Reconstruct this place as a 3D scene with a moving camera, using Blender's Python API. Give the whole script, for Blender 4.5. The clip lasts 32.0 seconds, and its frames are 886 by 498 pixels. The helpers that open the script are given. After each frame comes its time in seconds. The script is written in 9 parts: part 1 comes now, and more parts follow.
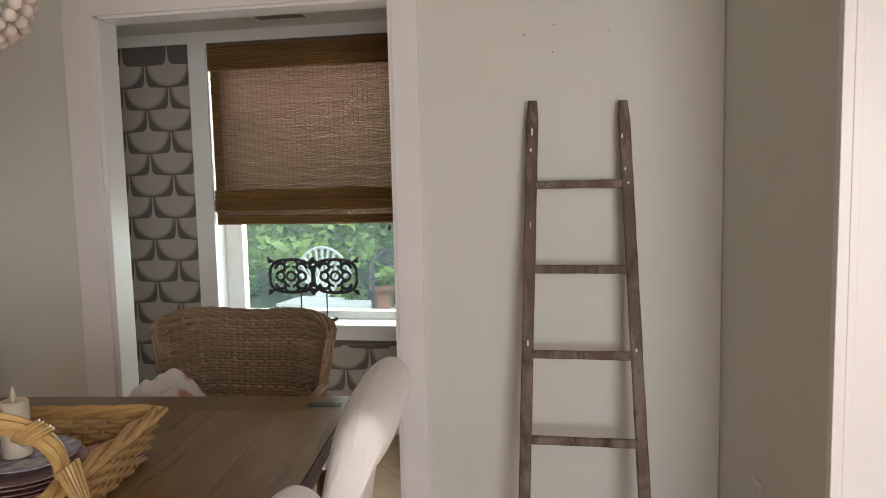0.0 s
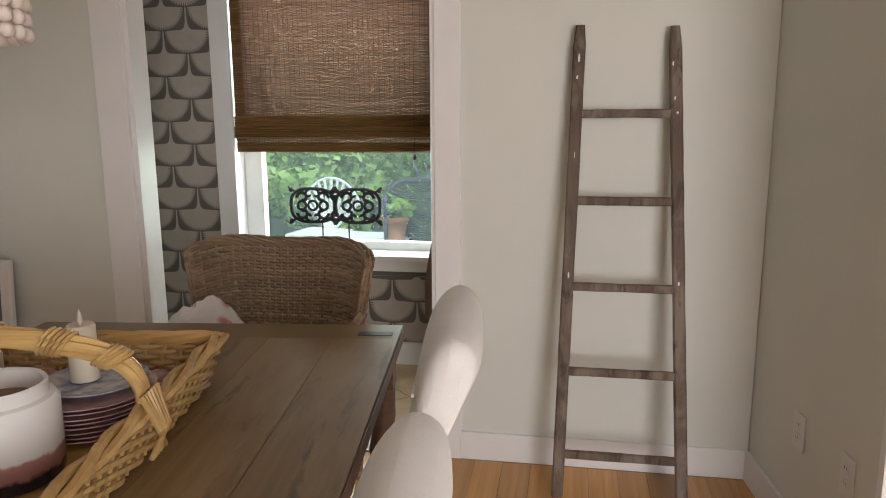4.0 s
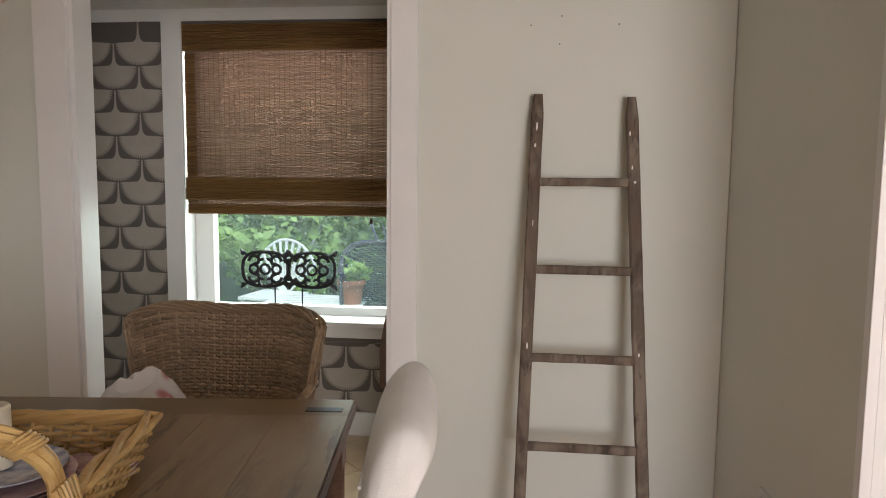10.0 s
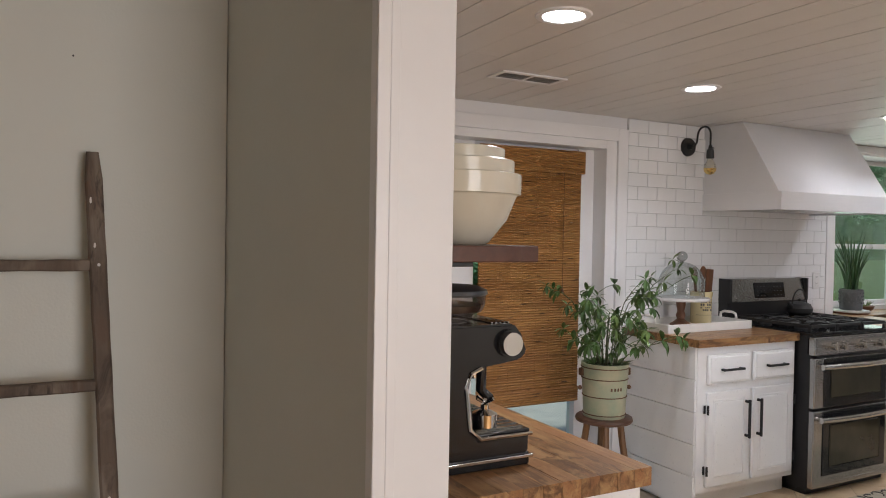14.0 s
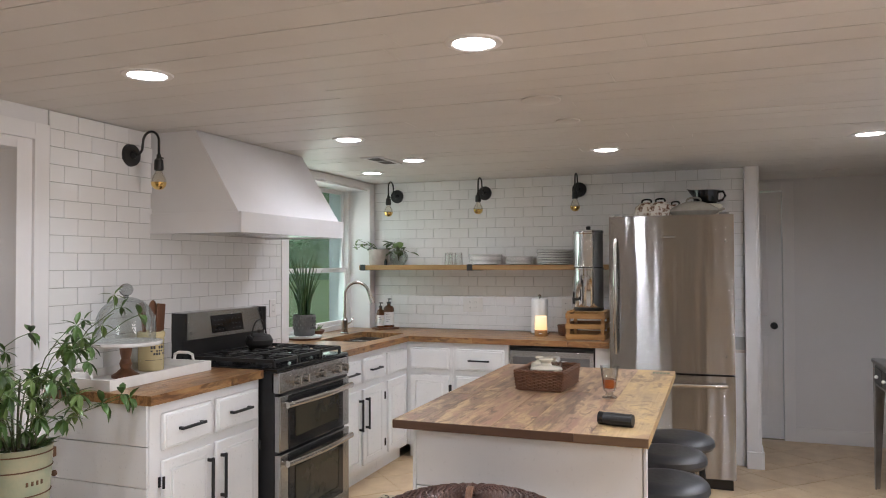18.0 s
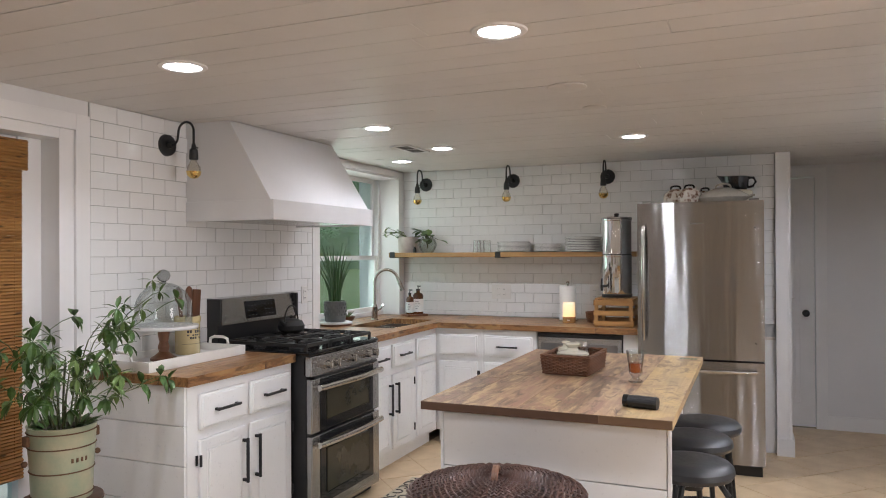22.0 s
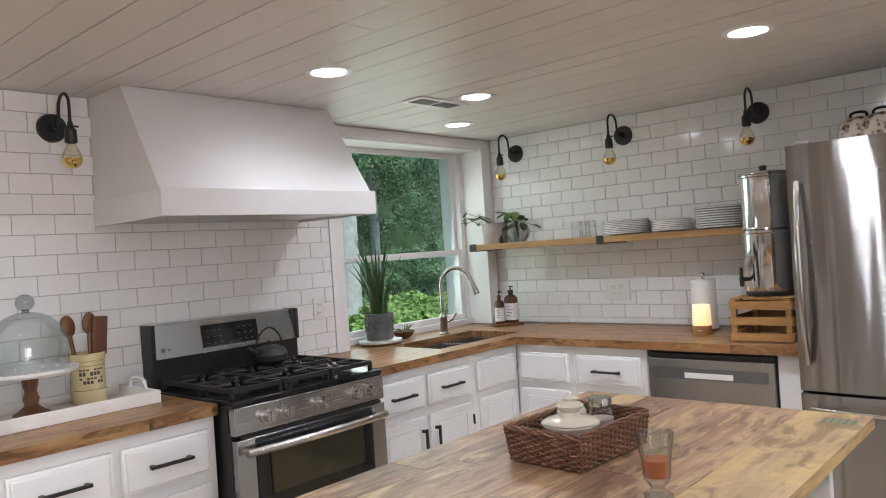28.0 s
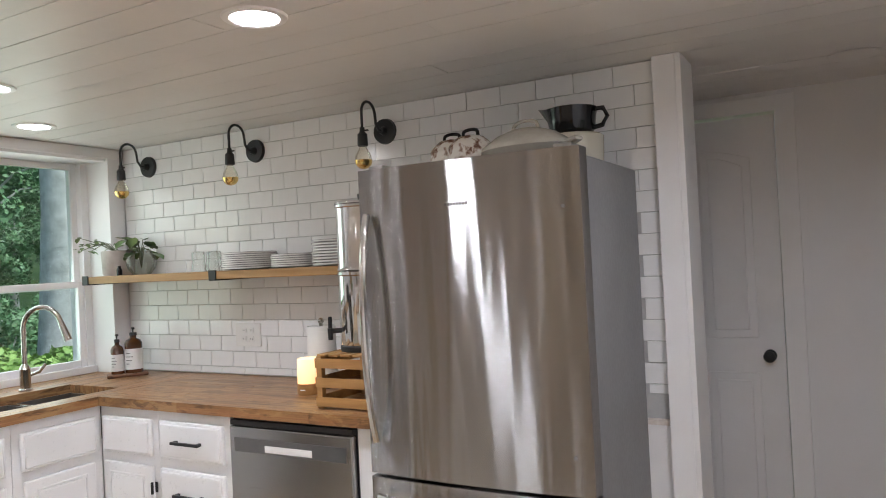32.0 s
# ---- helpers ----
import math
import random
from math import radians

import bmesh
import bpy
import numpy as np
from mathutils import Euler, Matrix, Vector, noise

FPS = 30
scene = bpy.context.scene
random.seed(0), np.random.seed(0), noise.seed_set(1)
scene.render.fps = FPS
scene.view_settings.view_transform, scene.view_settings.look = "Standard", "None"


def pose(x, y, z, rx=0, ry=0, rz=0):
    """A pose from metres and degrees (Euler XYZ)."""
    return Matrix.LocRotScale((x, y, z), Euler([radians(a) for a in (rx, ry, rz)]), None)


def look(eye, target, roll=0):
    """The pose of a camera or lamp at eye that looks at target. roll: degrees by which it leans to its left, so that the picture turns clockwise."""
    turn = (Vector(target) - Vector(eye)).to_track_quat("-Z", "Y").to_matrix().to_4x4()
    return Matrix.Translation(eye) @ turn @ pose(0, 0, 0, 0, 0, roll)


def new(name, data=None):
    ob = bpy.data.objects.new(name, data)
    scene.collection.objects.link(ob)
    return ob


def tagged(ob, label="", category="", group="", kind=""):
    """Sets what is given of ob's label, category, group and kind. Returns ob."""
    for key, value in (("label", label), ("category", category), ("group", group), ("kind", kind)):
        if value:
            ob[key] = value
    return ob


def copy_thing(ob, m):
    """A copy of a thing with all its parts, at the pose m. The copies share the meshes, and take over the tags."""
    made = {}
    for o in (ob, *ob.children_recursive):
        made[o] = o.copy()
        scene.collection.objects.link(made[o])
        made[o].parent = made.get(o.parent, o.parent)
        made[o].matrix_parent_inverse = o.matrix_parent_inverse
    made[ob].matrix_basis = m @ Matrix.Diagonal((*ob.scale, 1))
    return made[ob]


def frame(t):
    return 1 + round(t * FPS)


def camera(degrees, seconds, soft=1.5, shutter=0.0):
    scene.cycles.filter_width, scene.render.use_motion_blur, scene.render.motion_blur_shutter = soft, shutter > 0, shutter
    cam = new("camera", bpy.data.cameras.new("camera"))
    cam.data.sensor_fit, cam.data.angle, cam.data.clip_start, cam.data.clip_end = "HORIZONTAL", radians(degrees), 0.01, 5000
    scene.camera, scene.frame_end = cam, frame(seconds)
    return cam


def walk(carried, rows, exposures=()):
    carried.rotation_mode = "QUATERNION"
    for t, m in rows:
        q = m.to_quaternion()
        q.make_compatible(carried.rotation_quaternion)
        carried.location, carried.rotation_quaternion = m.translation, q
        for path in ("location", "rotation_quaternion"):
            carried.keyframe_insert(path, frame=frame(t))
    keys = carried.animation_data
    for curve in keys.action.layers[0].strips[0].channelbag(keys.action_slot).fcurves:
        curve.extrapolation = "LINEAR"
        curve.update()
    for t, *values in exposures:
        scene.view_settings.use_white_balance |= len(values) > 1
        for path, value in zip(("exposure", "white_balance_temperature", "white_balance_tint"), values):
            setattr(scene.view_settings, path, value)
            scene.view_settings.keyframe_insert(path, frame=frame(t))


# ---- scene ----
cam = camera(62.4, 32.0, soft=1.0)
PATH = [
    (0, (0.213, 0.25, 1.391), (-0.147, 2.208, 1.195), -1.3),
    (0.5, (0.188, 0.263, 1.365), (-0.143, 2.217, 1.1), -1.6),
    (1, (0.19, 0.262, 1.347), (-0.111, 2.207, 0.992), -2.0),
    (1.5, (0.202, 0.26, 1.318), (-0.061, 2.187, 0.85), -2.7),
    (2, (0.191, 0.27, 1.317), (0.101, 2.183, 0.738), -2.9),
    (2.5, (0.104, 0.277, 1.33), (0.05, 2.184, 0.732), -3.4),
    (3, (0.045, 0.272, 1.357), (-0.165, 2.186, 0.816), -4.1),
    (3.5, (0.029, 0.266, 1.366), (-0.288, 2.188, 0.915), -1.8),
    (4, (0.041, 0.265, 1.372), (-0.299, 2.2, 0.998), -0.4),
    (4.5, (0.033, 0.269, 1.372), (-0.3, 2.213, 1.041), -2.5),
    (6.5, (0.034, 0.229, 1.396), (-0.348, 2.177, 1.155), -3.8),
    (7, (0.035, 0.21, 1.401), (-0.337, 2.162, 1.179), -2.4),
    (7.5, (0.036, 0.213, 1.397), (-0.308, 2.172, 1.186), -0.7),
    (8, (0.031, 0.219, 1.39), (-0.275, 2.186, 1.188), 0.6),
    (8.5, (0.032, 0.23, 1.388), (-0.24, 2.201, 1.186), 1.2),
    (9, (0.026, 0.243, 1.387), (-0.225, 2.216, 1.176), 1.0),
    (9.5, (0.027, 0.276, 1.382), (-0.212, 2.251, 1.169), 0.7),
    (10, (0.037, 0.342, 1.383), (-0.194, 2.317, 1.175), 0.6),
    (10.5, (0.046, 0.396, 1.389), (-0.158, 2.377, 1.2), 0.7),
    (11, (0.061, 0.433, 1.384), (-0.109, 2.419, 1.214), 0.8),
    (11.5, (0.071, 0.49, 1.394), (0.104, 2.481, 1.215), 1.1),
    (12, (0.089, 0.551, 1.404), (0.51, 2.498, 1.22), 0.4),
    (12.5, (0.089, 0.594, 1.406), (0.756, 2.472, 1.246), -0.3),
    (13, (0.134, 0.661, 1.419), (0.92, 2.496, 1.286), -0.1),
    (13.5, (0.238, 0.743, 1.437), (1.071, 2.56, 1.358), 0.5),
    (15.5, (0.403, 1.097, 1.456), (1.742, 2.582, 1.486), 0.9),
    (16, (0.526, 1.156, 1.452), (1.942, 2.568, 1.474), 0.9),
    (16.5, (0.666, 1.223, 1.46), (2.15, 2.563, 1.485), 0.9),
    (17, (0.749, 1.29, 1.468), (2.354, 2.483, 1.5), 0.9),
    (17.5, (0.822, 1.363, 1.462), (2.593, 2.291, 1.515), 0.2),
    (18, (0.852, 1.383, 1.461), (2.724, 2.087, 1.502), -0.2),
    (18.5, (0.855, 1.354, 1.451), (2.776, 1.911, 1.474), -0.4),
    (19, (0.856, 1.314, 1.457), (2.802, 1.776, 1.468), -0.6),
    (19.5, (0.856, 1.296, 1.458), (2.815, 1.698, 1.468), -0.6),
    (20, (0.844, 1.297, 1.462), (2.805, 1.691, 1.478), -0.6),
    (20.5, (0.832, 1.311, 1.461), (2.784, 1.746, 1.48), -0.5),
    (21, (0.819, 1.326, 1.457), (2.749, 1.85, 1.475), -0.4),
    (21.5, (0.813, 1.336, 1.455), (2.705, 1.985, 1.47), -0.3),
    (22, (0.807, 1.353, 1.446), (2.648, 2.133, 1.458), -0.3),
    (22.5, (0.803, 1.381, 1.448), (2.593, 2.274, 1.457), -0.6),
    (23, (0.849, 1.408, 1.431), (2.597, 2.38, 1.443), -1.1),
    (23.5, (0.889, 1.447, 1.433), (2.607, 2.469, 1.436), -1.7),
    (24, (1.041, 1.435, 1.431), (2.74, 2.49, 1.428), -2.4),
    (24.5, (1.216, 1.389, 1.424), (2.904, 2.462, 1.42), -3.1),
    (26.5, (1.972, 1.268, 1.413), (3.562, 2.482, 1.376), -3.6),
    (27, (2.185, 1.273, 1.447), (3.737, 2.533, 1.405), -4.0),
    (27.5, (2.403, 1.214, 1.423), (3.936, 2.498, 1.41), -3.8),
    (28, (2.609, 1.109, 1.434), (4.1, 2.443, 1.437), -3.8),
    (28.5, (2.845, 1.08, 1.447), (4.325, 2.424, 1.448), -3.5),
    (29, (3.043, 1.04, 1.441), (4.584, 2.315, 1.458), -3.2),
    (29.5, (3.22, 0.895, 1.421), (4.786, 2.139, 1.447), -3.2),
    (30, (3.342, 0.785, 1.442), (4.953, 1.971, 1.454), -3.4),
    (30.5, (3.545, 0.754, 1.452), (5.208, 1.864, 1.479), -3.7),
    (31, (3.698, 0.732, 1.448), (5.397, 1.787, 1.487), -3.6),
    (31.5, (3.792, 0.641, 1.478), (5.51, 1.664, 1.511), -3.7),
    (32, (3.834, 0.61, 1.467), (5.581, 1.582, 1.489), -2.8),
]
walk(cam, [(t, look(eye, target, roll)) for t, eye, target, roll in PATH], exposures=((0, 0.15), (1, 0.1), (2, -0.05), (3, 0.1), (4, 0.3), (7, 0.4), (9, 0.2), (10, 0.2), (11, 0.15), (12, -0.25), (13.5, -0.3), (16, -0.22), (18, -0.1), (21, -0.1), (24, 0.02), (29, -0.05), (31, 0.12), (32, 0.2)))

# ---- world and light ----
world = bpy.data.worlds.new("sky")
scene.world = world
world.use_nodes = True
_n = world.node_tree.nodes
_sky = _n.new("ShaderNodeTexSky")
_sky.sky_type, _sky.sun_disc = "NISHITA", False
_sky.sun_elevation, _sky.sun_rotation = radians(58), radians(165)
world.node_tree.links.new(_sky.outputs[0], _n["Background"].inputs[0])
_n["Background"].inputs[1].default_value = 0.15


def lamp(name, kind, energy, m, color=(1, 1, 1), **more):
    data = bpy.data.lights.new(name, kind)
    data.energy, data.color = energy, color
    for key, value in more.items():
        if key == "shape":
            data.shape = value
        elif key == "size":
            data.size = value
        elif key == "size_y":
            data.size_y = value
        elif key == "angle":
            data.angle = value
        elif key == "spread":
            data.spread = value
    ob = new(name, data)
    ob.matrix_world = m
    return ob


lamp("sun", "SUN", 4.0, look((1.8, -6.7, 11.2), (0, 0, 0)), (1.0, 0.97, 0.93), angle=radians(3.0))
# daylight through the openings
lamp("window_light", "AREA", 92, look((1.75, -2.44, 1.3), (0.9, 2.0, 1.1)), (1.0, 0.952, 0.958), shape="RECTANGLE", size=1.7, size_y=1.7)
lamp("nook_window_light", "AREA", 38, look((-1.18, 4.24, 1.35), (-1.18, 2.0, 1.0)), (0.95, 1.0, 0.95), shape="RECTANGLE", size=0.95, size_y=1.35)
lamp("sink_window_light", "AREA", 7, look((5.84, 4.50, 1.5), (5.5, 2.0, 1.0)), (0.95, 1.0, 0.96), shape="RECTANGLE", size=1.05, size_y=0.95)

# ---- materials ----
def material(name, color=(0.8, 0.8, 0.8), rough=0.5, metal=0.0, **extra):
    m = bpy.data.materials.new(name)
    m.use_nodes = True
    b = m.node_tree.nodes["Principled BSDF"]
    b.inputs["Base Color"].default_value = (*color, 1)
    b.inputs["Roughness"].default_value = rough
    b.inputs["Metallic"].default_value = metal
    for key, value in extra.items():
        b.inputs[key.replace("_", " ")].default_value = value
    return m


def node(m, kind, **values):
    n = m.node_tree.nodes.new("ShaderNode" + kind)
    for key, value in values.items():
        n.inputs[key.replace("_", " ")].default_value = value
    return n


def link(m, a, b):
    m.node_tree.links.new(a, b)


def coords(m, scale=(1, 1, 1), rotation=(0, 0, 0)):
    c = node(m, "TexCoord")
    mp = node(m, "Mapping")
    mp.inputs["Scale"].default_value = scale
    mp.inputs["Rotation"].default_value = rotation
    link(m, c.outputs["Object"], mp.inputs["Vector"])
    return mp.outputs["Vector"]


def ramp(m, source, stops):
    r = node(m, "ValToRGB")
    els = r.color_ramp.elements
    while len(els) < len(stops):
        els.new(0.5)
    for e, (p, c) in zip(els, stops):
        e.position, e.color = p, (*c, 1)
    link(m, source, r.inputs[0])
    return r.outputs[0]


def mixed(m, fac, a, b, mode="MIX"):
    x = m.node_tree.nodes.new("ShaderNodeMix")
    x.data_type, x.blend_type = "RGBA", mode
    for sock, v in ((x.inputs[0], fac), (x.inputs[6], a), (x.inputs[7], b)):
        if isinstance(v, (int, float)):
            sock.default_value = v
        elif isinstance(v, tuple):
            sock.default_value = (*v, 1)
        else:
            link(m, v, sock)
    return x.outputs[2]


def bump(m, source, strength=0.2, distance=0.01):
    bp = node(m, "Bump")
    bp.inputs["Strength"].default_value, bp.inputs["Distance"].default_value = strength, distance
    link(m, source, bp.inputs["Height"])
    link(m, bp.outputs[0], m.node_tree.nodes["Principled BSDF"].inputs["Normal"])


def base(m, source, key="Base Color"):
    link(m, source, m.node_tree.nodes["Principled BSDF"].inputs[key])


def mottled(name, c1, c2, rough=0.5, scale=6.0, relief=0.1, metal=0.0, fine=60.0, **extra):
    """Paint or a cast surface: two tones in soft patches, with a fine relief."""
    m = material(name, c1, rough, metal, **extra)
    v = coords(m)
    big = node(m, "TexNoise", Scale=scale, Detail=4.0, Roughness=0.6)
    small = node(m, "TexNoise", Scale=fine, Detail=3.0)
    link(m, v, big.inputs["Vector"]), link(m, v, small.inputs["Vector"])
    base(m, mixed(m, ramp(m, big.outputs[0], [(0.3, (0, 0, 0)), (0.7, (1, 1, 1))]), c1, c2))
    rr = node(m, "MapRange")
    rr.inputs[3].default_value, rr.inputs[4].default_value = max(0.02, rough - 0.08), min(1, rough + 0.08)
    link(m, small.outputs[0], rr.inputs[0])
    base(m, rr.outputs[0], "Roughness")
    if relief:
        bump(m, small.outputs[0], relief, 0.004)
    return m


def wooden(name, dark, light, rough=0.45, axis=0, scale=1.0, relief=0.15, random_tone=0.0, knots=0.0):
    """Wood with its grain along the axis."""
    m = material(name, light, rough)
    s = [22 * scale] * 3
    s[axis] = 1.6 * scale
    v = coords(m, s)
    oi = node(m, "ObjectInfo")
    shift = node(m, "VectorMath")
    shift.operation = "ADD"
    sc = node(m, "VectorMath")
    sc.operation = "SCALE"
    sc.inputs[0].default_value = (13.1, 7.7, 19.3)
    link(m, oi.outputs["Random"], sc.inputs["Scale"])
    link(m, v, shift.inputs[0]), link(m, sc.outputs[0], shift.inputs[1])
    n1 = node(m, "TexNoise", Scale=1.0, Detail=6.0, Roughness=0.65, Distortion=0.6)
    link(m, shift.outputs[0], n1.inputs["Vector"])
    n2 = node(m, "TexNoise", Scale=0.22, Detail=3.0)
    link(m, shift.outputs[0], n2.inputs["Vector"])
    tone = ramp(m, n1.outputs[0], [(0.28, dark), (0.72, light)])
    mid = tuple(0.5 * (a + b) * 0.75 for a, b in zip(dark, light))
    col = mixed(m, ramp(m, n2.outputs[0], [(0.42, (0, 0, 0)), (0.68, (0.75, 0.75, 0.75))]), tone, mid)
    if random_tone:
        hs = node(m, "HueSaturation")
        mr = node(m, "MapRange")
        mr.inputs[3].default_value, mr.inputs[4].default_value = 1 - random_tone, 1 + random_tone
        link(m, oi.outputs["Random"], mr.inputs[0])
        link(m, mr.outputs[0], hs.inputs["Value"])
        link(m, col, hs.inputs["Color"])
        col = hs.outputs[0]
    base(m, col)
    bump(m, n1.outputs[0], relief, 0.003)
    return m


def glassy(name, color=(1, 1, 1), rough=0.0, ior=1.45):
    m = material(name, color, rough, 0.0, IOR=ior)
    m.node_tree.nodes["Principled BSDF"].inputs["Transmission Weight"].default_value = 1.0
    return m


def pane_glass(name, tint=(0.95, 1.0, 0.98), gloss=0.06, glint=0.55):
    """Thin window glass: mostly clear, a little mirror."""
    m = bpy.data.materials.new(name)
    m.use_nodes = True
    nt = m.node_tree
    nt.nodes.remove(nt.nodes["Principled BSDF"])
    tr, gl, mx, fr, pw = (nt.nodes.new("ShaderNode" + k) for k in ("BsdfTransparent", "BsdfGlossy", "MixShader", "LayerWeight", "MapRange"))
    fr.inputs["Blend"].default_value = 0.25
    pw.inputs[3].default_value, pw.inputs[4].default_value = gloss, glint
    nt.links.new(fr.outputs["Fresnel"], pw.inputs[0])
    tr.inputs[0].default_value = (*tint, 1)
    gl.inputs["Roughness"].default_value = 0.02
    nt.links.new(pw.outputs[0], mx.inputs[0])
    nt.links.new(tr.outputs[0], mx.inputs[1]), nt.links.new(gl.outputs[0], mx.inputs[2])
    nt.links.new(mx.outputs[0], nt.nodes["Material Output"].inputs[0])
    return m


def glowing(name, color, strength):
    m = material(name, (0, 0, 0), 0.6)
    b = m.node_tree.nodes["Principled BSDF"]
    b.inputs["Emission Color"].default_value = (*color, 1)
    b.inputs["Emission Strength"].default_value = strength
    return m


# ---- shapes ----
def box(bm, x0, y0, z0, x1, y1, z1, bev=0.0, seg=2):
    m = Matrix.Translation(((x0 + x1) / 2, (y0 + y1) / 2, (z0 + z1) / 2)) @ Matrix.Diagonal((abs(x1 - x0), abs(y1 - y0), abs(z1 - z0), 1))
    flat = bm.faces.layers.int.get("flat") or bm.faces.layers.int.new("flat")
    vs = bmesh.ops.create_cube(bm, size=1, matrix=m)["verts"]
    if bev:
        es = list({e for v in vs for e in v.link_edges})
        made = bmesh.ops.bevel(bm, geom=es, offset=bev, segments=seg, affect="EDGES", profile=0.5)["faces"]
        for f in {g for f in made for e in f.edges for g in e.link_faces} | set(made):
            f.normal_update()
            if max(abs(c) for c in f.normal) > 0.9999:
                f[flat] = 1
    return vs


def boxes(*rows, bev=0.0):
    bm = bmesh.new()
    for r in rows:
        box(bm, *r[:6], bev=bev)
    return bm


def rod(bm, a, b, r0, r1=None, seg=12, caps=True):
    a, b = Vector(a), Vector(b)
    d = b - a
    m = Matrix.Translation((a + b) / 2) @ d.to_track_quat("Z", "Y").to_matrix().to_4x4()
    return bmesh.ops.create_cone(bm, cap_ends=caps, segments=seg, radius1=r0, radius2=r0 if r1 is None else r1, depth=d.length, matrix=m)["verts"]


def ball(bm, c, r, u=14, v=8, scale=(1, 1, 1)):
    return bmesh.ops.create_uvsphere(bm, u_segments=u, v_segments=v, radius=r, matrix=Matrix.Translation(c) @ Matrix.Diagonal((*scale, 1)))["verts"]


def lathe(bm, profile, seg=24, c=(0, 0, 0)):
    """A turned shape from (radius, height) pairs; open where the ends have a radius."""
    rings = []
    for r, z in profile:
        if r < 1e-5:
            rings.append([bm.verts.new((c[0], c[1], c[2] + z))])
        else:
            rings.append([bm.verts.new((c[0] + r * math.cos(2 * math.pi * k / seg), c[1] + r * math.sin(2 * math.pi * k / seg), c[2] + z)) for k in range(seg)])
    for p, q in zip(rings, rings[1:]):
        for k in range(seg):
            j = (k + 1) % seg
            if len(p) == 1 and len(q) == 1:
                continue
            if len(p) == 1:
                bm.faces.new((p[0], q[j], q[k]))
            elif len(q) == 1:
                bm.faces.new((p[k], p[j], q[0]))
            else:
                bm.faces.new((p[k], p[j], q[j], q[k]))
    return bm


def tube(bm, pts, r, seg=6, closed=False, taper=None):
    """A round bar along points."""
    pts = [Vector(p) for p in pts]
    n = len(pts)
    rings = []
    up = Vector((0.13, 0.21, 0.97))
    for i, p in enumerate(pts):
        a = pts[(i - 1) % n] if closed or i else pts[0]
        b = pts[(i + 1) % n] if closed or i < n - 1 else pts[-1]
        d = (b - a).normalized()
        s = d.cross(up)
        if s.length < 0.05:
            s = d.cross(Vector((1, 0, 0)))
        s.normalize()
        u = s.cross(d)
        rr = r if taper is None else r * (1 + (taper - 1) * i / (n - 1))
        rings.append([bm.verts.new(p + rr * (math.cos(2 * math.pi * k / seg) * s + math.sin(2 * math.pi * k / seg) * u)) for k in range(seg)])
    for i in range(n if closed else n - 1):
        p, q = rings[i], rings[(i + 1) % n]
        for k in range(seg):
            j = (k + 1) % seg
            bm.faces.new((p[k], p[j], q[j], q[k]))
    if not closed:
        bm.faces.new(rings[0][::-1]), bm.faces.new(rings[-1])
    return bm


def arc(c, r, a0, a1, n, plane="xz"):
    out = []
    for k in range(n):
        a = radians(a0 + (a1 - a0) * k / (n - 1))
        u, w = r * math.cos(a), r * math.sin(a)
        out.append((c[0] + u, c[1], c[2] + w) if plane == "xz" else (c[0], c[1] + u, c[2] + w) if plane == "yz" else (c[0] + u, c[1] + w, c[2]))
    return out


def obj(name, bm, mat, smooth=True, angle=35):
    bmesh.ops.recalc_face_normals(bm, faces=bm.faces)
    layer = bm.faces.layers.int.get("flat")
    rounded = [not (layer and f[layer]) for f in bm.faces]
    if layer:
        bm.faces.layers.int.remove(layer)
    me = bpy.data.meshes.new(name)
    bm.to_mesh(me)
    bm.free()
    if mat:
        me.materials.append(mat)
    if smooth:
        # the broad faces of a bevelled box stay flat, its eased edges are rounded
        me.set_sharp_from_angle(angle=radians(angle))
        me.polygons.foreach_set("use_smooth", rounded)
    return new(name, me)


def part(name, bm, mat, parent, label="", smooth=True):
    ob = obj(name, bm, mat, smooth)
    ob.parent = parent
    if label:
        tagged(ob, label)
    return ob


def thing(name, label, category, group="", m=None, kind=""):
    e = new(name)
    e.empty_display_size = 0.1
    if m is not None:
        e.matrix_world = m
    return tagged(e, label, category, group, kind)


def solid(name, bm, mat, label, category, m=None, group="", kind=""):
    ob = obj(name, bm, mat)
    if m is not None:
        ob.matrix_world = m
    return tagged(ob, label, category, group, kind)


def structure(name, bm, mat, label, category):
    return tagged(obj(name, bm, mat, smooth=False), label, category, kind="structure")


def part_box(name, dims, mat, parent, bev=0.0, label=""):
    bm = bmesh.new()
    box(bm, *dims, bev=bev)
    return part(name, bm, mat, parent, label)

# ---- the materials of the place ----
DINING_WALL = mottled("dining_wall_paint", (0.678, 0.69, 0.64), (0.708, 0.72, 0.67), 0.55, 2.0, 0.12, fine=140)
KITCHEN_WALL = mottled("white_wall_paint", (0.76, 0.75, 0.755), (0.79, 0.78, 0.785), 0.5, 2.5, 0.1, fine=140)
TRIM = mottled("white_trim_paint", (0.80, 0.79, 0.79), (0.84, 0.83, 0.83), 0.35, 4.0, 0.04)
CABINET = mottled("white_cabinet_paint", (0.82, 0.82, 0.82), (0.85, 0.85, 0.85), 0.3, 5.0, 0.05)
CEILING = mottled("white_ceiling_paint", (0.67, 0.645, 0.62), (0.71, 0.685, 0.66), 0.42, 3.0, 0.08)
HOOD = mottled("white_hood_paint", (0.76, 0.76, 0.775), (0.80, 0.80, 0.815), 0.4, 3.0, 0.08)
TILE = mottled("white_glazed_tile", (0.80, 0.80, 0.80), (0.86, 0.86, 0.86), 0.09, 3.0, 0.0, fine=9.0)
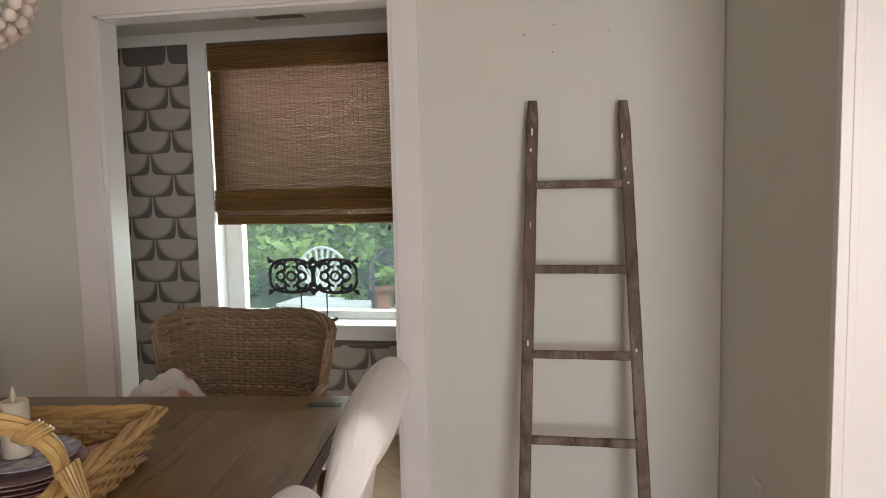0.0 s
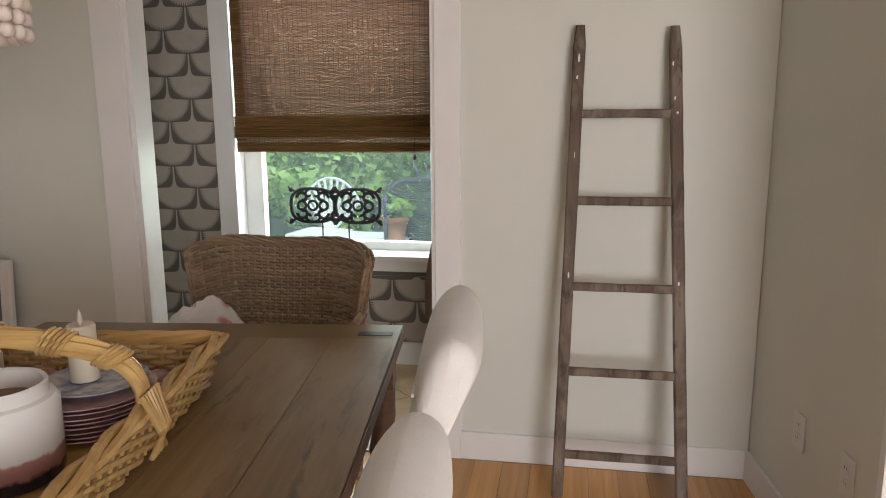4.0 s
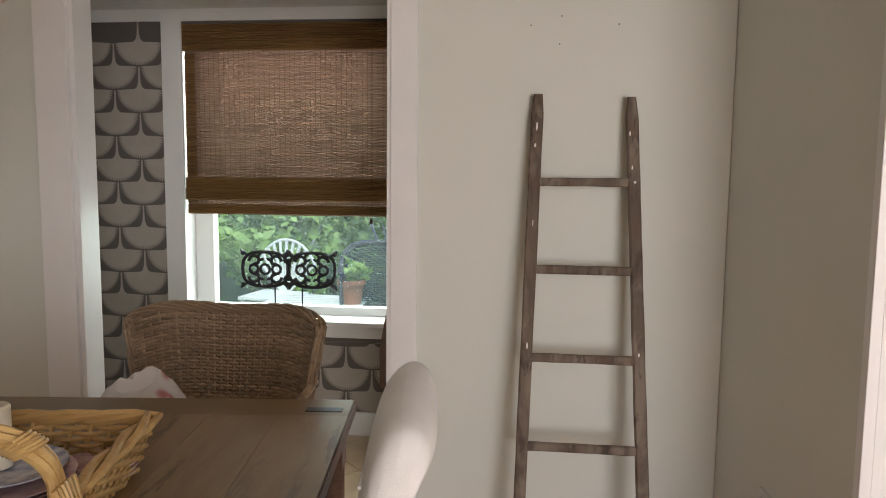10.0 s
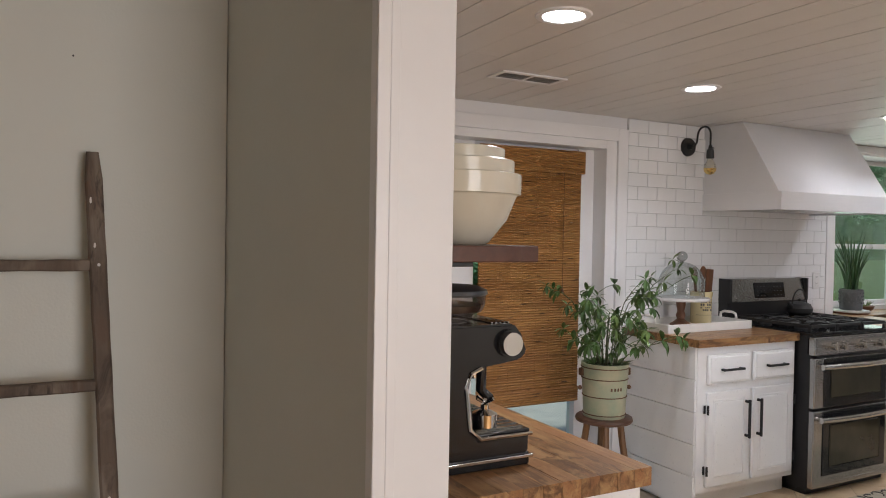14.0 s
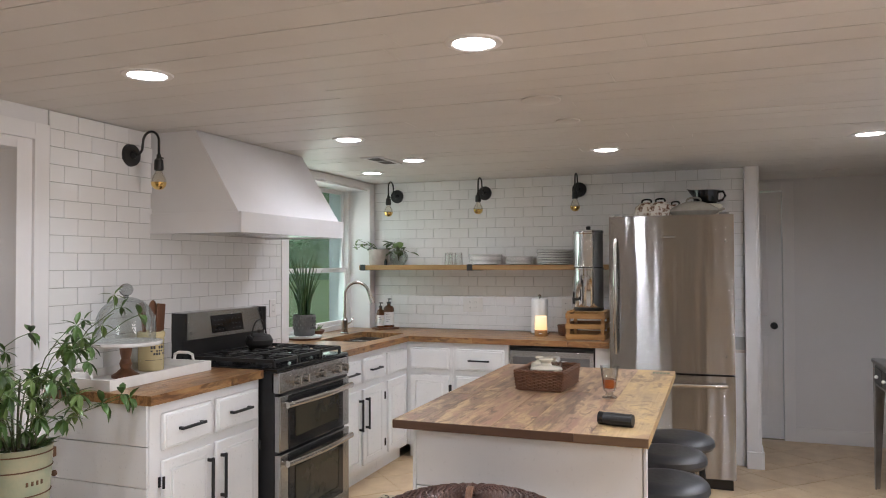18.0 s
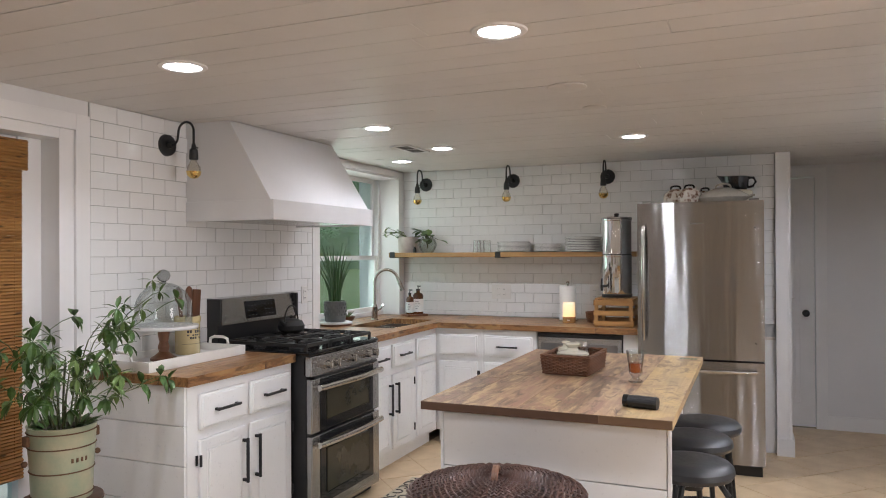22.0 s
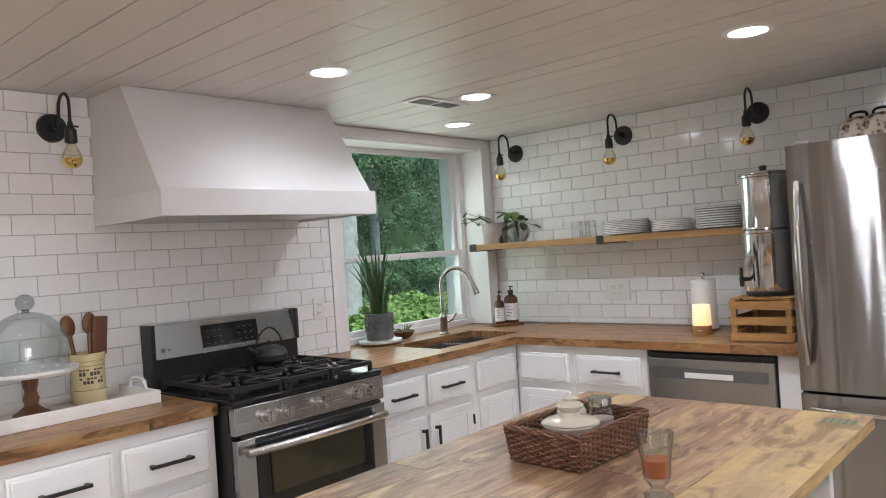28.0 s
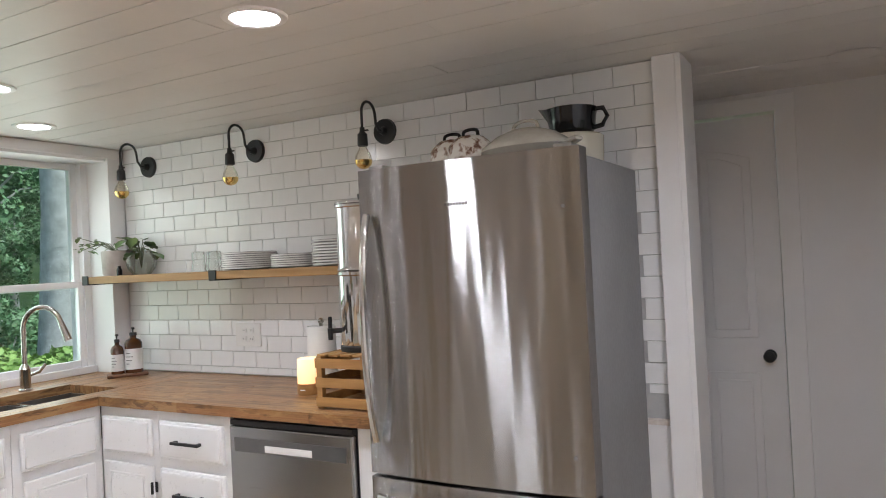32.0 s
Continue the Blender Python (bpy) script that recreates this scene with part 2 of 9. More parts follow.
GROUT = mottled("grey_grout", (0.42, 0.415, 0.41), (0.50, 0.495, 0.49), 0.85, 12.0, 0.3)
OAK_FLOOR = wooden("oak_floor", (0.42, 0.20, 0.055), (0.57, 0.31, 0.10), 0.18, 1, 0.28, 0.04, 0.36)
FLOOR_TILE = mottled("travertine_tile", (0.50, 0.35, 0.205), (0.66, 0.50, 0.32), 0.32, 5.0, 0.1)
FLOOR_GROUT = mottled("floor_grout", (0.30, 0.24, 0.17), (0.36, 0.3, 0.22), 0.9, 14.0, 0.3)
BUTCHER = wooden("butcher_block", (0.17, 0.078, 0.030), (0.37, 0.19, 0.080), 0.33, 0, 0.5, 0.08, 0.38)
BUTCHER_Y = wooden("butcher_block_y", (0.17, 0.078, 0.030), (0.37, 0.19, 0.080), 0.33, 1, 0.5, 0.08, 0.38)
BLACK = mottled("matt_black_metal", (0.012, 0.012, 0.013), (0.02, 0.02, 0.021), 0.42, 8.0, 0.05)
BLACK_GLOSS = mottled("black_enamel", (0.008, 0.008, 0.009), (0.012, 0.012, 0.013), 0.12, 8.0, 0.0)
CHROME = mottled("brushed_nickel", (0.55, 0.53, 0.50), (0.62, 0.6, 0.57), 0.22, 12.0, 0.0, 1.0)
GLASS = glassy("clear_glass")
WINDOW_GLASS = pane_glass("window_glass", (0.93, 1.0, 0.98), 0.03, 0.16)
PORCELAIN = mottled("white_porcelain", (0.80, 0.79, 0.77), (0.84, 0.83, 0.81), 0.15, 6.0, 0.0)


def brushed_steel(name, axis=2, tone=0.42, rough=0.28):
    m = material(name, (tone, tone, tone * 1.01), rough, 1.0)
    s = [260.0] * 3
    s[axis] = 1.2
    v = coords(m, s)
    n = node(m, "TexNoise", Scale=1.0, Detail=3.0)
    link(m, v, n.inputs["Vector"])
    base(m, ramp(m, n.outputs[0], [(0.3, (tone * 0.95,) * 3), (0.7, (tone * 1.04,) * 3)]))
    mr = node(m, "MapRange")
    mr.inputs[3].default_value, mr.inputs[4].default_value = rough - 0.03, rough + 0.03
    link(m, n.outputs[0], mr.inputs[0])
    base(m, mr.outputs[0], "Roughness")
    bump(m, n.outputs[0], 0.008, 0.001)
    return m


STEEL = brushed_steel("brushed_steel_upright", 2, 0.46, 0.24)
STEEL_Y = brushed_steel("brushed_steel_across_y", 1, 0.46, 0.26)
STEEL_X = brushed_steel("brushed_steel_across_x", 0, 0.46, 0.26)
def stained(m, scale, dark, pale, red):
    """Patches of darker, paler and redder wood over the grain, other ones on every plank."""
    b = m.node_tree.nodes["Principled BSDF"]
    col = b.inputs["Base Color"].links[0].from_socket
    v = coords(m, scale)
    oi, sc, ad = node(m, "ObjectInfo"), node(m, "VectorMath"), node(m, "VectorMath")
    sc.operation, ad.operation = "SCALE", "ADD"
    sc.inputs[0].default_value = (31.0, 17.0, 11.0)
    link(m, oi.outputs["Random"], sc.inputs["Scale"])
    link(m, v, ad.inputs[0]), link(m, sc.outputs[0], ad.inputs[1])
    for k, (c, lo, hi, top) in enumerate(((pale, 0.46, 0.60, 0.8), (red, 0.50, 0.63, 0.65), (dark, 0.535, 0.64, 0.85))):
        n = node(m, "TexNoise", Scale=1.0 + 0.45 * k, Detail=5.0, Roughness=0.62, Distortion=0.8)
        sh = node(m, "VectorMath")
        sh.operation = "ADD"
        sh.inputs[1].default_value = (5.1 * k, 3.3 * k, 9.0)
        link(m, ad.outputs[0], sh.inputs[0]), link(m, sh.outputs[0], n.inputs["Vector"])
        col = mixed(m, ramp(m, n.outputs[0], [(lo, (0, 0, 0)), (hi, (top, top, top))]), col, c)
    base(m, col)
    return m


def slubbed(m, color=(0.055, 0.022, 0.008)):
    """Short dark slubs along the reeds."""
    b = m.node_tree.nodes["Principled BSDF"]
    col = b.inputs["Base Color"].links[0].from_socket
    v = coords(m, (11.0, 11.0, 70.0))
    n = node(m, "TexNoise", Scale=1.0, Detail=2.0, Roughness=0.5)
    w = node(m, "TexNoise", Scale=0.16, Detail=2.0)
    link(m, v, n.inputs["Vector"]), link(m, v, w.inputs["Vector"])
    col = mixed(m, ramp(m, w.outputs[0], [(0.40, (0, 0, 0)), (0.70, (0.5, 0.5, 0.5))]), col, (0.24, 0.10, 0.03))
    base(m, mixed(m, ramp(m, n.outputs[0], [(0.62, (0, 0, 0)), (0.70, (0.9, 0.9, 0.9))]), col, color))
    return m


TRAY_PAINT = mottled("chalky_white_paint", (0.74, 0.72, 0.68), (0.80, 0.78, 0.75), 0.6, 9.0, 0.3)
CREAM = mottled("cream_stoneware", (0.63, 0.585, 0.475), (0.69, 0.645, 0.535), 0.16, 7.0, 0.03)
CROCK = mottled("yellow_stoneware", (0.66, 0.55, 0.30), (0.70, 0.6, 0.36), 0.25, 7.0, 0.03)
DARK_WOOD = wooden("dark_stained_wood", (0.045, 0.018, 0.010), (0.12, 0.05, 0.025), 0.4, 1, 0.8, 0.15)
TURNED_WOOD = wooden("turned_walnut", (0.10, 0.04, 0.02), (0.22, 0.09, 0.04), 0.4, 2, 1.0, 0.1)
STOOL_WOOD = wooden("worn_stool_wood", (0.09, 0.04, 0.015), (0.26, 0.13, 0.05), 0.4, 2, 1.0, 0.15)
SHELF_PINE = wooden("pine_shelf", (0.24, 0.12, 0.04), (0.52, 0.32, 0.13), 0.5, 1, 0.7, 0.2)
CRATE_PINE = wooden("crate_pine", (0.28, 0.13, 0.04), (0.50, 0.28, 0.10), 0.5, 1, 0.9, 0.15)
RUSTIC = wooden("rustic_plank", (0.19, 0.108, 0.064), (0.46, 0.30, 0.18), 0.40, 0, 0.45, 0.22, 0.34)
stained(RUSTIC, (3.0, 1.6, 1.0), (0.115, 0.062, 0.041), (0.54, 0.38, 0.20), (0.31, 0.15, 0.11))
stained(BUTCHER, (2.0, 1.0, 0.6), (0.10, 0.045, 0.018), (0.42, 0.25, 0.11), (0.27, 0.115, 0.045))
stained(BUTCHER_Y, (1.0, 2.0, 0.6), (0.10, 0.045, 0.018), (0.42, 0.25, 0.11), (0.27, 0.115, 0.045))
RUSTIC_EDGE = wooden("rustic_plank_end", (0.05, 0.025, 0.014), (0.14, 0.07, 0.04), 0.5, 1, 0.6, 0.2)
TABLE_WOOD = wooden("brown_table_top", (0.17, 0.105, 0.045), (0.28, 0.185, 0.085), 0.40, 1, 0.25, 0.06, 0.07)
stained(TABLE_WOOD, (1.2, 2.4, 1.0), (0.10, 0.058, 0.028), (0.28, 0.19, 0.09), (0.22, 0.125, 0.055))
TABLE_EDGE = wooden("worn_table_edge", (0.06, 0.03, 0.02), (0.20, 0.11, 0.075), 0.5, 1, 0.6, 0.15)
WICKER_GREY = wooden("grey_brown_wicker", (0.11, 0.072, 0.044), (0.44, 0.31, 0.195), 0.55, 0, 0.6, 0.2, 0.1)
WICKER_GOLD = wooden("golden_willow", (0.38, 0.21, 0.07), (0.66, 0.45, 0.18), 0.42, 0, 0.7, 0.15)
WICKER_DARK = wooden("dark_wicker", (0.022, 0.010, 0.008), (0.15, 0.075, 0.055), 0.4, 0, 1.0, 0.2)
WICKER_BROWN = wooden("brown_wicker", (0.07, 0.028, 0.015), (0.27, 0.125, 0.065), 0.45, 0, 1.0, 0.2)
WICKER_TAN = wooden("tan_wicker", (0.16, 0.07, 0.025), (0.36, 0.18, 0.07), 0.5, 2, 1.0, 0.2)
LADDER_WOOD = wooden("weathered_ladder_wood", (0.05, 0.034, 0.025), (0.19, 0.14, 0.105), 0.7, 2, 0.8, 0.45)
stained(LADDER_WOOD, (9.0, 9.0, 3.0), (0.035, 0.022, 0.016), (0.24, 0.19, 0.15), (0.13, 0.075, 0.05))
LINEN = mottled("white_linen", (0.73, 0.72, 0.71), (0.78, 0.77, 0.76), 0.9, 14.0, 0.35, fine=420)
BEAD = mottled("whitewashed_bead", (0.60, 0.52, 0.47), (0.74, 0.67, 0.62), 0.7, 40.0, 0.3)
REED = slubbed(wooden("bamboo_reed", (0.24, 0.105, 0.03), (0.50, 0.27, 0.09), 0.5, 0, 1.3, 0.2))
GREEN_ENAMEL = mottled("worn_green_enamel", (0.27, 0.34, 0.24), (0.44, 0.40, 0.27), 0.35, 9.0, 0.25)
RUST = mottled("rusty_iron", (0.09, 0.045, 0.025), (0.16, 0.08, 0.04), 0.75, 30.0, 0.4)
GREY_METAL = mottled("aged_grey_metal", (0.24, 0.23, 0.22), (0.36, 0.35, 0.33), 0.36, 7.0, 0.1, 0.75)
GREY_VINYL = mottled("dark_grey_vinyl", (0.030, 0.032, 0.036), (0.042, 0.044, 0.048), 0.38, 9.0, 0.1)
IRON = mottled("black_cast_iron", (0.012, 0.011, 0.011), (0.02, 0.019, 0.018), 0.6, 30.0, 0.3)
LEAF = mottled("green_leaf", (0.026, 0.068, 0.012), (0.075, 0.145, 0.030), 0.4, 18.0, 0.1)
LEAF_PALE = mottled("pale_leaf", (0.075, 0.14, 0.030), (0.14, 0.21, 0.060), 0.35, 18.0, 0.1)
STEM = mottled("green_stem", (0.055, 0.065, 0.030), (0.10, 0.12, 0.05), 0.6, 30.0, 0.1)
SOIL = mottled("dark_soil", (0.03, 0.02, 0.014), (0.06, 0.04, 0.028), 0.95, 30.0, 0.8)
CONCRETE = mottled("grey_concrete", (0.12, 0.125, 0.125), (0.17, 0.175, 0.175), 0.8, 20.0, 0.3)
MARBLE = mottled("white_marble", (0.60, 0.59, 0.57), (0.78, 0.77, 0.76), 0.25, 6.0, 0.0)
AMBER = glassy("amber_glass", (0.45, 0.14, 0.02), 0.05)
PAPER = mottled("white_paper", (0.74, 0.74, 0.72), (0.78, 0.78, 0.76), 0.85, 15.0, 0.2)
INK = mottled("grey_ink", (0.06, 0.06, 0.06), (0.09, 0.09, 0.09), 0.8, 15.0, 0.0)
WAX = mottled("ivory_wax", (0.72, 0.66, 0.52), (0.76, 0.70, 0.57), 0.45, 12.0, 0.05)
PINK_PLATE = mottled("mauve_transferware", (0.40, 0.22, 0.24), (0.66, 0.50, 0.50), 0.18, 22.0, 0.0)
BLUE_PLATE = mottled("blue_transferware", (0.08, 0.10, 0.22), (0.60, 0.58, 0.60), 0.18, 30.0, 0.0)
BROWN_CHINA = material("brown_transferware", (0.72, 0.66, 0.58), 0.2)
_n = node(BROWN_CHINA, "TexNoise", Scale=34.0, Detail=4.0, Roughness=0.65)
link(BROWN_CHINA, coords(BROWN_CHINA), _n.inputs["Vector"])
base(BROWN_CHINA, ramp(BROWN_CHINA, _n.outputs[0], [(0.48, (0.72, 0.66, 0.58)), (0.53, (0.46, 0.35, 0.28)), (0.60, (0.17, 0.085, 0.055))]))
APPLE = mottled("green_apple", (0.22, 0.33, 0.04), (0.34, 0.42, 0.08), 0.25, 14.0, 0.0)
SCREEN = mottled("black_glass_panel", (0.010, 0.011, 0.013), (0.014, 0.015, 0.018), 0.08, 6.0, 0.0)
OVEN_GLASS = mottled("dark_oven_glass", (0.035, 0.032, 0.022), (0.05, 0.046, 0.03), 0.10, 5.0, 0.0)
OUTLET = mottled("outlet_plastic", (0.72, 0.71, 0.69), (0.75, 0.74, 0.72), 0.4, 9.0, 0.0)

# ---- the large structure ----
# plan, in metres: dining room south-west, nook north of it, kitchen to the east, hall past the fridge
CEIL, DCEIL, NCEIL = 2.155, 2.45, 2.20
NORTH, EAST, SOUTH = 4.18, 6.58, 0.05


def wall(name, mat, label, *rows):
    return structure(name, boxes(*rows), mat, label, "wall")


# dining room
wall("wall_dining_north", DINING_WALL, "pale green painted dining room wall", (-3.4, 2.97, 0, -1.70, 3.09, DCEIL), (-1.70, 2.97, 2.06, -0.46, 3.09, DCEIL), (-0.46, 2.97, 0, 0.72, 3.09, DCEIL))
wall("wall_dining_east", DINING_WALL, "pale green wall above and beside the wide opening", (0.79, -0.07, 2.12, 0.852, 2.06, DCEIL), (0.852, -0.07, 2.12, 2.9, 0.05, DCEIL), (3.4, -2.62, 0, 3.52, -0.07, DCEIL))
def prism(ring, z0, z1):
    bm = bmesh.new()
    f = bm.faces.new([bm.verts.new((x, y, z0)) for x, y in ring])
    r = bmesh.ops.extrude_face_region(bm, geom=[f])
    bmesh.ops.translate(bm, verts=[v for v in r["geom"] if isinstance(v, bmesh.types.BMVert)], vec=(0, 0, z1 - z0))
    bmesh.ops.recalc_face_normals(bm, faces=bm.faces)
    return bm


# the stub wall stands a little askew
structure("wall_stub", prism([(0.722, 3.09), (0.722, 2.96), (0.812, 2.06), (0.955, 2.06), (0.955, 3.09)], 0, DCEIL), DINING_WALL, "pale green stub wall between dining room and kitchen", "wall")
wall("wall_dining_south", DINING_WALL, "pale green painted wall with a window opening", (-3.4, -2.62, 0, 0.85, -2.5, DCEIL), (2.65, -2.62, 0, 3.4, -2.5, DCEIL), (0.85, -2.62, 0, 2.65, -2.5, 0.4), (0.85, -2.62, 2.2, 2.65, -2.5, DCEIL))
wall("wall_dining_west", DINING_WALL, "pale green painted dining room wall", (-3.52, -2.62, 0, -3.4, 3.09, DCEIL))
structure("ceiling_dining", boxes((-3.52, -2.62, DCEIL, 0.852, 3.09, DCEIL + 0.1), (0.852, -2.62, DCEIL, 3.52, 0.05, DCEIL + 0.1)), CEILING, "white dining room ceiling", "ceiling")
structure("ceiling_nook", boxes((-3.52, 3.09, NCEIL, 0.852, 4.35, NCEIL + 0.1)), CEILING, "white nook ceiling", "ceiling")

# nook
NY = 4.01
WALLPAPER_DARK = mottled("wallpaper_brown_grey", (0.115, 0.10, 0.09), (0.14, 0.122, 0.112), 0.7, 5.0, 0.05)
wall("wall_nook_north", WALLPAPER_DARK, "nook wall papered with pale birds on brown grey", (-3.52, NY, 0, -1.86, 4.30, 2.14), (-1.86, NY, 0, -0.56, 4.30, 0.60), (-0.56, NY, 0, 0.852, 4.30, 2.14), (-1.86, NY, 2.12, -0.56, 4.30, 2.14))
structure("crown_trim", boxes((-3.4, NY - 0.012, 2.14, 0.72, 4.30, NCEIL)), TRIM, "white board along the top of the wall", "trim")
wall("wall_nook_west", WALLPAPER_DARK, "papered nook wall", (-3.52, 3.09, 0, -3.4, NY, NCEIL))
wall("wall_nook_east", KITCHEN_WALL, "painted wall between nook and kitchen", (0.72, 3.09, 0, 0.955, 4.30, NCEIL))

# kitchen
wall("wall_kitchen_north", KITCHEN_WALL, "white kitchen wall with door and window openings", (0.852, NORTH, 0, 1.30, 4.45, CEIL), (1.30, NORTH, 2.01, 3.20, 4.45, CEIL), (3.20, NORTH, 0, 5.20, 4.45, CEIL), (5.20, NORTH, 2.10, 6.48, 4.56, CEIL), (5.20, NORTH, 0, 6.48, 4.56, 0.88), (6.48, NORTH, 0, 6.75, 4.56, CEIL), (5.08, 4.45, 0, 5.20, 4.56, CEIL))
wall("wall_kitchen_east", KITCHEN_WALL, "white kitchen wall behind the fridge", (EAST, 1.11, 0, EAST + 0.14, NORTH, CEIL))
wall("wall_kitchen_south", KITCHEN_WALL, "white plain kitchen wall", (2.9, SOUTH - 0.12, 0, 3.80, SOUTH, DCEIL), (3.80, SOUTH - 0.12, 2.09, 4.66, SOUTH, CEIL), (4.66, SOUTH - 0.12, 0, 6.68, SOUTH, CEIL))
wall("wall_hall_south", KITCHEN_WALL, "white hall wall", (6.68, SOUTH - 0.12, 0, 7.6, SOUTH - 0.035, CEIL))
wall("wall_hall_east", KITCHEN_WALL, "white hall wall beside a door", (7.5, -0.1, 0, 7.62, 0.885, CEIL), (7.5, 0.885, 2.06, 7.62, 1.66, CEIL), (7.5, 1.66, 0, 7.62, 2.4, CEIL))
wall("wall_hall_north", KITCHEN_WALL, "white hall end wall", (6.72, 2.3, 0, 7.5, 2.42, CEIL))
structure("ceiling_kitchen_base", boxes((0.852, -0.1, CEIL + 0.012, 7.62, 4.56, CEIL + 0.1)), CEILING, "white board above the ceiling planks", "ceiling")

# ---- trim, doors and windows ----
def trim(name, label, *rows, bev=0.002, mat=None):
    return structure(name, boxes(*rows, bev=bev), mat or TRIM, label, "trim")


# cased opening between dining room and nook
trim("trim_opening_west", "white door casing", (-1.822, 2.945, 0, -1.69, 2.97, 2.062))
trim("trim_opening_east", "white door casing", (-0.462, 2.952, 0, -0.365, 2.97, 2.062))
trim("trim_opening_head", "white head casing", (-1.822, 2.950, 2.062, -0.365, 2.97, 2.18))
trim("jamb_west", "white door jamb", (-1.69, 2.962, 0, -1.670, 3.082, 2.05))
trim("jamb_east", "white door jamb", (-0.478, 2.962, 0, -0.46, 3.10, 2.05))
trim("jamb_head", "white door jamb", (-1.670, 2.962, 2.05, -0.478, 3.082, 2.066))
structure("threshold", boxes((-1.68, 2.955, 0.0, -0.48, 3.03, 0.006)), GREY_METAL, "metal floor threshold strip", "trim")
trim("baseboard_north", "white baseboard", (-0.365, 2.955, 0, 0.708, 2.97, 0.115), (-3.39, 2.955, 0, -1.822, 2.97, 0.115))
structure("baseboard_east", prism([(0.7205, 2.955), (0.706, 2.955), (0.796, 2.074), (0.8105, 2.074)], 0, 0.115), TRIM, "white baseboard", "trim")
trim("baseboard_nook", "white baseboard", (-3.39, NY - 0.016, 0, 0.71, NY, 0.125))
# post casing at the end of the stub wall
trim("post_casing", "white casing round the wall end", (0.822, 2.045, 0, 0.956, 2.0595, 2.12), (0.796, 2.045, 0, 0.8105, 2.072, 2.12))
trim("post_bead", "white corner bead", (0.796, 2.039, 0, 0.8215, 2.0445, 2.12), (0.822, 2.041, 0, 0.842, 2.0445, 2.12))

# nook window: casing, frame, sash, sill, glass
w = tagged(new("window_nook"), "white framed nook window with a low sill", "window", kind="structure")
WY = 4.17
part("window_casing", boxes((-1.862, NY - 0.016, 0.54, -1.755, NY, 2.14), (-0.625, NY - 0.016, 0.54, -0.55, NY, 2.14), bev=0.002), TRIM, w)
part("window_jamb", boxes((-1.86, NY, 0.60, -1.768, WY + 0.06, 2.12), (-0.618, NY, 0.60, -0.56, WY + 0.06, 2.12), (-1.768, WY - 0.04, 2.08, -0.618, WY + 0.06, 2.12)), TRIM, w)
part("window_sill", boxes((-1.90, NY - 0.05, 0.585, -0.52, WY + 0.06, 0.61), bev=0.004), TRIM, w)
part("window_apron", boxes((-1.862, NY - 0.014, 0.52, -0.55, NY, 0.585), bev=0.002), TRIM, w)
part("window_frame", boxes((-1.768, WY - 0.03, 0.61, -1.665, WY + 0.03, 2.08), (-0.705, WY - 0.03, 0.61, -0.618, WY + 0.03, 2.08), (-1.665, WY - 0.03, 0.61, -0.705, WY + 0.03, 0.655), (-1.665, WY - 0.03, 1.36, -0.705, WY + 0.03, 1.41), bev=0.003), TRIM, w)
g = part("pane", boxes((-1.67, WY + 0.002, 0.65, -0.70, WY + 0.006, 2.08)), WINDOW_GLASS, w)
g.visible_shadow = False

# added pale sheet outside the pane: veils the garden view with bluish haze
bm = bmesh.new()
box(bm, -1.652, WY + 0.020, 0.66, -0.70, WY + 0.022, 1.38)
HAZE_SHEET = bpy.data.materials.new("insect_screen")
HAZE_SHEET.use_nodes = True
_b = HAZE_SHEET.node_tree.nodes["Principled BSDF"]
_b.inputs["Base Color"].default_value, _b.inputs["Roughness"].default_value = (0.62, 0.68, 0.75, 1), 0.6
_tr, _mx = node(HAZE_SHEET, "BsdfTransparent"), node(HAZE_SHEET, "MixShader")
_mx.inputs[0].default_value = 0.09
link(HAZE_SHEET, _tr.outputs[0], _mx.inputs[1])
link(HAZE_SHEET, _b.outputs[0], _mx.inputs[2])
link(HAZE_SHEET, _mx.outputs[0], HAZE_SHEET.node_tree.nodes["Material Output"].inputs[0])
part("insect_screen", bm, HAZE_SHEET, w, "thin pale sheet added to haze the view outside").visible_shadow = False

# sink window: deep reveal, two sashes
w = tagged(new("window_sink"), "white double hung window over the sink", "window", kind="structure")
part("window_casing", boxes((5.125, NORTH - 0.018, 0.921, 5.215, NORTH, 2.10), (5.125, NORTH - 0.018, 2.10, 6.56, NORTH, CEIL - 0.003), bev=0.002), TRIM, w)
part("reveal", boxes((5.20, NORTH, 0.921, 5.215, 4.53, 2.10), (6.465, NORTH - 0.018, 0.921, 6.562, 4.53, 2.10), (5.215, NORTH, 2.085, 6.465, 4.53, 2.10)), TRIM, w)
part("window_stop", boxes((5.215, 4.32, 0.92, 6.465, 4.44, 0.958), bev=0.004), TRIM, w)
part("window_frame", boxes((5.215, 4.345, 0.958, 5.255, 4.44, 2.085), (6.425, 4.345, 0.958, 6.465, 4.44, 2.085)), TRIM, w)
for z0, z1, y in ((0.958, 1.43, 4.355), (1.39, 2.085, 4.386)):
    s = part("sash", boxes((5.255, y, z0, 5.29, y + 0.028, z1), (6.39, y, z0, 6.425, y + 0.028, z1), (5.29, y, z0, 6.39, y + 0.028, z0 + 0.036), (5.29, y, z1 - 0.034, 6.39, y + 0.028, z1), bev=0.002), TRIM, w)
    g = part("pane", boxes((5.288, y + 0.012, z0 + 0.034, 6.392, y + 0.016, z1 - 0.032)), WINDOW_GLASS, s)
    g.visible_shadow = False

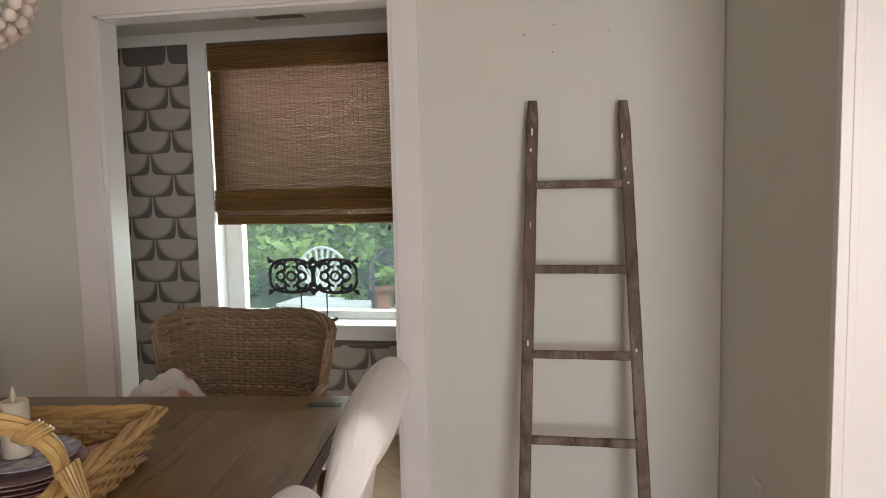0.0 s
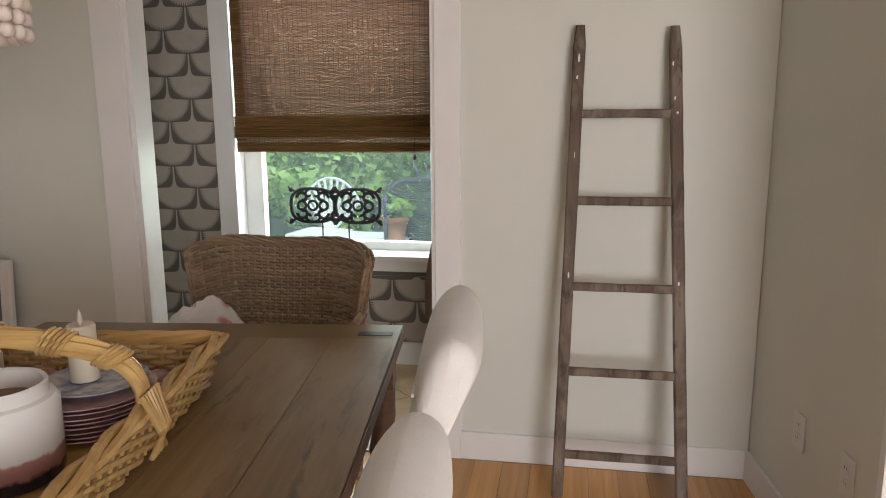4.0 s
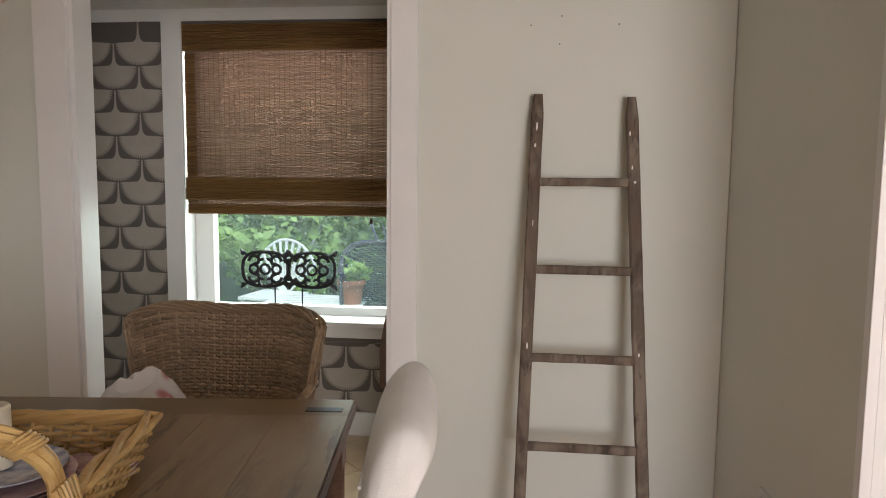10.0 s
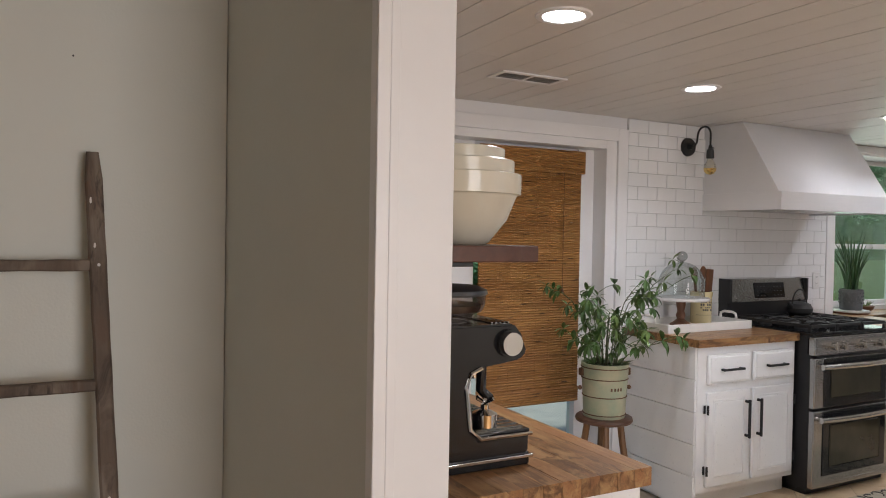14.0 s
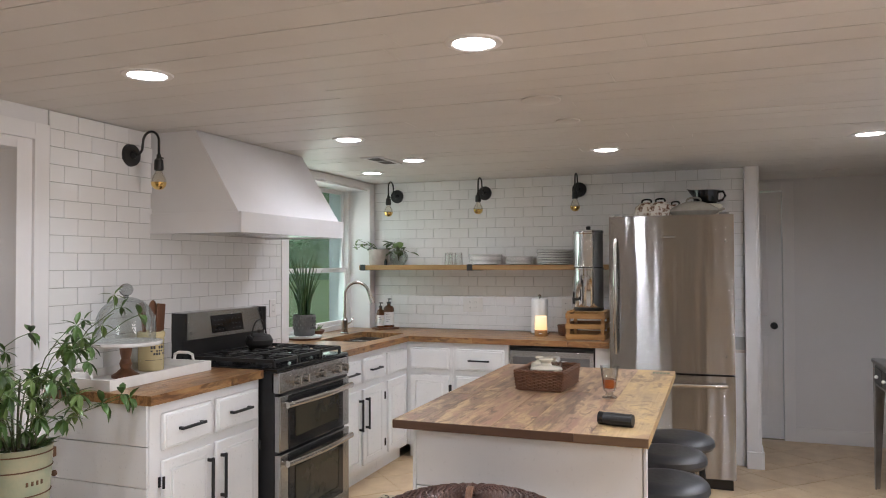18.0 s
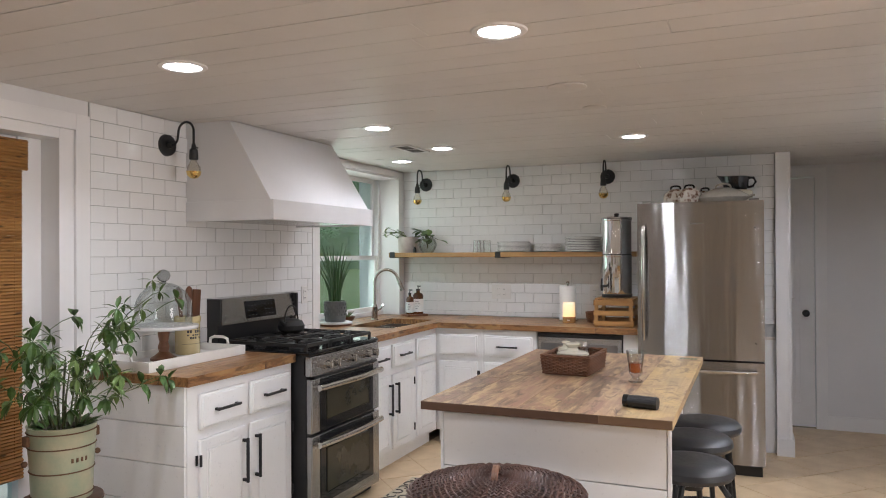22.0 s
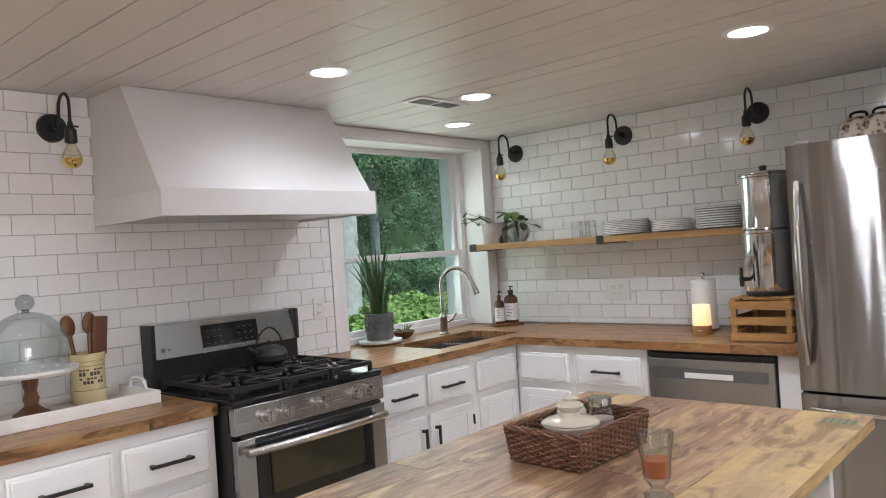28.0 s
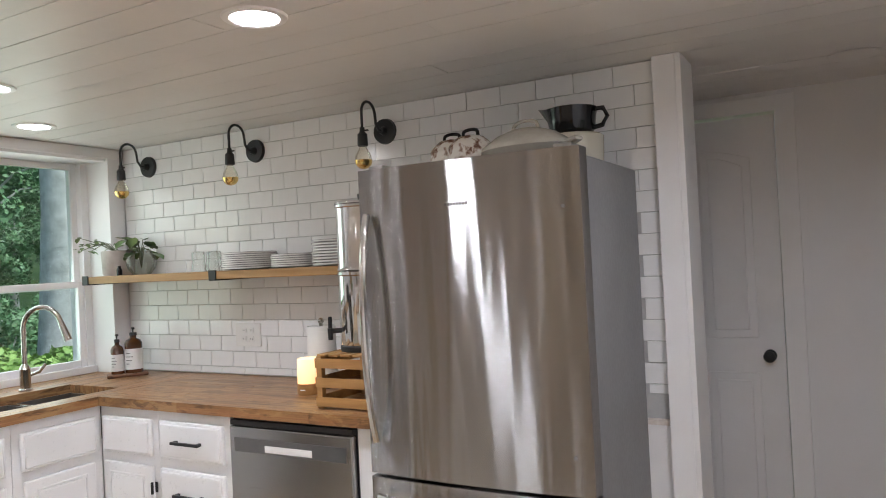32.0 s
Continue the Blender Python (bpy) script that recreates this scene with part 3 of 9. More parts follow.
# patio door with a woven blind on each leaf
d = tagged(new("door_patio"), "white glazed patio door with woven blinds", "door", kind="structure")
part("door_casing", boxes((3.20, NORTH - 0.018, 0, 3.275, NORTH, 2.085), (1.22, NORTH - 0.018, 2.012, 3.20, NORTH, 2.085), (1.22, NORTH - 0.018, 0, 1.30, NORTH, 2.012), bev=0.002), TRIM, d)
part("door_jamb", boxes((3.125, NORTH - 0.002, 0, 3.20, 4.40, 2.012), (1.30, NORTH - 0.002, 1.965, 3.125, 4.40, 2.012), (1.30, NORTH - 0.002, 0, 1.37, 4.40, 1.965), bev=0.002), TRIM, d)
part("door_frame", boxes((3.01, 4.29, 0.02, 3.125, 4.36, 1.965), (2.16, 4.30, 0.02, 2.31, 4.36, 1.965), (1.37, 4.30, 0.02, 1.47, 4.36, 1.965), (2.31, 4.30, 0.02, 3.01, 4.36, 0.14), (1.47, 4.30, 0.02, 2.16, 4.36, 0.14), (2.31, 4.30, 1.87, 3.01, 4.36, 1.965), (1.47, 4.30, 1.87, 2.16, 4.36, 1.965), bev=0.003), TRIM, d)
for x0, x1 in ((2.30, 3.02), (1.46, 2.17)):
    g = part("pane", boxes((x0, 4.328, 0.13, x1, 4.333, 1.88)), WINDOW_GLASS, d)
    g.visible_shadow = False
part("door_sill", boxes((1.30, NORTH, 0.001, 3.20, 4.40, 0.02)), GREY_METAL, d)

# wall end beside the fridge, hall trim
trim("trim_fridge_wall_end", "white boxed wall end beside the fridge", (6.515, 1.105, 0, 6.735, 1.125, CEIL - 0.002), (6.515, 1.125, 0, 6.58, 1.205, CEIL - 0.002))
trim("baseboard_wall_end", "white baseboard round the wall end", (6.500, 1.09, 0, 6.75, 1.105, 0.12), (6.500, 1.105, 0, 6.515, 1.205, 0.12))
trim("baseboard_hall", "white hall baseboard", (7.485, -0.02, 0, 7.5, 0.80, 0.115))
trim("baseboard_south", "white baseboard", (4.74, SOUTH, 0, 6.68, SOUTH + 0.014, 0.115), (0.86, SOUTH, 0, 3.72, SOUTH + 0.014, 0.115))
trim("casing_hall_door", "white door casing", (7.482, 0.80, 0, 7.5, 0.885, 2.13), (7.482, 0.885, 2.06, 7.5, 1.74, 2.13), (7.482, 1.66, 0, 7.5, 1.74, 2.06))
trim("casing_south_door", "white door casing", (4.66, SOUTH, 0, 4.74, SOUTH + 0.018, 2.15), (3.72, SOUTH, 0, 3.80, SOUTH + 0.018, 2.15), (3.80, SOUTH, 2.09, 4.66, SOUTH + 0.018, 2.15))
trim("wall_end_bead", "white edge trim at the hall", (6.66, SOUTH, 0, 6.69, SOUTH + 0.012, CEIL - 0.002))


def panel_door(name, label, m, w, h, knob_side):
    """A hollow panel door with two upright fields, the upper ones arched."""
    d = tagged(new(name), label, "door", kind="structure")
    d.matrix_world = m
    part_box("slab", (0, 0, 0.008, w, 0.035, h), TRIM, d, 0.002)
    for x0, x1 in ((0.11, w / 2 - 0.045), (w / 2 + 0.045, w - 0.11)):
        for z0, z1, arched in ((0.20, 0.86, False), (1.02, h - 0.14, True)):
            for inset, y in ((0, -0.004), (0.035, -0.008)):
                bm = bmesh.new()
                a0, a1, b0, b1 = x0 + inset, x1 - inset, z0 + inset, z1 - inset
                n = 10
                top = [(a0 + (a1 - a0) * k / n, b1 - (0.05 * (1 - math.sin(math.pi * (k / n if x0 < w / 2 else 1 - k / n) / 2)) if arched else 0)) for k in range(n, -1, -1)]
                ring = [(a0, b0), (a1, b0)] + top
                f = bm.faces.new([bm.verts.new((x, y, z)) for x, z in ring])
                r = bmesh.ops.extrude_face_region(bm, geom=[f])
                bmesh.ops.translate(bm, verts=[v for v in r["geom"] if isinstance(v, bmesh.types.BMVert)], vec=(0, 0.010, 0))
                bmesh.ops.recalc_face_normals(bm, faces=bm.faces)
                bmesh.ops.bevel(bm, geom=[e for e in bm.edges if all(abs(v.co.y - y) < 1e-5 for v in e.verts)], offset=0.0035 if inset == 0 else 0.005, segments=1, affect="EDGES")
                part("panel", bm, TRIM, d)
    bm = bmesh.new()
    kx = w - 0.065 if knob_side == "r" else 0.065
    rod(bm, (kx, 0, 0.94), (kx, -0.010, 0.94), 0.028, seg=20)
    rod(bm, (kx, -0.010, 0.94), (kx, -0.04, 0.94), 0.010, seg=12)
    ball(bm, (kx, -0.052, 0.94), 0.027, 18, 12, (1, 0.75, 1))
    part("door_knob", bm, BLACK, d, "dark bronze door knob")
    for z in (0.30, 1.06, h - 0.22):
        bm = bmesh.new()
        hx = 0.0 if knob_side == "r" else w
        rod(bm, (hx, -0.006, z - 0.05), (hx, -0.006, z + 0.05), 0.006, seg=8)
        box(bm, hx - 0.014, -0.004, z - 0.048, hx + 0.014, 0.0, z + 0.048)
        part("hinge", bm, CHROME, d)
    return d


panel_door("door_hall", "white panel door with a dark knob, closed", pose(7.512, 1.655, 0, 0, 0, -90), 0.765, 2.05, "r")
panel_door("door_south", "white panel door with steel hinges, closed", pose(4.655, SOUTH - 0.012, 0, 0, 0, 180), 0.85, 2.08, "r")

# blinds of woven reed
def blind(name, label, m, width, height, sheet_mat, mat, valance=0.12, folds=0, hem=0.06, thread=0.05, seed=1, gap=0.72, pitch=0.008):
    rng = random.Random(seed)
    b = thing(name, label, "blind", "", m)
    def sheet(z0, z1, y, x0, x1, jitter=0.0008, fill=gap):
        bm = bmesh.new()
        n = int((z1 - z0) / pitch)
        for k in range(n):
            z = z0 + pitch * (k + 0.5)
            r = pitch * fill / 2 * (rng.uniform(0.93, 1.15) if fill > 1.05 else rng.uniform(0.8, 1.12))
            yy = y + rng.uniform(-jitter, jitter)
            x = x0
            while x < x1 - 0.001:
                xe = min(x1, x + rng.uniform(0.2, 0.6))
                dz = rng.uniform(-0.0006, 0.0006)
                c = [(yy + r, z + dz), (yy, z + dz + r), (yy - r, z + dz), (yy, z + dz - r)]
                q = [[bm.verts.new((X, a, zz)) for a, zz in c] for X in (x, xe)]
                for i in range(4):
                    bm.faces.new((q[0][i], q[0][(i + 1) % 4], q[1][(i + 1) % 4], q[1][i]))
                x = xe
        return bm
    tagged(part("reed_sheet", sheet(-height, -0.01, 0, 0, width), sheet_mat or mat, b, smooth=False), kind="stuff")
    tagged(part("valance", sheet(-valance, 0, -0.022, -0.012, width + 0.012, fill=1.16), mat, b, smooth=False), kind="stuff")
    part("head_rail", boxes((0, -0.016, -0.035, width, 0.016, 0.0)), mat, b)
    for k in range(folds):
        z = -height + hem + 0.028 + 0.055 * k
        tagged(part("fold", sheet(z - 0.012, z + 0.055, -0.014 - 0.008 * (folds - k), 0, width, fill=1.16), mat, b, smooth=False), kind="stuff")
    tagged(part("hem", sheet(-height - 0.004, -height + hem, -0.012, 0.004, width - 0.004, fill=1.16), mat, b, smooth=False), kind="stuff")
    bm = bmesh.new()
    x = 0.02
    while x < width:
        box(bm, x - 0.0013, -0.0055, -height, x + 0.0013, -0.0035, -0.01)
        x += thread
    part("thread", bm, mat, b)
    for x in (0.0, width - 0.055):
        if folds:
            # added strip hidden behind the band, blocks daylight between its reeds
            part("side_lining", boxes((x, 0.004, -height + hem, x + 0.05, 0.008, -valance)), mat, b)
            tagged(part("side_band", sheet(-height + hem, -valance, -0.004, x, x + 0.055, fill=1.16), mat, b, smooth=False), kind="stuff")
    bm = bmesh.new()
    tube(bm, [(width - 0.14, -0.03, -valance), (width - 0.14, -0.03, -height * 0.55)] if not folds else [(width - 0.13, -0.03, -valance), (width - 0.13, -0.03, -height - 0.02)], 0.0012, 4)
    part("cord", bm, DARK_WOOD, b)
    bm = bmesh.new()
    lathe(bm, [(0, 0.012), (0.005, 0.010), (0.010, -0.006), (0.008, -0.016), (0, -0.018)], 12, (width - 0.13, -0.03, -height - 0.025) if folds else (width - 0.14, -0.03, -height * 0.55 - 0.008))
    part("cord_knob", bm, DARK_WOOD, b, "small dark wooden cord knob")
    return b


def see_through(m, color, share):
    """Let part of the light shine through a thin reed."""
    nt = m.node_tree
    tl, mx = nt.nodes.new("ShaderNodeBsdfTranslucent"), nt.nodes.new("ShaderNodeMixShader")
    tl.inputs[0].default_value = (*color, 1)
    mx.inputs[0].default_value = share
    nt.links.new(nt.nodes["Principled BSDF"].outputs[0], mx.inputs[1])
    nt.links.new(tl.outputs[0], mx.inputs[2])
    nt.links.new(mx.outputs[0], nt.nodes["Material Output"].inputs[0])
    return m


# one reed in two tones: the sheet's paler copy has the backlight in its colour
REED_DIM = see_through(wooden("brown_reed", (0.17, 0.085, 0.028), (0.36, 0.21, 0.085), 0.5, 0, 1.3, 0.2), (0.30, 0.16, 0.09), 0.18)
REED_LIT = see_through(wooden("backlit_reed_tone", (0.16, 0.11, 0.085), (0.33, 0.235, 0.185), 0.5, 0, 1.3, 0.2), (0.42, 0.325, 0.28), 0.50)
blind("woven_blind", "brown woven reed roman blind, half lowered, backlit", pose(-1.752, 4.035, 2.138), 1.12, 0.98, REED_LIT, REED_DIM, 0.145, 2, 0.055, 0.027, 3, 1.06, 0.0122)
blind("woven_blind", "golden woven bamboo blind lowered over the patio door", pose(2.32, 4.262, 1.945), 0.685, 1.45, None, REED, 0.13, 0, 0.085, 0.09, 5, 1.08, 0.0142)
blind("woven_blind", "golden woven bamboo blind lowered over the patio door", pose(1.45, 4.262, 1.945), 0.66, 1.45, None, REED, 0.13, 0, 0.085, 0.09, 6, 1.08, 0.0142)
# bird paper in the nook: pale fans of wing feathers on the dark ground
def bird(bm, x, z, w, h, y):
    n = 29
    def rim(a, f):
        return bm.verts.new((x + 0.5 * w * math.cos(a) * f, y, z + h * math.sin(a) * f - 0.004 * abs(math.cos(a))))
    c = bm.verts.new((x, y, z + 0.001))
    inner = [rim(math.pi + math.pi * k / n, 0.84) for k in range(n + 1)]
    for k in range(n):
        a = math.pi + math.pi * (k + 0.5) / n
        bm.faces.new((c, inner[k], inner[k + 1]))
        da = 0.19 * math.pi / n
        bm.faces.new((inner[k], rim(a - da, 1.0), rim(a + da, 1.0), inner[k + 1]))
    s = [bm.verts.new((x + dx, y, z + dz)) for dx, dz in ((-0.030, -0.002), (0.030, -0.002), (0.013, 0.013), (0.007, 0.035), (0.0038, 0.09), (0.005, 0.108), (0.0, 0.117), (-0.005, 0.108), (-0.0038, 0.09), (-0.007, 0.035), (-0.013, 0.013))]
    bm.faces.new(s)


bm = bmesh.new()
for row in range(17):
    z = 2.04 - 0.1202 * row
    for k in range(-6, 8):
        x = -1.993 + 0.274 * k + (0.137 if row % 2 else 0)
        if x < -3.3 or x > 0.5:
            continue
        if (x < -1.85 or x > -0.55) or z < 0.52:
            n0 = len(bm.verts)
            bird(bm, x, z, 0.250, 0.119, NY - 0.002)
            bm.verts.ensure_lookup_table()
            for v in bm.verts[n0:]:
                if v.co.z > 0.5:
                    v.co.x = min(v.co.x, -1.80) if x < -1.2 else max(v.co.x, -0.60)
PAPER_PALE = mottled("wallpaper_pale_print", (0.40, 0.355, 0.315), (0.46, 0.41, 0.37), 0.7, 8.0, 0.05)
birds = part("bird_print", bm, PAPER_PALE, bpy.data.objects["wall_nook_north"], "pale fan shaped bird print", smooth=False)
tagged(birds, kind="stuff")
ceiling_vent_nook = thing("ceiling_vent", "white slotted metal ceiling vent in the nook", "vent", "ceiling vents", pose(-1.22, 3.75, NCEIL - 0.001))
part("frame", boxes((-0.15, -0.07, -0.006, 0.15, -0.045, 0), (-0.15, 0.045, -0.006, 0.15, 0.07, 0), (-0.15, -0.045, -0.006, -0.125, 0.045, 0), (0.125, -0.045, -0.006, 0.15, 0.045, 0)), TRIM, ceiling_vent_nook)
for k in range(6):
    part("slat", boxes((-0.125, -0.043 + 0.0145 * k, -0.005, 0.125, -0.035 + 0.0145 * k, -0.001)), GREY_METAL, ceiling_vent_nook)

# ---- kitchen: built-in things ----
def front(name, x0, z0, x1, z1, parent, raised=False, label=""):
    """A drawer or door front with eased edges; a raised field where it is a door."""
    bm = bmesh.new()
    box(bm, x0, -0.020, z0, x1, 0, z1, bev=0.007)
    if raised:
        w = 0.052
        box(bm, x0 + w, -0.0245, z0 + w, x1 - w, -0.016, z1 - w, bev=0.008)
        for a in ((x0 + w - 0.012, z0 + w - 0.012, x0 + w - 0.004, z1 - w + 0.012), (x1 - w + 0.004, z0 + w - 0.012, x1 - w + 0.012, z1 - w + 0.012), (x0 + w - 0.004, z0 + w - 0.012, x1 - w + 0.004, z0 + w - 0.004), (x0 + w - 0.004, z1 - w + 0.004, x1 - w + 0.004, z1 - w + 0.012)):
            box(bm, a[0], -0.0225, a[1], a[2], -0.018, a[3], bev=0.002)
    else:
        box(bm, x0 + 0.012, -0.026, z0 + 0.012, x1 - 0.012, -0.018, z1 - 0.012, bev=0.006)
    return part(name, bm, CABINET, parent, label)


def pull(parent, cx, cz, length, upright=False):
    bm = bmesh.new()
    h = length / 2
    if upright:
        box(bm, cx - 0.006, -0.054, cz - h, cx + 0.006, -0.042, cz + h, bev=0.002)
        for s in (-1, 1):
            box(bm, cx - 0.006, -0.045, cz + s * (h - 0.012) - 0.007, cx + 0.006, -0.018, cz + s * (h - 0.012) + 0.007, bev=0.001)
    else:
        box(bm, cx - h, -0.054, cz - 0.006, cx + h, -0.042, cz + 0.006, bev=0.002)
        for s in (-1, 1):
            box(bm, cx + s * (h - 0.012) - 0.007, -0.045, cz - 0.006, cx + s * (h - 0.012) + 0.007, -0.018, cz + 0.006, bev=0.001)
    return part("pull_handle", bm, BLACK, parent, "matt black bar pull")


def hinge(parent, x, z):
    bm = bmesh.new()
    rod(bm, (x, -0.024, z - 0.025), (x, -0.024, z + 0.025), 0.006, seg=8)
    box(bm, x - 0.010, -0.004, z - 0.022, x + 0.010, -0.0205 + 0.018, z + 0.022)
    return part("hinge", bm, BLACK, parent, "black hinge")


def cabinet(label, m, width, depth, fronts, top=0.878):
    c = thing("base_cabinet", label, "cabinet", "kitchen base cabinets", m)
    bm = bmesh.new()
    box(bm, 0, 0.0, 0.10, width, depth, top)
    if top < 0.878:
        box(bm, 0, 0.0, top, width, 0.06, 0.878)
    box(bm, 0.0, 0.06, 0, width, depth, 0.10)
    part("body", bm, CABINET, c)
    for f in fronts:
        kind, x0, z0, x1, z1 = f[:5]
        p = front("door" if kind == "door" else "drawer_front", x0, z0, x1, z1, c, raised=kind == "door")
        how = f[5] if len(f) > 5 else ""
        if how == "h":
            pull(p, (x0 + x1) / 2, (z0 + z1) / 2, 0.16)
        elif how == "l":
            pull(p, x0 + 0.032, z1 - 0.16, 0.21, True)
        elif how == "r":
            pull(p, x1 - 0.032, z1 - 0.16, 0.21, True)
        if len(f) > 6:
            for hz in (z0 + 0.09, z1 - 0.09):
                hinge(p, x0 - 0.004 if f[6] == "hl" else x1 + 0.004, hz)
    return c


D0, D1, R0, R1 = 0.13, 0.635, 0.675, 0.835
cabinet("white raised panel base cabinet with black pulls beside the stove", pose(3.285, 3.60, 0), 0.762, 0.575, [
    ("drawer", 0.055, R0, 0.375, R1, "h"), ("drawer", 0.405, R0, 0.735, R1, "h"),
    ("door", 0.055, D0, 0.375, D1, "r", "hl"), ("door", 0.405, D0, 0.735, D1, "l", "hr")])
cabinet("white sink base cabinet with black pulls under butcher block", pose(4.825, 3.60, 0), 0.725, 0.575, [
    ("drawer", 0.03, R0, 0.345, R1, "h"), ("drawer", 0.375, R0, 0.695, R1, "h"),
    ("door", 0.03, D0, 0.345, D1, "r"), ("door", 0.375, D0, 0.695, D1, "l", "hr")], 0.68)
cabinet("narrow white corner base cabinet with plain fronts", pose(5.552, 3.60, 0), 0.405, 0.575, [("drawer", 0.03, R0, 0.37, R1), ("door", 0.04, D0, 0.36, D1)], 0.68)
cabinet("white corner base cabinet with a plain raised panel door", pose(5.96, 3.598, 0, 0, 0, -90), 0.375, 0.615, [("drawer", 0.03, R0, 0.345, R1), ("door", 0.03, D0, 0.345, D1, "", "hr")], 0.68)
cabinet("white drawer base cabinet with black pulls beside the dishwasher", pose(5.96, 3.221, 0, 0, 0, -90), 0.42, 0.615, [("drawer", 0.02, R0, 0.39, R1, "h"), ("drawer", 0.02, 0.44, 0.39, D1, "h"), ("drawer", 0.02, D0, 0.39, 0.415, "h")])

# shiplap on the end of the first cabinet
for k in range(5):
    part_box("shiplap_board", (3.262, 3.602, 0.02 + 0.172 * k, 3.284, 4.176, 0.02 + 0.172 * k + 0.169), CABINET, bpy.data.objects["base_cabinet"], 0.002)
for o in [o for o in bpy.data.objects if o.name.startswith("shiplap_board")]:
    o.matrix_parent_inverse = pose(3.285, 3.60, 0).inverted()
part_box("filler_strip", (-0.012, -0.004, 0.10, 0.0, 0.0, 0.878), CABINET, bpy.data.objects["base_cabinet"])

bm = boxes((5.97, 2.09, 0.0, 6.56, 2.185, 0.878))
solid("filler_panel", bm, CABINET, "white filler panel between dishwasher and fridge", "panel")

# worktops of glued staves
def unit_mesh(mat):
    bm = bmesh.new()
    box(bm, -0.5, -0.5, -0.5, 0.5, 0.5, 0.5)
    me = bpy.data.meshes.new("stave")
    bm.to_mesh(me)
    bm.free()
    me.materials.append(mat)
    return me


def stave(name, me, parent, x0, y0, z0, x1, y1, z1):
    ob = new(name, me)
    ob.parent = parent
    ob.matrix_basis = Matrix.Translation(((x0 + x1) / 2, (y0 + y1) / 2, (z0 + z1) / 2)) @ Matrix.Diagonal((x1 - x0, y1 - y0, z1 - z0, 1))
    return ob


def worktop(label, runs, mat_x, mat_y, z0=0.879, z1=0.92, width=0.042, lengths=(0.35, 0.8), name="worktop", piece="stave", seed=3):
    """runs: (x0, y0, x1, y1, axis) rectangles laid with staves along the axis."""
    rng = random.Random(seed)
    t = thing(name, label, "worktop")
    mx, my = unit_mesh(mat_x), unit_mesh(mat_y)
    for x0, y0, x1, y1, axis in runs:
        across = (y1 - y0) if axis == "x" else (x1 - x0)
        n = max(1, round(across / width))
        w = across / n
        a0, a1 = (x0, x1) if axis == "x" else (y0, y1)
        for k in range(n):
            a = a0
            first = True
            while a < a1 - 1e-4:
                ln = rng.uniform(*lengths) * (rng.uniform(0.4, 1) if first else 1)
                b = min(a1, a + ln)
                if a1 - b < 0.12:
                    b = a1
                g, e = 0.0004, rng.uniform(-0.0003, 0.0003)
                if axis == "x":
                    stave(piece, mx, t, a + g, y0 + w * k + g, z0, b - g, y0 + w * (k + 1) - g, z1 + e)
                else:
                    stave(piece, my, t, x0 + w * k + g, a + g, z0, x0 + w * (k + 1) - g, b - g, z1 + e)
                a, first = b, False
    return t


worktop("oiled butcher block worktop on the cabinet beside the stove", [(3.255, 3.572, 4.052, 4.178, "x")], BUTCHER, BUTCHER_Y, seed=5)
SX0, SX1, SY0, SY1 = 5.42, 6.12, 3.69, 4.06
worktop("oiled butcher block corner worktop round the sink", [
    (4.822, 3.572, 6.576, SY0, "x"), (4.822, SY0, SX0, SY1, "x"), (SX1, SY0, 6.576, SY1, "x"), (4.822, SY1, 6.576, 4.178, "x"),
    (5.205, 4.178, 6.475, 4.345, "x"), (5.93, 2.085, 6.576, 3.572, "y")], BUTCHER, BUTCHER_Y, seed=7)

# sink and tap
s = thing("sink", "dark undermount double bowl kitchen sink", "sink")
SINK = mottled("dark_composite", (0.07, 0.06, 0.055), (0.10, 0.09, 0.08), 0.35, 20, 0.1)
mid = SX0 + 0.40
for a, b in ((SX0, mid - 0.012), (mid + 0.012, SX1)):
    bm = boxes((a, SY0, 0.70, b, SY1, 0.706), (a, SY0, 0.706, a + 0.006, SY1, 0.879), (b - 0.006, SY0, 0.706, b, SY1, 0.879), (a, SY0, 0.706, b, SY0 + 0.006, 0.879), (a, SY1 - 0.006, 0.706, b, SY1, 0.879))
    part("bowl", bm, SINK, s)
part_box("divider", (mid - 0.012, SY0, 0.72, mid + 0.012, SY1, 0.885), CHROME, s, 0.003)
tap = thing("kitchen_tap", "brushed nickel gooseneck kitchen tap behind the sink", "tap", m=pose(5.93, 4.115, 0.92))
bm = bmesh.new()
lathe(bm, [(0.0, 0), (0.032, 0), (0.032, 0.008), (0.025, 0.014), (0.024, 0.10), (0.026, 0.105), (0.020, 0.12), (0.012, 0.13), (0.0, 0.13)], 20)
part("base", bm, CHROME, tap)
bm = bmesh.new()
path = [(0, 0, 0.11), (0, 0, 0.20), (0, 0, 0.30)] + [(0.042 * (1 - math.cos(radians(a))), -0.085 * (1 - math.cos(radians(a))), 0.30 + 0.10 * math.sin(radians(a))) for a in range(15, 166, 15)]
tube(bm, path, 0.012, 12)
part("spout", bm, CHROME, tap)
bm = bmesh.new()
rod(bm, path[-1], (0.098, -0.20, 0.235), 0.013, 0.019, 14)
part("spray_head", bm, CHROME, tap)
bm = bmesh.new()
tube(bm, [(0.02, -0.01, 0.075), (0.06, -0.02, 0.085), (0.085, -0.03, 0.12)], 0.008, 8)
part("lever", bm, CHROME, tap)

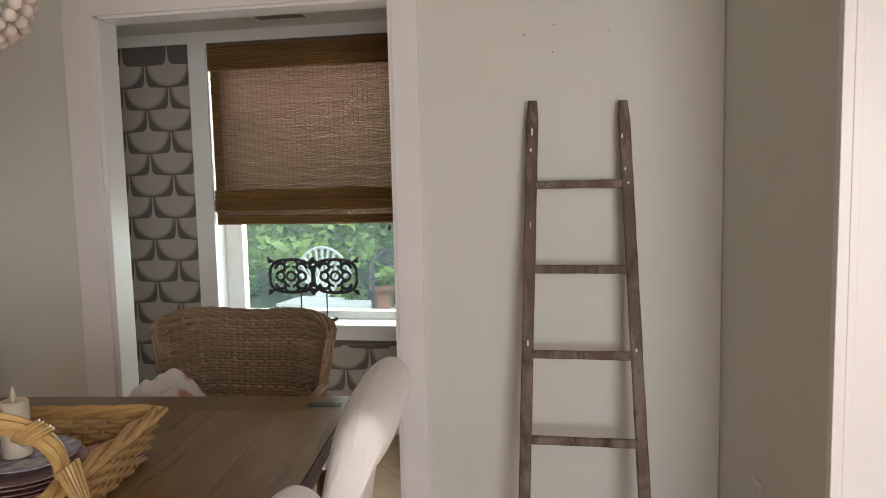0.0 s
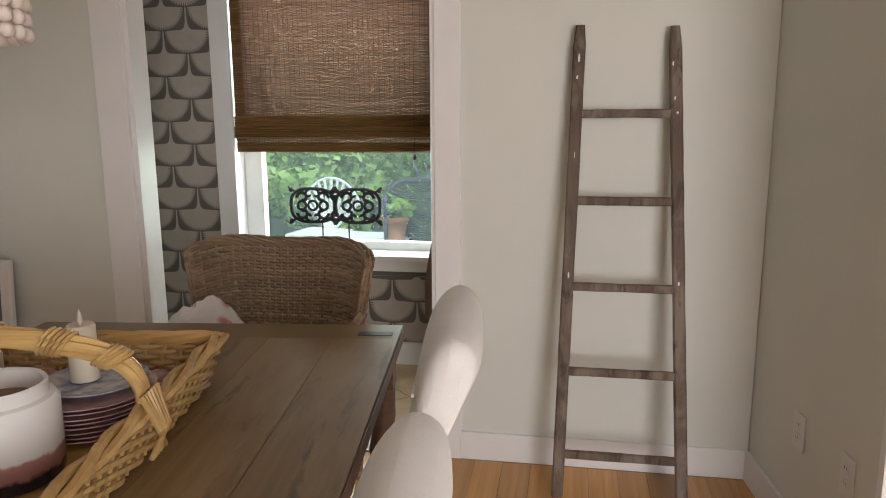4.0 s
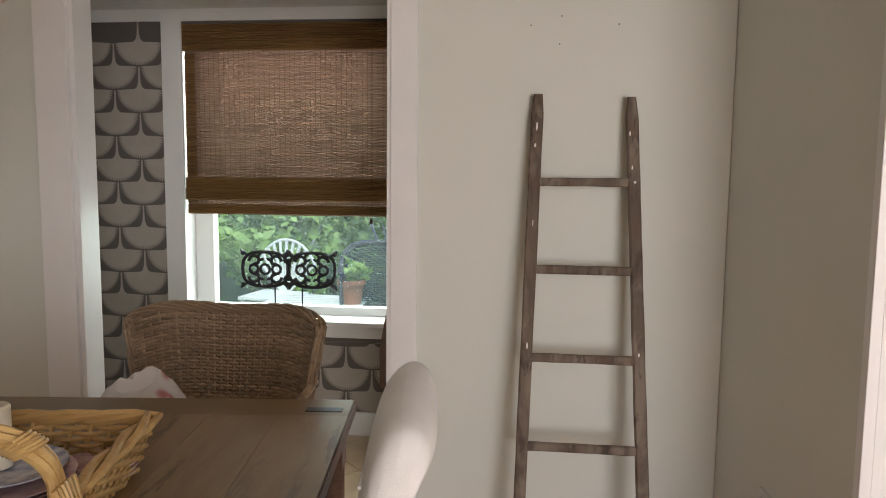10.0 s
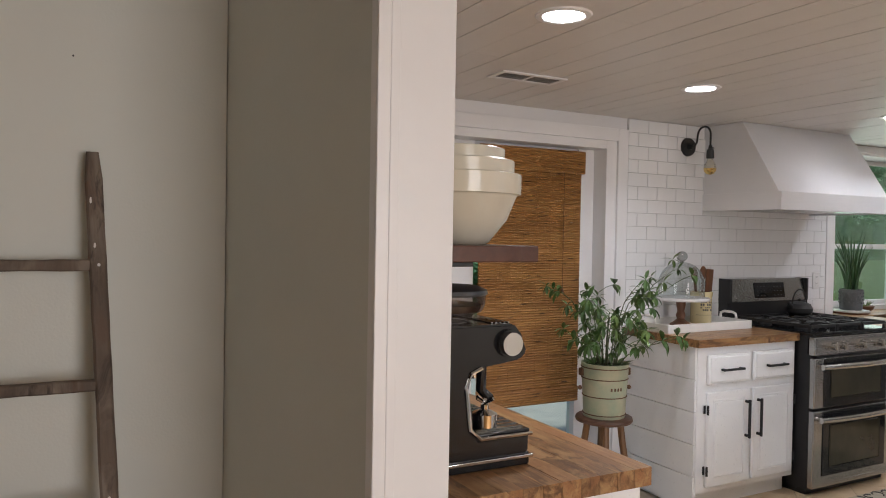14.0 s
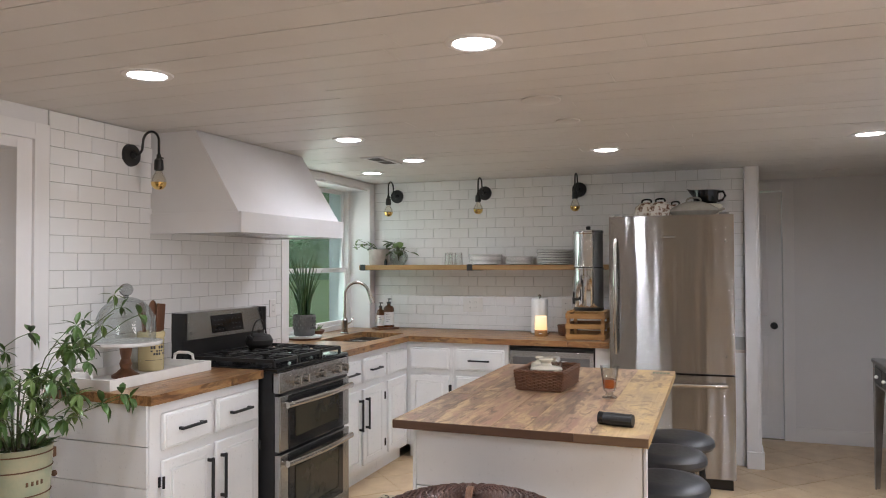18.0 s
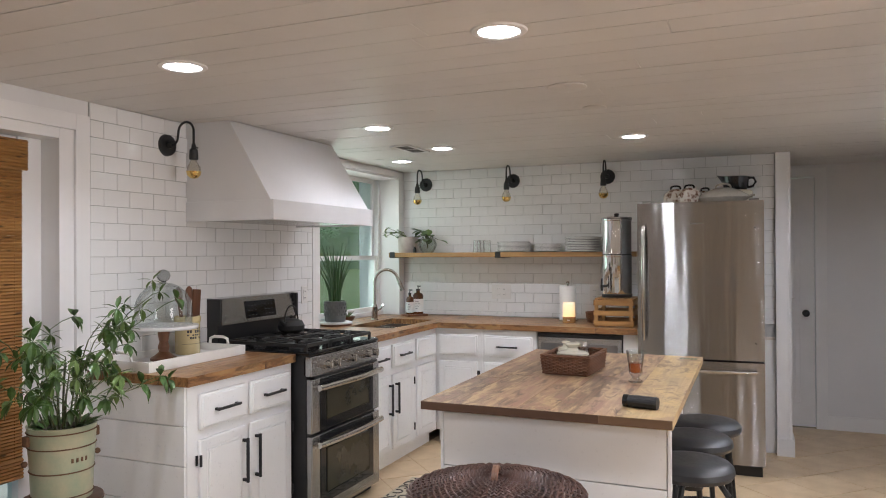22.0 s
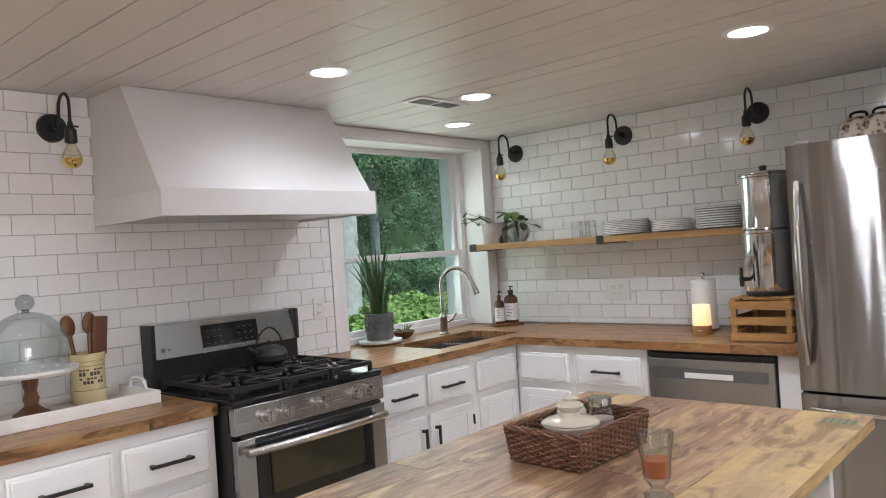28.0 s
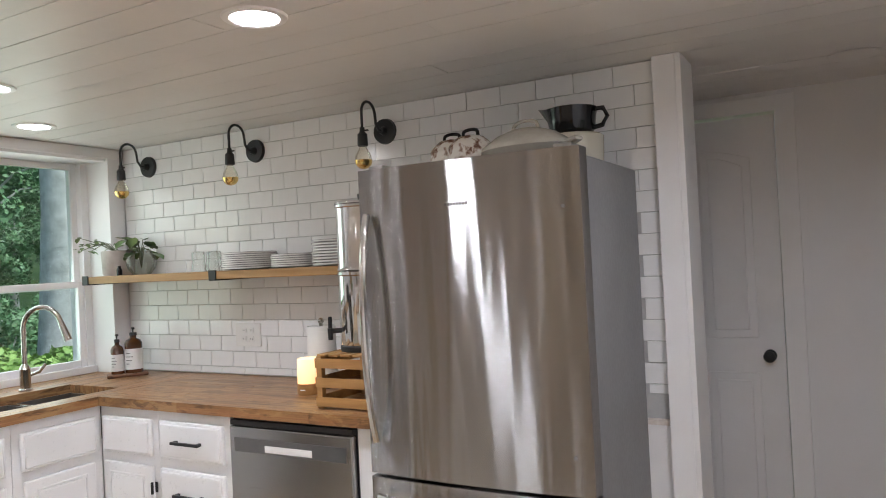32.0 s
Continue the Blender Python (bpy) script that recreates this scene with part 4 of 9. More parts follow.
# range hood
hood = thing("range_hood", "white painted sloping range hood above the stove", "hood")
HX0, HX1 = 3.898, 4.945
for r in ((HX0, 3.598, 1.624, HX1, 3.614, 1.728), (HX0, 3.614, 1.624, HX0 + 0.016, 4.176, 1.728), (HX1 - 0.016, 3.614, 1.624, HX1, 4.176, 1.728)):
    part_box("band", r, HOOD, hood, 0.0015)
part_box("underside", (HX0 + 0.016, 3.614, 1.632, HX1 - 0.016, 4.176, 1.64), STEEL_X, hood)
bm = bmesh.new()
y0, y1, z0, z1 = 3.622, 3.888, 1.728, CEIL - 0.002
vs = [bm.verts.new(v) for v in ((HX0 + .008, y0, z0), (HX1 - .008, y0, z0), (HX1 - .012, y1, z1), (HX0 + .012, y1, z1), (HX0 + .008, 4.176, z0), (HX1 - .008, 4.176, z0), (HX1 - .012, 4.176, z1), (HX0 + .012, 4.176, z1))]
for f in ((0, 1, 2, 3), (0, 3, 7, 4), (1, 5, 6, 2), (3, 2, 6, 7), (0, 4, 5, 1)):
    bm.faces.new([vs[i] for i in f])
part("canopy", bm, HOOD, hood, smooth=False)

# stove
st = thing("gas_stove", "stainless steel double oven gas stove with black cooktop", "stove", m=pose(4.06, 3.505, 0))
W = 0.756
part_box("body", (0.004, 0.012, 0.03, W - 0.004, 0.66, 0.905), BLACK, st, 0.003)
part_box("cooktop", (0, -0.015, 0.905, W, 0.60, 0.93), BLACK_GLOSS, st, 0.008)
bm = bmesh.new()
box(bm, 0.004, -0.020, 0.80, W - 0.004, 0.03, 0.905, bev=0.005)
part("control_panel", bm, STEEL_X, st)
for x in (0.14, 0.225, 0.40, 0.575, 0.66):
    bm = bmesh.new()
    rod(bm, (x, -0.020, 0.853), (x, -0.030, 0.853), 0.029, seg=20)
    rod(bm, (x, -0.030, 0.853), (x, -0.062, 0.853), 0.023, 0.021, seg=20)
    box(bm, x - 0.006, -0.068, 0.832, x + 0.006, -0.058, 0.874, bev=0.002)
    part("knob", bm, CHROME, st, "brushed metal knob")
for z0, z1, w0, w1 in ((0.50, 0.785, 0.555, 0.735), (0.045, 0.485, 0.16, 0.40)):
    d = part_box("oven_door", (0.006, -0.022, z0, W - 0.006, 0.012, z1), STEEL_X, st, 0.005)
    part_box("door_glass_surround", (0.085, -0.026, w0 - 0.05, W - 0.085, -0.020, z1 - 0.004), SCREEN, d, 0.004)
    part_box("door_window", (0.145, -0.029, w0, W - 0.145, -0.025, w1), OVEN_GLASS, d, 0.006)
    bm = bmesh.new()
    hz = z1 - 0.045
    pts = [(0.03 + (W - 0.06) * k / 12, -0.052 - 0.022 * math.sin(math.pi * k / 12), hz) for k in range(13)]
    tube(bm, pts, 0.0165, 12)
    for x in (0.045, W - 0.045):
        rod(bm, (x, -0.018, hz), (x, -0.058, hz), 0.011, seg=10)
    part("oven_handle", bm, CHROME, d, "bowed steel bar handle")
part_box("vent_slot", (0.03, -0.0235, 0.788, W - 0.03, -0.010, 0.799), BLACK, st)
part_box("plinth", (0.02, 0.03, 0, W - 0.02, 0.6, 0.04), BLACK, st)
bg = part_box("backguard", (0.0, 0.585, 0.925, W, 0.668, 1.075), BLACK, st, 0.006)
bm = bmesh.new()
vs = [bm.verts.new(v) for v in ((0, 0.575, 1.05), (W, 0.575, 1.05), (W, 0.600, 1.195), (0, 0.600, 1.195), (0, 0.668, 1.05), (W, 0.668, 1.05), (W, 0.668, 1.195), (0, 0.668, 1.195))]
for f in ((0, 1, 2, 3), (0, 3, 7, 4), (1, 5, 6, 2), (3, 2, 6, 7), (0, 4, 5, 1), (4, 7, 6, 5)):
    bm.faces.new([vs[i] for i in f])
bmesh.ops.bevel(bm, geom=list(bm.edges), offset=0.004, segments=2, affect="EDGES")
part("display_housing", bm, STEEL_X, bg)
for x in (0.0, W - 0.018):
    part_box("end_cap", (x - 0.001, 0.570, 1.048, x + 0.019, 0.669, 1.197), BLACK, bg, 0.003)
bm = bmesh.new()
box(bm, 0.24, 0.5745, 1.075, 0.53, 0.589, 1.175, bev=0.002)
bmesh.ops.transform(bm, matrix=Matrix.Translation((0, 0.5985 - 0.5895 - 0.0155, 0)) @ Matrix.Shear("XZ", 4, (0, 0)), verts=bm.verts)
panel = part("display_panel", bm, SCREEN, bg)
panel.matrix_basis = Matrix.Translation((0, 0.589, 1.12)) @ Matrix.Rotation(radians(-9.8), 4, "X") @ Matrix.Translation((0, -0.5815 + 0.008, -1.125))
bm = bmesh.new()
for r in range(3):
    for c in range(8):
        if c in (3, 4):
            continue
        x, z = 0.262 + 0.032 * c, 1.09 + 0.028 * r
        box(bm, x, 0.5725, z, x + 0.011, 0.5737, z + 0.003)
keys_ = part("key_marks", bm, mottled("key_print", (0.10, 0.10, 0.10), (0.14, 0.14, 0.14), 0.6), bg)
keys_.matrix_basis = panel.matrix_basis @ Matrix.Translation((0, -0.007, 0))
bm = bmesh.new()
for r, c in ((0, 0), (0, 1)):
    rod(bm, (0.055 + 0.028 * c, 0.5785, 1.085), (0.055 + 0.028 * c, 0.5835, 1.085), 0.010 if c == 0 else 0.005, seg=14)
part("badge", bm, GREY_METAL, bg, "small round dark badge")
# cast iron grates and burners
for gx in (0.03, 0.27, 0.51):
    bm = bmesh.new()
    w, y0, y1, zt = 0.215, 0.03, 0.55, 0.962
    for x in (gx, gx + w):
        box(bm, x - 0.008, y0, zt - 0.012, x + 0.008, y1, zt + 0.007, bev=0.002)
    for y in (y0, (y0 + y1) / 2, y1):
        box(bm, gx, y - 0.008, zt - 0.012, gx + w, y + 0.008, zt + 0.007, bev=0.002)
    for y in (y0 + 0.13, y1 - 0.13):
        for a in range(0, 360, 60):
            dx, dy = math.cos(radians(a)), math.sin(radians(a))
            tube(bm, [(gx + w / 2 + dx * 0.03, y + dy * 0.03, zt), (gx + w / 2 + dx * 0.103, y + dy * 0.103, zt + 0.002)], 0.0085, 6)
    for x in (gx, gx + w):
        for y in (y0, y1):
            box(bm, x - 0.007, y - 0.007, 0.93, x + 0.007, y + 0.007, zt)
    part("grate", bm, IRON, st, "black cast iron pan support")
    for y in (y0 + 0.13, y1 - 0.13):
        bm = bmesh.new()
        rod(bm, (gx + w / 2, y, 0.929), (gx + w / 2, y, 0.945), 0.045, 0.04, 20)
        part("burner", bm, IRON, st)
kt = thing("kettle", "small black cast iron kettle on the stove", "kettle", m=pose(4.06 + 0.49, 3.505 + 0.44, 0.969))
bm = bmesh.new()
lathe(bm, [(0, 0), (0.055, 0), (0.078, 0.02), (0.082, 0.045), (0.066, 0.072), (0.03, 0.085), (0, 0.088)], 24)
part("body", bm, IRON, kt)
bm = bmesh.new()
tube(bm, [(0.072 * math.cos(radians(a)), 0, 0.06 + 0.105 * math.sin(radians(a))) for a in range(0, 181, 15)], 0.0045, 6)
part("handle", bm, IRON, kt)
bm = bmesh.new()
rod(bm, (-0.06, 0, 0.045), (-0.115, 0, 0.085), 0.016, 0.009, 10)
part("spout", bm, IRON, kt)
bm = bmesh.new()
ball(bm, (0, 0, 0.096), 0.011)
part("lid_knob", bm, IRON, kt)

# dishwasher
dw = thing("dishwasher", "stainless steel dishwasher under the butcher block", "dishwasher", m=pose(5.965, 2.795, 0, 0, 0, -90))
part_box("body", (0, 0.01, 0.02, 0.605, 0.58, 0.872), BLACK, dw)
part_box("door", (0.004, -0.022, 0.10, 0.601, 0.01, 0.842), STEEL_X, dw, 0.006)
part_box("top_edge", (0.004, -0.016, 0.845, 0.601, 0.01, 0.866), BLACK, dw, 0.002)
bm = boxes((0.03, -0.024, 0.745, 0.575, -0.0205, 0.80), bev=0.001)
part("control_recess", bm, mottled("steel_recess", (0.20, 0.20, 0.205), (0.24, 0.24, 0.245), 0.35, 8, 0, 0.8), dw)
# steel pocket in white: the light it catches is put into the colour
part_box("pocket_handle", (0.19, -0.0265, 0.752, 0.42, -0.0235, 0.778), PORCELAIN, dw, 0.002)

# fridge, its doors slightly bowed
def bowed_door(x0, x1, z0, z1, depth, bow, n=14):
    bm = bmesh.new()
    cols = []
    for k in range(n + 1):
        u = k / n
        x = x0 + (x1 - x0) * u
        y = -bow * (1 - (2 * u - 1) ** 2)
        cols.append([bm.verts.new((x, y, z0)), bm.verts.new((x, y, z1)), bm.verts.new((x, depth, z1)), bm.verts.new((x, depth, z0))])
    for a, b in zip(cols, cols[1:]):
        for k in range(4):
            bm.faces.new((a[k], b[k], b[(k + 1) % 4], a[(k + 1) % 4]))
    bm.faces.new(cols[0]), bm.faces.new(cols[-1][::-1])
    sharp = [e for e in bm.edges if len(e.link_faces) == 2 and e.calc_face_angle() > 0.6]
    bmesh.ops.bevel(bm, geom=sharp, offset=0.006, segments=2, affect="EDGES")
    return bm


FRIDGE_STEEL = bpy.data.materials.new("fridge_steel")
FRIDGE_STEEL.use_nodes = True
FRIDGE_STEEL.node_tree.nodes.remove(FRIDGE_STEEL.node_tree.nodes["Principled BSDF"])
_g = node(FRIDGE_STEEL, "BsdfAnisotropic")
_g.inputs["Color"].default_value = (0.385, 0.378, 0.372, 1)
_g.inputs["Roughness"].default_value, _g.inputs["Anisotropy"].default_value = 0.25, 0.80
_tg = FRIDGE_STEEL.node_tree.nodes.new("ShaderNodeTangent")
_tg.direction_type, _tg.axis = "RADIAL", "Z"
link(FRIDGE_STEEL, _tg.outputs[0], _g.inputs["Tangent"])
# sheet metal is never quite even: long shallow waves, a little aslant
_v = coords(FRIDGE_STEEL, (9.0, 9.0, 0.55), (0, radians(5), 0))
_w = node(FRIDGE_STEEL, "TexNoise", Scale=1.0, Detail=1.5)
link(FRIDGE_STEEL, _v, _w.inputs["Vector"])
_bp = node(FRIDGE_STEEL, "Bump", Strength=1.0, Distance=0.009)
link(FRIDGE_STEEL, _w.outputs[0], _bp.inputs["Height"])
link(FRIDGE_STEEL, _bp.outputs[0], _g.inputs["Normal"])
link(FRIDGE_STEEL, _g.outputs[0], FRIDGE_STEEL.node_tree.nodes["Material Output"].inputs[0])
FRIDGE_SIDE = mottled("grey_fridge_side", (0.20, 0.20, 0.205), (0.23, 0.23, 0.235), 0.4, 6, 0.15)
fr = thing("fridge", "stainless steel bottom freezer fridge beside the worktop", "fridge", m=pose(5.892, 2.075, 0, 0, 0, -90))
part_box("body", (0.004, 0.075, 0.05, 0.784, 0.655, 1.755), FRIDGE_SIDE, fr, 0.006)
up = part("fridge_door", bowed_door(0, 0.788, 0.745, 1.775, 0.068, 0.020), FRIDGE_STEEL, fr)
lo = part("freezer_drawer", bowed_door(0, 0.788, 0.075, 0.732, 0.068, 0.020), FRIDGE_STEEL, fr)
bm = bmesh.new()
pts = [(0.045, -0.026 - 0.046 * math.sin(math.pi * k / 14) ** 0.7, 0.86 + 0.76 * k / 14) for k in range(15)]
tube(bm, pts, 0.0125, 10)
part("door_handle", bm, CHROME, up, "bowed upright steel handle")
bm = bmesh.new()
tube(bm, [(0.05 + 0.69 * k / 14, -0.03 - 0.042 * math.sin(math.pi * k / 14) ** 0.6, 0.675) for k in range(15)], 0.0125, 10)
part("drawer_handle", bm, CHROME, lo, "bowed steel bar handle")
part_box("base_grille", (0.02, 0.03, 0.0, 0.77, 0.5, 0.07), BLACK, fr)
bm = bmesh.new()
for z in (0.86, 1.60):
    rod(bm, (0.735, -0.006, z), (0.735, -0.014, z), 0.006, seg=12)
part("door_plug", bm, GREY_METAL, up)
bm = bmesh.new()
for k in range(8):
    box(bm, 0.345 + 0.0105 * k, -0.0215, 1.628, 0.345 + 0.0105 * k + 0.0075, -0.0195, 1.638)
part("maker_mark", bm, GREY_METAL, up)
for x in (0.03, 0.70):
    part_box("hinge_cover", (x, 0.02, 1.756, x + 0.06, 0.12, 1.79), GREY_METAL, fr, 0.004)

# shelf on the tiled wall
sh = thing("wall_shelf", "long pine wall shelf with dark iron brackets", "shelf")
part_box("board", (6.285, 2.14, 1.415, 6.568, 4.17, 1.453), SHELF_PINE, sh, 0.003)
for y in (4.135, 3.205):
    bm = boxes((6.279, y - 0.022, 1.410, 6.285, y + 0.022, 1.458), (6.28, y - 0.022, 1.409, 6.569, y + 0.022, 1.4145))
    part("bracket", bm, BLACK, sh)


# wall lamps with a half-gilded bulb
def sconce(m):
    s = thing("wall_lamp", "black gooseneck wall lamp with bare gold-tipped bulb, unlit", "lamp", "gooseneck wall lamps", m)
    bm = bmesh.new()
    rod(bm, (0, -0.001, 0), (0, -0.020, 0), 0.058, 0.054, 28)
    rod(bm, (0, -0.020, 0), (0, -0.045, 0), 0.020, 0.014, 16)
    part("wall_plate", bm, BLACK, s)
    bm = bmesh.new()
    pts = [(0, -0.035, 0)] + [(0.0, -0.06 - 0.01 * k, 0.012 * k) for k in range(3)] + [(0, -0.135 + 0.05 * math.cos(radians(a)), 0.062 + 0.05 * math.sin(radians(a))) for a in range(10, 181, 17)] + [(0, -0.185, 0.03), (0, -0.185, -0.01)]
    tube(bm, pts, 0.0062, 8)
    part("arm", bm, BLACK, s)
    bm = bmesh.new()
    lathe(bm, [(0, 0.0), (0.010, 0.0), (0.012, -0.02), (0.021, -0.03), (0.023, -0.075), (0.02, -0.08), (0, -0.08)], 16, (0, -0.185, -0.005))
    rod(bm, (0.0, -0.185, -0.02), (0.03, -0.185, -0.02), 0.004, seg=6)
    part("socket", bm, BLACK, s)
    bm = bmesh.new()
    lathe(bm, [(0.012, -0.078), (0.020, -0.095), (0.033, -0.118), (0.0375, -0.14)], 20, (0, -0.185, -0.005))
    b = part("bulb", bm, pane_glass("bulb_glass", (0.98, 0.96, 0.9)), s)
    bm = bmesh.new()
    lathe(bm, [(0.0375, -0.14), (0.034, -0.158), (0.02, -0.173), (0, -0.178)], 20, (0, -0.185, -0.005))
    part("gilded_cap", bm, GOLD, b, "gold mirrored bulb tip")
    return s


GOLD = mottled("gold_mirror", (0.75, 0.52, 0.18), (0.8, 0.58, 0.24), 0.12, 20, 0, 1.0)
WALL_TILE_T = 0.010
first = sconce(pose(3.755, NORTH - WALL_TILE_T, 2.017))
# the first lamp's arm bends sideways along its wall as well
for y in (3.948, 3.164, 2.393):
    copy_thing(first, pose(EAST - WALL_TILE_T, y, 2.038, 0, 0, -90))

# recessed ceiling lights
LAMP_GLOW = glowing("lamp_diffuser", (0.96, 0.95, 1.0), 42.0)
def downlight(x, y):
    d = thing("ceiling_light", "round white recessed ceiling light, switched on", "light", "recessed ceiling lights", pose(x, y, CEIL))
    bm = bmesh.new()
    lathe(bm, [(0.066, -0.004), (0.070, -0.007), (0.088, -0.005), (0.092, 0.0), (0.092, 0.006), (0.066, 0.006)], 36)
    part("trim_ring", bm, TRIM, d)
    bm = bmesh.new()
    lathe(bm, [(0, -0.0045), (0.040, -0.0045), (0.0665, -0.003), (0.0665, 0.005), (0, 0.005)], 36)
    part("diffuser", bm, LAMP_GLOW, d)
    return d


first = downlight(3.02, 2.093)
can = bpy.data.lights.new("ceiling_light_lamp", "AREA")
can.energy, can.color, can.shape, can.size, can.spread = 6.5, (0.85, 0.89, 1.0), "DISK", 0.13, radians(135)
hood_can = can.copy()
hood_can.energy = 1.1
south_can = can.copy()
south_can.energy, south_can.spread = 9.9, radians(165)
west_can = can.copy()
west_can.energy = 8.4
new("ceiling_light_lamp", can).matrix_world = pose(3.02, 2.093, CEIL - 0.012)
for x, y in ((2.955, 3.322), (4.458, 3.295), (5.339, 3.277), (5.85, 3.831), (5.356, 2.016), (5.325, 0.613), (4.212, 0.646), (3.03, 0.659), (1.72, 2.74)):
    copy_thing(first, pose(x, y, CEIL))
    new("ceiling_light_lamp", hood_can if (y > 3.28 and 4 < x < 5) or x > 5.6 else south_can if y < 1 else west_can if x < 2 else can).matrix_world = pose(x, y, CEIL - 0.012)


def ceiling_vent(x, y, w, d, rz=0, z=None):
    v = thing("ceiling_vent", "white slotted metal ceiling vent", "vent", "ceiling vents", pose(x, y, (CEIL if z is None else z) - 0.001, 0, 0, rz))
    part("backing", boxes((-w / 2 + 0.02, -d / 2 + 0.02, -0.003, w / 2 - 0.02, d / 2 - 0.02, -0.0005)), INK, v)
    part("frame", boxes((-w / 2, -d / 2, -0.007, w / 2, -d / 2 + 0.022, 0), (-w / 2, d / 2 - 0.022, -0.007, w / 2, d / 2, 0), (-w / 2, -d / 2 + 0.022, -0.007, -w / 2 + 0.022, d / 2 - 0.022, 0), (w / 2 - 0.022, -d / 2 + 0.022, -0.007, w / 2, d / 2 - 0.022, 0), (-0.006, -d / 2 + 0.022, -0.0065, 0.006, d / 2 - 0.022, 0)), TRIM, v)
    n = int((d - 0.05) / 0.012)
    for k in range(n):
        y0 = -d / 2 + 0.026 + 0.012 * k
        part("slat", boxes((-w / 2 + 0.02, y0, -0.0055, w / 2 - 0.02, y0 + 0.0022, -0.0035)), GREY_METAL, v)


ceiling_vent(2.14, 3.557, 0.34, 0.14)
ceiling_vent(5.27, 3.477, 0.34, 0.14)
for x, y, r in ((3.89, 2.08, 0.085), (4.38, 2.06, 0.06), (7.004, 0.564, 0.09)):
    bm = bmesh.new()
    lathe(bm, [(0, -0.008), (r - 0.01, -0.008), (r, -0.004), (r, 0.004), (0, 0.004)], 32)
    solid("ceiling_cover_plate", bm, CEILING, "round white blank plate on the ceiling", "plate", pose(x, y, CEIL - 0.0005), "ceiling plates")


def outlet(m, gangs=1, label="white wall outlet"):
    o = thing("wall_outlet", label, "outlet", "wall outlets", m)
    w = 0.035 * gangs + 0.002 + (0.012 if gangs > 1 else 0)
    bm = boxes((-w, -0.007, -0.058, w, 0, 0.058), bev=0.0025)
    part("plate", bm, OUTLET, o)
    for g in range(gangs):
        cx = 0 if gangs == 1 else (-0.024 + 0.048 * g)
        for dz in (-0.022, 0.022):
            bm = boxes((cx - 0.015, -0.009, dz - 0.014, cx + 0.015, -0.0065, dz + 0.014), bev=0.002)
            part("socket_face", bm, OUTLET, o)
            part("socket_slot", boxes((cx - 0.007, -0.0096, dz - 0.003, cx - 0.005, -0.0088, dz + 0.006), (cx + 0.005, -0.0096, dz - 0.003, cx + 0.007, -0.0088, dz + 0.006)), INK, o)
    return o


outlet(pose(EAST - 0.012, 3.27, 1.125, 0, 0, -90), 2, "white double wall outlet on the tiles")
outlet(pose(5.02, NORTH - 0.012, 1.17), 1, "white wall outlet on the tiles beside the window")
outlet(pose(0.762, 2.549, 0.385, 0, 0, -84.3), 1, "white wall outlet on the stub wall")
outlet(pose(0.7935, 2.235, 0.40, 0, 0, -84.3), 1, "white wall outlet on the stub wall")
outlet(pose(EAST - 0.012, 2.50, 1.125, 0, 0, -90), 1, "white wall outlet on the tiles")

# ---- kitchen: loose things ----
# island with plank top
isl = thing("kitchen_island", "white shiplap kitchen island with knee space", "island")
part_box("core", (3.42, 1.80, 0.06, 4.84, 2.44, 0.856), CABINET, isl)
part_box("end_panel_core", (3.385, 1.625, 0.0, 3.42, 2.455, 0.856), CABINET, isl)
for k in range(4):
    part_box("shiplap_board", (3.366, 1.6235, 0.035 + 0.204 * k, 3.385, 2.437, 0.035 + 0.204 * k + 0.200), CABINET, isl, 0.002)
for y in (1.610, 2.4385):
    part_box("corner_post", (3.363, y, 0.0, 3.39, y + 0.012, 0.856), CABINET, isl, 0.002)
part_box("far_end_panel", (4.82, 1.70, 0.0, 4.855, 2.455, 0.856), CABINET, isl, 0.002)
part_box("knee_panel", (3.42, 1.79, 0.0, 4.84, 1.80, 0.856), CABINET, isl)
part_box("toe_board", (3.42, 2.44, 0.0, 4.84, 2.45, 0.856), CABINET, isl)
top = thing("island_top", "rustic mixed plank island top, oiled and scratched", "worktop")
rng = random.Random(21)
ws = [0.128, 0.105, 0.142, 0.118, 0.096, 0.135, 0.19]
y = 1.60
me = unit_mesh(RUSTIC)
LIGHT_PLANK = wooden("pale_plank", (0.36, 0.23, 0.105), (0.58, 0.42, 0.22), 0.42, 0, 0.4, 0.2, 0.12)
stained(LIGHT_PLANK, (2.4, 1.2, 1.0), (0.22, 0.13, 0.07), (0.62, 0.44, 0.19), (0.36, 0.22, 0.13))
me2 = unit_mesh(LIGHT_PLANK)
for k, wd in enumerate(reversed(ws)):
    cuts = [3.325, 3.325 + rng.uniform(0.5, 1.1), 4.92]
    if k == 0:
        cuts = [3.325, 3.98, 4.92]
    for a, b in zip(cuts, cuts[1:]):
        stave("plank", me2 if k == 0 or rng.random() < 0.15 else me, top, a + 0.0006, y + 0.0006, 0.857, b - 0.0006, y + wd - 0.0006, 0.889 + rng.uniform(-0.0006, 0.0004))
    y += wd
part_box("end_band", (3.3205, 1.845, 0.8595, 3.325, 2.513, 0.8885), RUSTIC_EDGE, top, 0.001, "dark weathered end of the planks")
part_box("end_band", (3.3205, 1.601, 0.8595, 3.325, 1.8445, 0.8885), wooden("worn_plank_end", (0.11, 0.06, 0.033), (0.24, 0.145, 0.08), 0.5, 1, 0.6, 0.2), top, 0.001, "lighter worn end of the planks")
bm = bmesh.new()
for k in range(5):
    box(bm, 4.80 + 0.0, 1.625 + 0.018 * k, 0.8893, 4.85, 1.637 + 0.018 * k, 0.8897)
